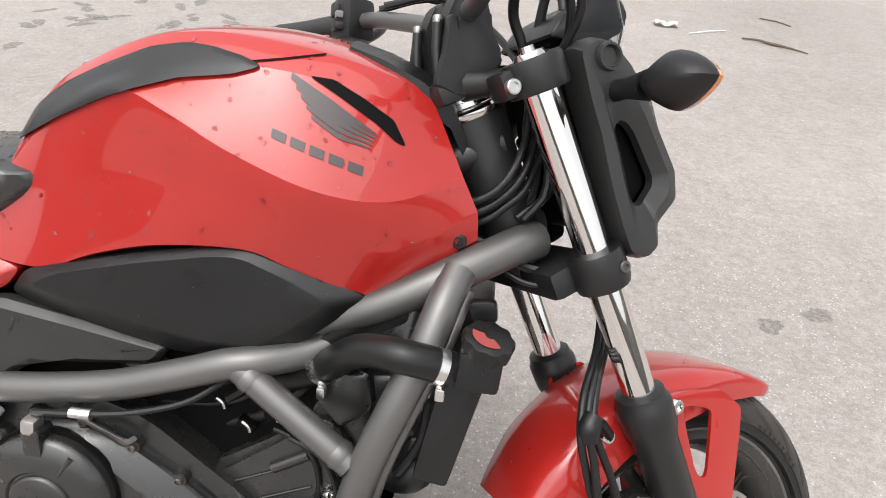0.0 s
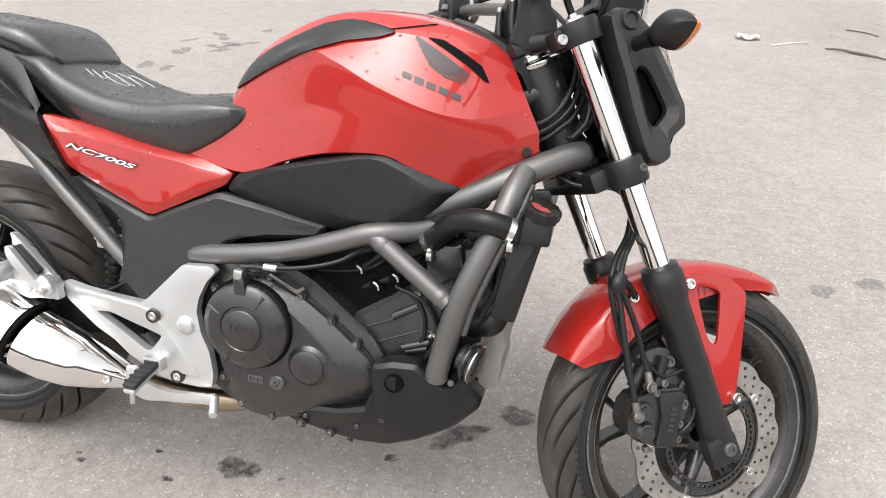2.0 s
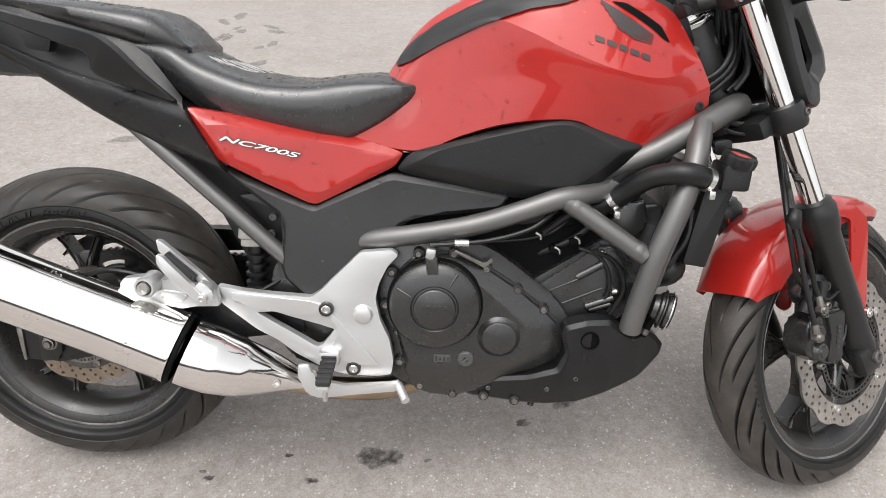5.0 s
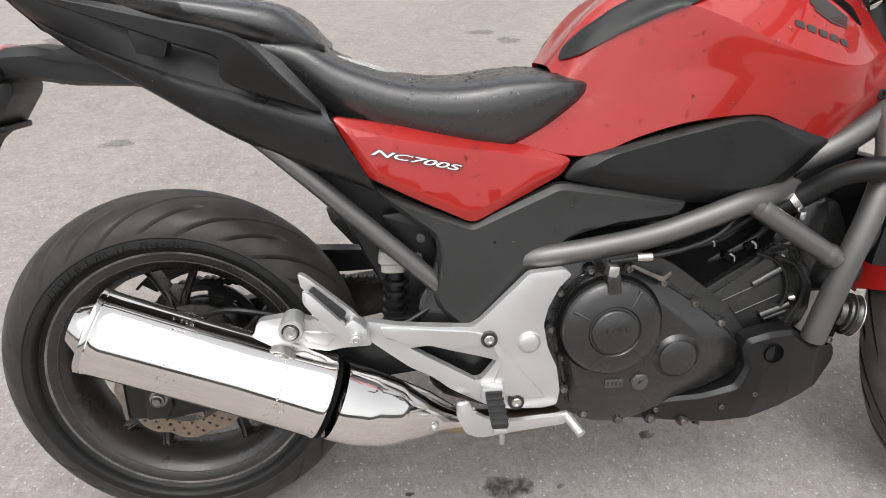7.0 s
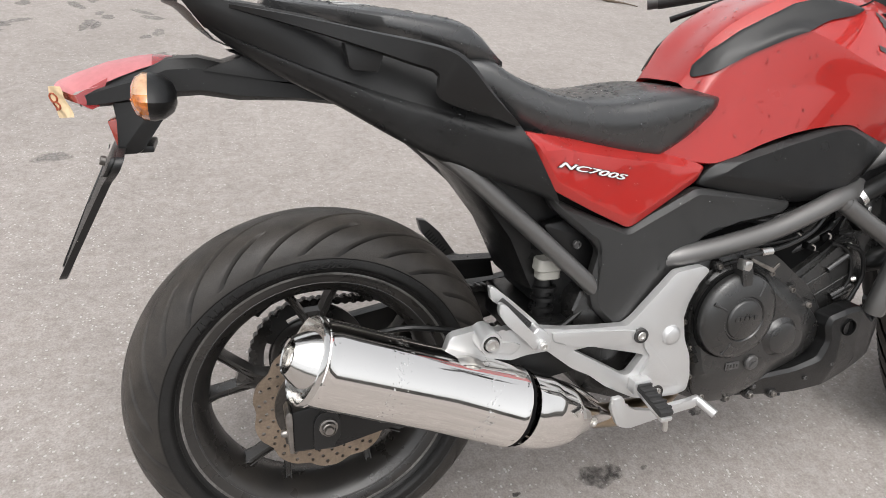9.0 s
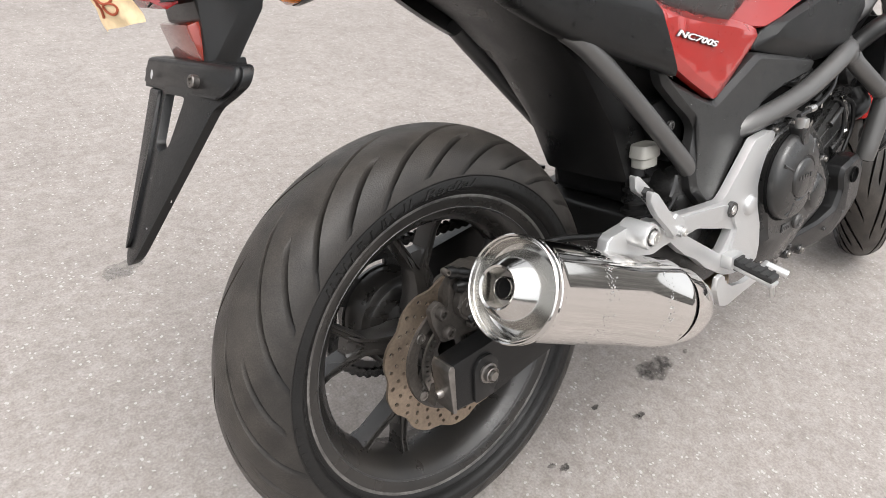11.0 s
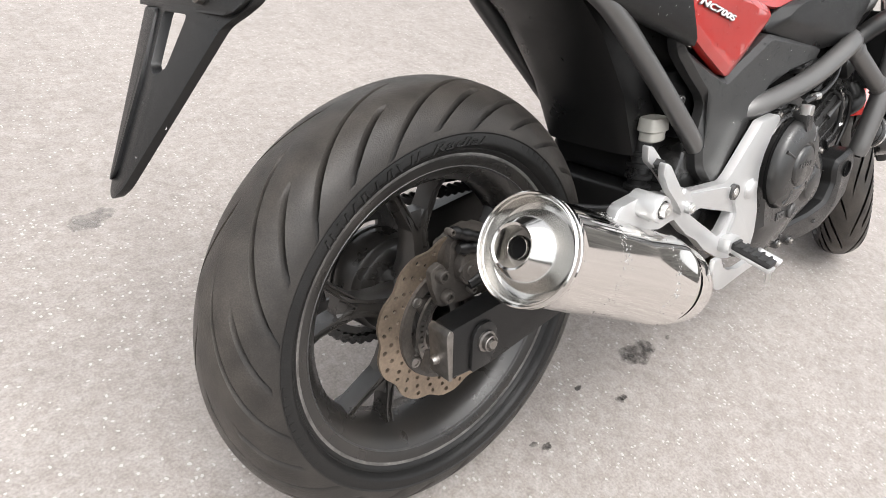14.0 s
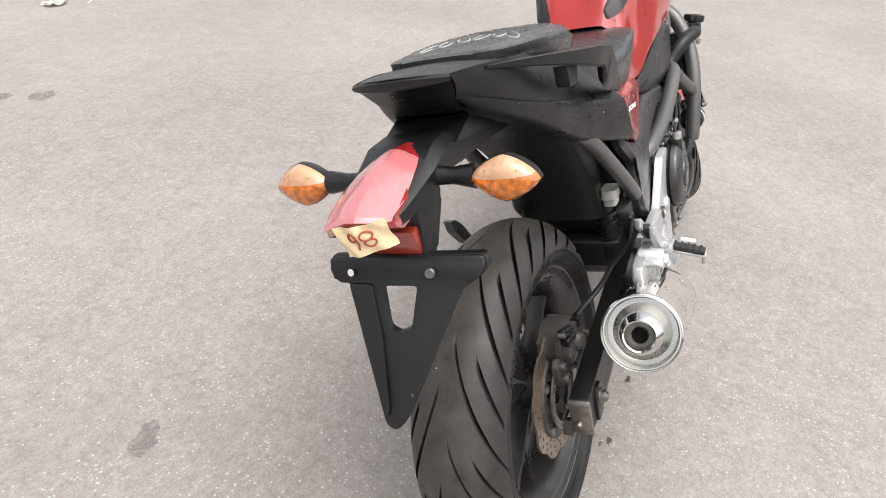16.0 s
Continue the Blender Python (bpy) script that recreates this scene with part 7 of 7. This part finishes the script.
cowl = part("headlight_cowl", bm, BLACK, bike, "black headlight cowl with smoked screen", m=NUDGED)


def cowl_side(sg):
    bm = bmesh.new()
    o = [(1.186, 0.980), (1.204, 0.994), (1.228, 0.996), (1.262, 0.975), (1.290, 0.940), (1.348, 0.862), (1.352, 0.828), (1.318, 0.798), (1.322, 0.770), (1.304, 0.757), (1.276, 0.762), (1.262, 0.790), (1.240, 0.840), (1.220, 0.896), (1.204, 0.930)]
    h = [(1.247, 0.896), (1.250, 0.903), (1.256, 0.908), (1.266, 0.907), (1.278, 0.898), (1.312, 0.852), (1.312, 0.842), (1.300, 0.828), (1.296, 0.823), (1.290, 0.820), (1.284, 0.821), (1.276, 0.828), (1.270, 0.845), (1.262, 0.865), (1.254, 0.884)]
    o, h = rounded(o, 0.006, 3), rounded(h, 0.004, 3)
    o = [np.array(p) for p in o]
    h = [np.array(p) for p in h]

    def side_y(p, base):
        return sg * (base - 0.22 * max(0.0, p[0] - 1.25 + 0.30 * (p[1] - 0.88)))

    rows = []
    for f, base in ((0.0, 0.108), (0.04, 0.118), (0.5, 0.130), (0.94, 0.126), (1.0, 0.112), (1.0, 0.085)):
        rows.append([Vector((p[0], side_y(p, base), p[1])) for p in [a * (1 - f) + b * f for a, b in zip(h, o)]])
    grid(bm, rows, wrap_v=True)
    part("cowl_side", bm, GREY, cowl, "dark grey headlight side panel", m=COWL)
    bm = bmesh.new()
    c = [h[0] * 0 + p for p in h]
    vs = [bm.verts.new((p[0], side_y(p, 0.102), p[1])) for p in c]
    bm.faces.new(vs)
    part("cowl_recess", bm, DEEP, cowl, m=COWL)


for sg in (-1, 1):
    cowl_side(sg)
bm = bmesh.new()
rows = []
for x, z, w in ((1.255, 1.005, 0.085), (1.320, 0.955, 0.080), (1.372, 0.860, 0.068), (1.360, 0.800, 0.055), (1.320, 0.765, 0.050)):
    rows.append([Vector((x + 0.02 * (1 - y * y), w * y, z)) for y in np.linspace(-1, 1, 9)])
grid(bm, rows)
part("headlight_lens", bm, CLEAR, cowl, "clear headlight lens", m=COWL)
bm = bmesh.new()
prism(bm, rounded([(1.215, 0.985), (1.255, 0.990), (1.325, 0.930), (1.350, 0.850), (1.315, 0.785), (1.285, 0.785), (1.240, 0.880)], 0.012), -0.075, 0.075, 0.01)
part("headlight_housing", bm, DEEP, cowl, m=COWL)
bm = bmesh.new()
rows = []
for x, z, w in ((1.262, 0.975, 0.085), (1.268, 1.020, 0.086), (1.258, 1.070, 0.076), (1.240, 1.110, 0.056)):
    rows.append([Vector((x + 0.045 * (1 - y * y), w * y, z)) for y in np.linspace(-1, 1, 11)])
grid(bm, rows)
geom = bmesh.ops.extrude_face_region(bm, geom=bm.faces[:])
bmesh.ops.translate(bm, vec=(0.003, 0, 0), verts=[g for g in geom["geom"] if isinstance(g, bmesh.types.BMVert)])
screen_ob = part("wind_screen", bm, SMOKE, cowl, "small smoked wind screen", m=COWL)
screen_ob.visible_shadow = False
bm = bmesh.new()
lathe(bm, [(0.0, -0.129), (0.010, -0.129), (0.012, -0.134), (0.0145, -0.134), (0.016, -0.128)], (1.222, 0, 0.973), n=20)
part("cowl_hole", bm, GREY, cowl, m=COWL)
turn_signal((1.262, -0.110, 0.945), (0.05, -1, 0.0), 0.088, NUDGED, "amber front turn signal on a black stalk", (1, 0, 0.0), 0.058)
turn_signal((1.262, 0.110, 0.945), (0.05, 1, 0.0), 0.088, NUDGED, "amber front turn signal on a black stalk", (1, 0, 0.0), 0.058)

# front fender
bm = bmesh.new()
rows = []
n = 40
for i in range(n):
    a = np.interp(i, (0, n - 1), (radians(-64), radians(36)))
    f = i / (n - 1)
    w = np.interp(f, (0, 0.15, 0.6, 0.9, 1.0), (0.062, 0.074, 0.075, 0.050, 0.012))
    drop = np.interp(f, (0, 0.10, 0.5, 0.8, 1.0), (0.028, 0.070, 0.064, 0.034, 0.003))
    ro = np.interp(f, (0, 0.14, 0.35, 0.7, 1.0), (0.306, 0.313, 0.315, 0.310, 0.311))
    row = []
    for y, dr in ((-1.0, 1.0), (-1.0, 0.55), (-0.97, 0.25), (-0.85, 0.08), (-0.5, 0.015), (0, 0.0), (0.5, 0.015), (0.85, 0.08), (0.97, 0.25), (1.0, 0.55), (1.0, 1.0)):
        r = ro - drop * dr
        row.append(FRONT + Vector((r * math.sin(a), w * y, r * math.cos(a))))
    rows.append(row)
grid(bm, rows)
geom = bmesh.ops.extrude_face_region(bm, geom=bm.faces[:])
for v in [g for g in geom["geom"] if isinstance(g, bmesh.types.BMVert)]:
    d = v.co - FRONT
    d.y = 0
    v.co -= d.normalized() * 0.003
fender = part("front_fender", bm, RED, bike, "glossy red front fender", m=STEERED, angle=45)
for sg in (-1, 1):
    bm = bmesh.new()
    o = [(1.400, 0.585), (1.448, 0.590), (1.505, 0.588), (1.544, 0.562), (1.546, 0.530), (1.544, 0.430), (1.540, 0.366), (1.518, 0.358), (1.496, 0.366), (1.486, 0.402), (1.446, 0.456), (1.400, 0.549)]
    h = [(1.440, 0.568), (1.452, 0.570), (1.476, 0.566), (1.490, 0.560), (1.491, 0.540), (1.492, 0.500), (1.492, 0.480), (1.490, 0.470), (1.484, 0.469), (1.476, 0.474), (1.468, 0.486), (1.448, 0.540)]
    o, h = rounded(o, 0.008), rounded(h, 0.008)
    rows = []
    for f, y in ((0.0, 0.078), (0.0, 0.083), (0.5, 0.0845), (0.97, 0.083), (1.0, 0.078)):
        rows.append([Vector((p[0] * (1 - f) + q[0] * f, sg * y, p[1] * (1 - f) + q[1] * f)) for p, q in zip(h, o)])
    grid(bm, rows, wrap_v=True)
    part("fender_stay", bm, RED, fender, "red fender stay with open window", m=NUDGED)
    bm = bmesh.new()
    prism(bm, rounded([(1.335, 0.560), (1.345, 0.580), (1.395, 0.592), (1.420, 0.548), (1.370, 0.535)], 0.010), sg * 0.0755 - 0.0015, sg * 0.0755 + 0.0015, 0.001)
    part("fender_side", bm, RED, fender, m=NUDGED)
for p in ((1.422, -0.088, 0.573), (1.537, -0.088, 0.376)):
    bolt("fender_bolt", p, fender, POLISHED, 0.010, 0.006, NUDGED)
bolt("fender_bolt", (1.313, -0.092, 0.547), fender, POLISHED, 0.009, 0.008, NUDGED)

# front caliper
bm = bmesh.new()
prism(bm, rounded([(1.302, 0.349), (1.310, 0.385), (1.328, 0.391), (1.353, 0.402), (1.400, 0.406), (1.402, 0.388), (1.396, 0.306), (1.372, 0.300), (1.308, 0.325)], 0.012), -0.122, -0.074, 0.010, 3)
caliper = part("front_caliper", bm, ENGINE, bike, "black sliding front brake caliper", m=NUDGED)
bm = bmesh.new()
prism(bm, rounded([(1.352, 0.396), (1.398, 0.401), (1.400, 0.387), (1.393, 0.309), (1.354, 0.308), (1.362, 0.355)], 0.007), -0.129, -0.116, 0.003)
part("caliper_face", bm, SATIN, caliper, m=NUDGED)
for k in range(5):
    bm = bmesh.new()
    box(bm, (1.3785 + 0.0012 * k, -0.1295, 0.335 + 0.009 * k), (0.010, 0.0012, 0.0055), 0.0003)
    part("caliper_mark", bm, ENGINE, caliper, "small raised grey mark", m=NUDGED)
for x, z, r in ((1.328, 0.366, 0.017), (1.336, 0.331, 0.018)):
    bm = bmesh.new()
    lathe(bm, [(0.0, -0.134), (r * 0.55, -0.134), (r * 0.62, -0.131), (r * 0.80, -0.130), (r, -0.124), (r * 1.08, -0.112)], (x, 0, z), n=24)
    part("piston_housing", bm, ENGINE, caliper, m=NUDGED)
bm = bmesh.new()
prism(bm, rounded([(1.314, 0.431), (1.324, 0.450), (1.360, 0.466), (1.418, 0.460), (1.432, 0.431), (1.444, 0.379), (1.440, 0.322), (1.423, 0.306), (1.405, 0.330), (1.408, 0.385), (1.395, 0.410), (1.340, 0.408)], 0.008), -0.098, -0.072, 0.005)
part("caliper_bracket", bm, ENGINE, caliper, m=NUDGED)
for a, b, r in (((1.318, -0.104, 0.400), (1.340, -0.108, 0.446), 0.011), ((1.362, -0.106, 0.404), (1.372, -0.106, 0.452), 0.010), ((1.405, -0.100, 0.384), (1.428, -0.098, 0.424), 0.009), ((1.404, -0.104, 0.318), (1.436, -0.098, 0.330), 0.009)):
    bm = bmesh.new()
    tube(bm, [a, [(p + q) / 2 for p, q in zip(a, b)], b], [r, r * 0.82, r], 14)
    part("slide_pin_boot", bm, RUBBER, caliper, "black rubber slide pin boot", m=NUDGED)
for p, r in (((1.385, -0.100, 0.443), 0.0095), ((1.368, -0.114, 0.410), 0.007), ((1.418, -0.100, 0.371), 0.0095), ((1.407, -0.108, 0.340), 0.0075), ((1.404, -0.112, 0.316), 0.0065), ((1.342, -0.120, 0.303), 0.0065), ((1.349, -0.122, 0.396), 0.006)):
    bolt("caliper_bolt", p, caliper, SOOT, r, 0.007, NUDGED)
hoses = (
    [(1.345, -0.030, 0.760), (1.335, -0.045, 0.700), (1.318, -0.065, 0.652), (1.278, -0.104, 0.612), (1.262, -0.122, 0.572), (1.270, -0.126, 0.540), (1.279, -0.128, 0.495), (1.292, -0.130, 0.440), (1.306, -0.134, 0.385), (1.313, -0.134, 0.361)],
    [(1.355, -0.030, 0.765), (1.343, -0.045, 0.700), (1.328, -0.062, 0.655), (1.288, -0.100, 0.615), (1.270, -0.122, 0.574), (1.279, -0.125, 0.548), (1.302, -0.125, 0.503), (1.324, -0.122, 0.450), (1.331, -0.124, 0.432), (1.337, -0.126, 0.407)],
    [(1.335, -0.030, 0.765), (1.325, -0.048, 0.700), (1.308, -0.068, 0.648), (1.268, -0.104, 0.606), (1.255, -0.120, 0.565), (1.268, -0.118, 0.520), (1.290, -0.112, 0.470), (1.325, -0.106, 0.440)],
)
for h in hoses:
    bm = bmesh.new()
    tube(bm, h, 0.0048, 10, 44)
    part("brake_hose", bm, HOSE, caliper, "black rubber brake hose", m=NUDGED)
for a, b in ((hoses[0][-2], hoses[0][-1]), (hoses[1][-2], hoses[1][-1])):
    bm = bmesh.new()
    tube(bm, [a, b], [0.0062, 0.0070], 10)
    lathe(bm, [(0.0, b[1] - 0.010), (0.006, b[1] - 0.010), (0.0075, b[1] - 0.006), (0.0095, b[1] - 0.005), (0.0095, b[1] + 0.006)], (b[0], 0, b[2]), n=14)
    part("hose_fitting", bm, SOOT, caliper, "dull metal hose fitting", m=NUDGED)
bm = bmesh.new()
tube(bm, [(1.271, -0.122, 0.586), (1.264, -0.123, 0.572), (1.266, -0.124, 0.556)], [0.011, 0.0145, 0.011], 12)
tube(bm, [(1.268, -0.118, 0.574), (1.290, -0.108, 0.570), (1.313, -0.098, 0.549)], 0.0065, 8)
part("hose_clip", bm, HOSE, caliper, m=NUDGED)
bm = bmesh.new()
tube(bm, [(1.342, -0.112, 0.436), (1.368, -0.116, 0.421), (1.405, -0.114, 0.432), (1.429, -0.110, 0.421), (1.440, -0.106, 0.381), (1.435, -0.106, 0.344), (1.416, -0.106, 0.322)], 0.003, 8, 30)
part("sensor_wire", bm, HOSE, caliper, m=NUDGED)

# side stand on the far side, down to the ground
bm = bmesh.new()
tube(bm, [(0.60, 0.13, 0.28), (0.55, 0.22, 0.15), (0.53, 0.26, 0.092)], 0.012, 10)
tube(bm, [(0.515, 0.25, 0.093), (0.555, 0.275, 0.098)], 0.020, 10)
part("side_stand", bm, BLACK, bike, "black side stand")


# ---- marks and litter on the asphalt ----
def stain_material(name, base, rough):
    m = bpy.data.materials.new(name)
    m.use_nodes = True
    n, l = m.node_tree.nodes, m.node_tree.links
    p = n["Principled BSDF"]
    p.inputs["Base Color"].default_value = (*base, 1)
    p.inputs["Roughness"].default_value = rough
    co = n.new("ShaderNodeTexCoord")
    t = n.new("ShaderNodeTexNoise")
    t.inputs["Scale"].default_value, t.inputs["Detail"].default_value = 45.0, 8.0
    l.new(co.outputs["Object"], t.inputs["Vector"])
    r = n.new("ShaderNodeMapRange")
    r.inputs["From Min"].default_value, r.inputs["From Max"].default_value = 0.30, 0.62
    r.inputs["To Min"].default_value, r.inputs["To Max"].default_value = 0.95, 0.25
    l.new(t.outputs["Fac"], r.inputs["Value"])
    att = n.new("ShaderNodeAttribute")
    att.attribute_name = "cover"
    mul = n.new("ShaderNodeMath")
    mul.operation = "MULTIPLY"
    l.new(att.outputs["Fac"], mul.inputs[0])
    l.new(r.outputs["Result"], mul.inputs[1])
    l.new(mul.outputs[0], p.inputs["Alpha"])
    return m


OIL = stain_material("damp_oil_stain", (0.055, 0.050, 0.046), 0.55)
FAINT = stain_material("faint_damp_mark", (0.205, 0.190, 0.178), 0.7)
stain_rng = random.Random(7)


def stain(x, y, rx, ry, mat, label, turn=0.0, lift=0.0015):
    """A flat ragged patch whose cover thins towards its rim."""
    bm = bmesh.new()
    layer = bm.verts.layers.float.new("cover")
    n = 40
    ph = [stain_rng.uniform(0, 6.28) for _ in range(4)]
    rows = []
    for f, cover in ((0.35, 1.0), (0.7, 0.95), (0.9, 0.6), (1.0, 0.0)):
        row = []
        for k in range(n):
            a = 2 * math.pi * k / n
            w = 1 + 0.16 * math.sin(2 * a + ph[0]) + 0.10 * math.sin(3 * a + ph[1]) + 0.08 * math.sin(5 * a + ph[2]) + 0.05 * math.sin(9 * a + ph[3])
            px, py = rx * w * f * math.cos(a), ry * w * f * math.sin(a)
            v = bm.verts.new((x + px * math.cos(turn) - py * math.sin(turn), y + px * math.sin(turn) + py * math.cos(turn), lift))
            v[layer] = cover
            row.append(v)
        rows.append(row)
    c = bm.verts.new((x, y, lift))
    c[layer] = 1.0
    for k in range(n):
        bm.faces.new((c, rows[0][k], rows[0][(k + 1) % n]))
        for i in range(3):
            bm.faces.new((rows[i][k], rows[i + 1][k], rows[i + 1][(k + 1) % n], rows[i][(k + 1) % n]))
    ob = link("oil_stain" if mat is OIL else "damp_mark", bm, mat)
    return tagged(ob, label, "stain", "marks on the asphalt")


for x, y, rx, ry, t in ((0.578, -0.008, 0.048, 0.032, 0.1), (1.159, 0.292, 0.042, 0.036, 0.6), (1.035, 0.200, 0.075, 0.030, 0.5), (0.207, -0.056, 0.008, 0.006, 0), (0.435, -0.071, 0.010, 0.008, 0), (0.684, -0.012, 0.010, 0.005, 0), (0.381, -0.008, 0.009, 0.006, 0), (0.447, -0.071, 0.009, 0.007, 0), (0.224, -0.071, 0.012, 0.007, 0.3), (0.90, 0.10, 0.020, 0.010, 0.2)):
    stain(x, y, rx, ry, OIL, "dark oil stain soaked into grey asphalt", t)
for x, y, rx, ry, t in ((-0.234, 0.846, 0.050, 0.030, 0.6), (-0.657, 1.576, 0.055, 0.040, 0.2), (1.033, 2.714, 0.075, 0.045, 0.1), (0.907, 2.852, 0.075, 0.045, 0.2), (2.150, 1.100, 0.045, 0.035, 0.0), (1.995, 1.025, 0.045, 0.030, 0.4)):
    stain(x, y, rx, ry, FAINT, "faint damp mark on grey asphalt", t)
marks_rng = random.Random(3)
for k in range(26):
    stain(-1.05 + marks_rng.gauss(0, 0.34), 3.05 + marks_rng.gauss(0, 0.26), marks_rng.uniform(0.035, 0.085), marks_rng.uniform(0.02, 0.045), FAINT, "faint damp mark on grey asphalt", marks_rng.uniform(0, 3), 0.0012 + 0.00005 * k)

PAPER = material("paper_scrap", (0.72, 0.70, 0.67), 0.8, vary=0.08, vary_scale=40)
TWIG = material("dry_twig", (0.10, 0.075, 0.055), 0.8, vary=0.2, vary_scale=60)
bm = bmesh.new()
rows = []
for i in range(6):
    rows.append([Vector((2.085 + 0.030 * i + 0.01 * math.sin(3 * j), 3.93 + 0.022 * j + 0.008 * math.sin(2 * i), 0.006 + 0.012 * (1 + math.sin(1.9 * i + 1.3 * j)))) for j in range(5)])
grid(bm, rows)
bmesh.ops.solidify(bm, geom=bm.faces[:], thickness=0.0015)
tagged(link("paper_scrap", bm, PAPER), "crumpled white scrap of paper lying on the asphalt", "litter")
bm = bmesh.new()
tube(bm, [(2.285, 3.834, 0.006), (2.41, 3.905, 0.010), (2.544, 3.981, 0.006)], [0.004, 0.004, 0.003], 8)
tagged(link("straw", bm, PAPER), "pale thin straw lying on the asphalt", "litter")
for pts, r in (([(2.609, 3.838, 0.007), (2.70, 3.80, 0.016), (2.743, 3.784, 0.010), (2.85, 3.702, 0.014), (2.95, 3.65, 0.006)], [0.005, 0.007, 0.009, 0.006, 0.003]), ([(2.86, 4.37, 0.006), (2.95, 4.30, 0.012), (3.03, 4.24, 0.005)], [0.004, 0.005, 0.003])):
    bm = bmesh.new()
    tube(bm, pts, r, 8)
    tagged(link("twig", bm, TWIG), "dry brown twig lying on the asphalt", "twig", "twigs on the asphalt")


# ---- raindrops standing on the bodywork ----
WATER = bpy.data.materials.new("water")
WATER.use_nodes = True
wp = WATER.node_tree.nodes["Principled BSDF"]
wp.inputs["Base Color"].default_value = (0.92, 0.95, 0.96, 1)
wp.inputs["Roughness"].default_value = 0.02
wp.inputs["IOR"].default_value = 1.33
wp.inputs["Transmission Weight"].default_value = 1.0


def raindrops(ob, count, seed, least=0.0008, most=0.0028, up_least=-0.1):
    """Small flattened beads scattered over the upper sides of a mesh."""
    rng = np.random.default_rng(seed)
    me = ob.data
    n = len(me.polygons)
    area, normal, centre = np.empty(n), np.empty(n * 3), np.empty(n * 3)
    me.polygons.foreach_get("area", area)
    me.polygons.foreach_get("normal", normal)
    me.polygons.foreach_get("center", centre)
    normal, centre = normal.reshape(-1, 3), centre.reshape(-1, 3)
    rot = np.array(bike.matrix_world.to_3x3())
    up = (normal @ rot.T)[:, 2]
    w = area * np.clip((up - up_least) / 0.5, 0, 1) * (normal[:, 1] < 0.75)
    pick = rng.choice(n, count, p=w / w.sum())
    verts, faces = [], []
    for k in pick:
        r = least + (most - least) * rng.random() ** 2.5
        nn = Vector(normal[k]).normalized()
        a = nn.orthogonal().normalized()
        b = nn.cross(a)
        c = Vector(centre[k]) + (a * rng.uniform(-1, 1) + b * rng.uniform(-1, 1)) * math.sqrt(area[k]) * 0.5
        st = rng.uniform(0.8, 1.25)
        base = len(verts)
        for rad, h in ((1.0, -0.05), (0.85, 0.28), (0.45, 0.48)):
            for j in range(7):
                t = 2 * math.pi * j / 7
                verts.append(c + (a * math.cos(t) * st + b * math.sin(t) / st) * r * rad + nn * r * h)
        verts.append(c + nn * r * 0.54)
        for lev in range(2):
            for j in range(7):
                p, q = base + 7 * lev + j, base + 7 * lev + (j + 1) % 7
                faces.append((p, q, q + 7, p + 7))
        for j in range(7):
            faces.append((base + 14 + j, base + 14 + (j + 1) % 7, base + 21))
    mesh = bpy.data.meshes.new("raindrops")
    mesh.from_pydata([tuple(v) for v in verts], [], faces)
    mesh.polygons.foreach_set("use_smooth", [True] * len(mesh.polygons))
    mesh.materials.append(WATER)
    drops = new("raindrops", mesh)
    drops.parent = ob
    return tagged(drops, "clear raindrops", kind="stuff")


raindrops(tank, 520, 1, 0.0009, 0.0034, -0.2)
raindrops(seat, 520, 2, 0.0009, 0.0030)
raindrops(pillion, 300, 3, 0.0009, 0.0028)
raindrops(tail, 380, 4, 0.0009, 0.0028, -0.5)
raindrops(red_side, 110, 5, 0.0009, 0.0030, -0.4)
raindrops(lower, 220, 6, 0.0009, 0.0026, -0.4)
raindrops(cover, 110, 7, 0.0007, 0.0016, -0.4)
raindrops(muffler, 220, 8, 0.0008, 0.0022, -0.6)
raindrops(fender, 60, 9)
raindrops(light_arm, 120, 10, 0.0008, 0.0022, -0.5)
raindrops(holder, 60, 11, 0.0008, 0.0020, -0.9)
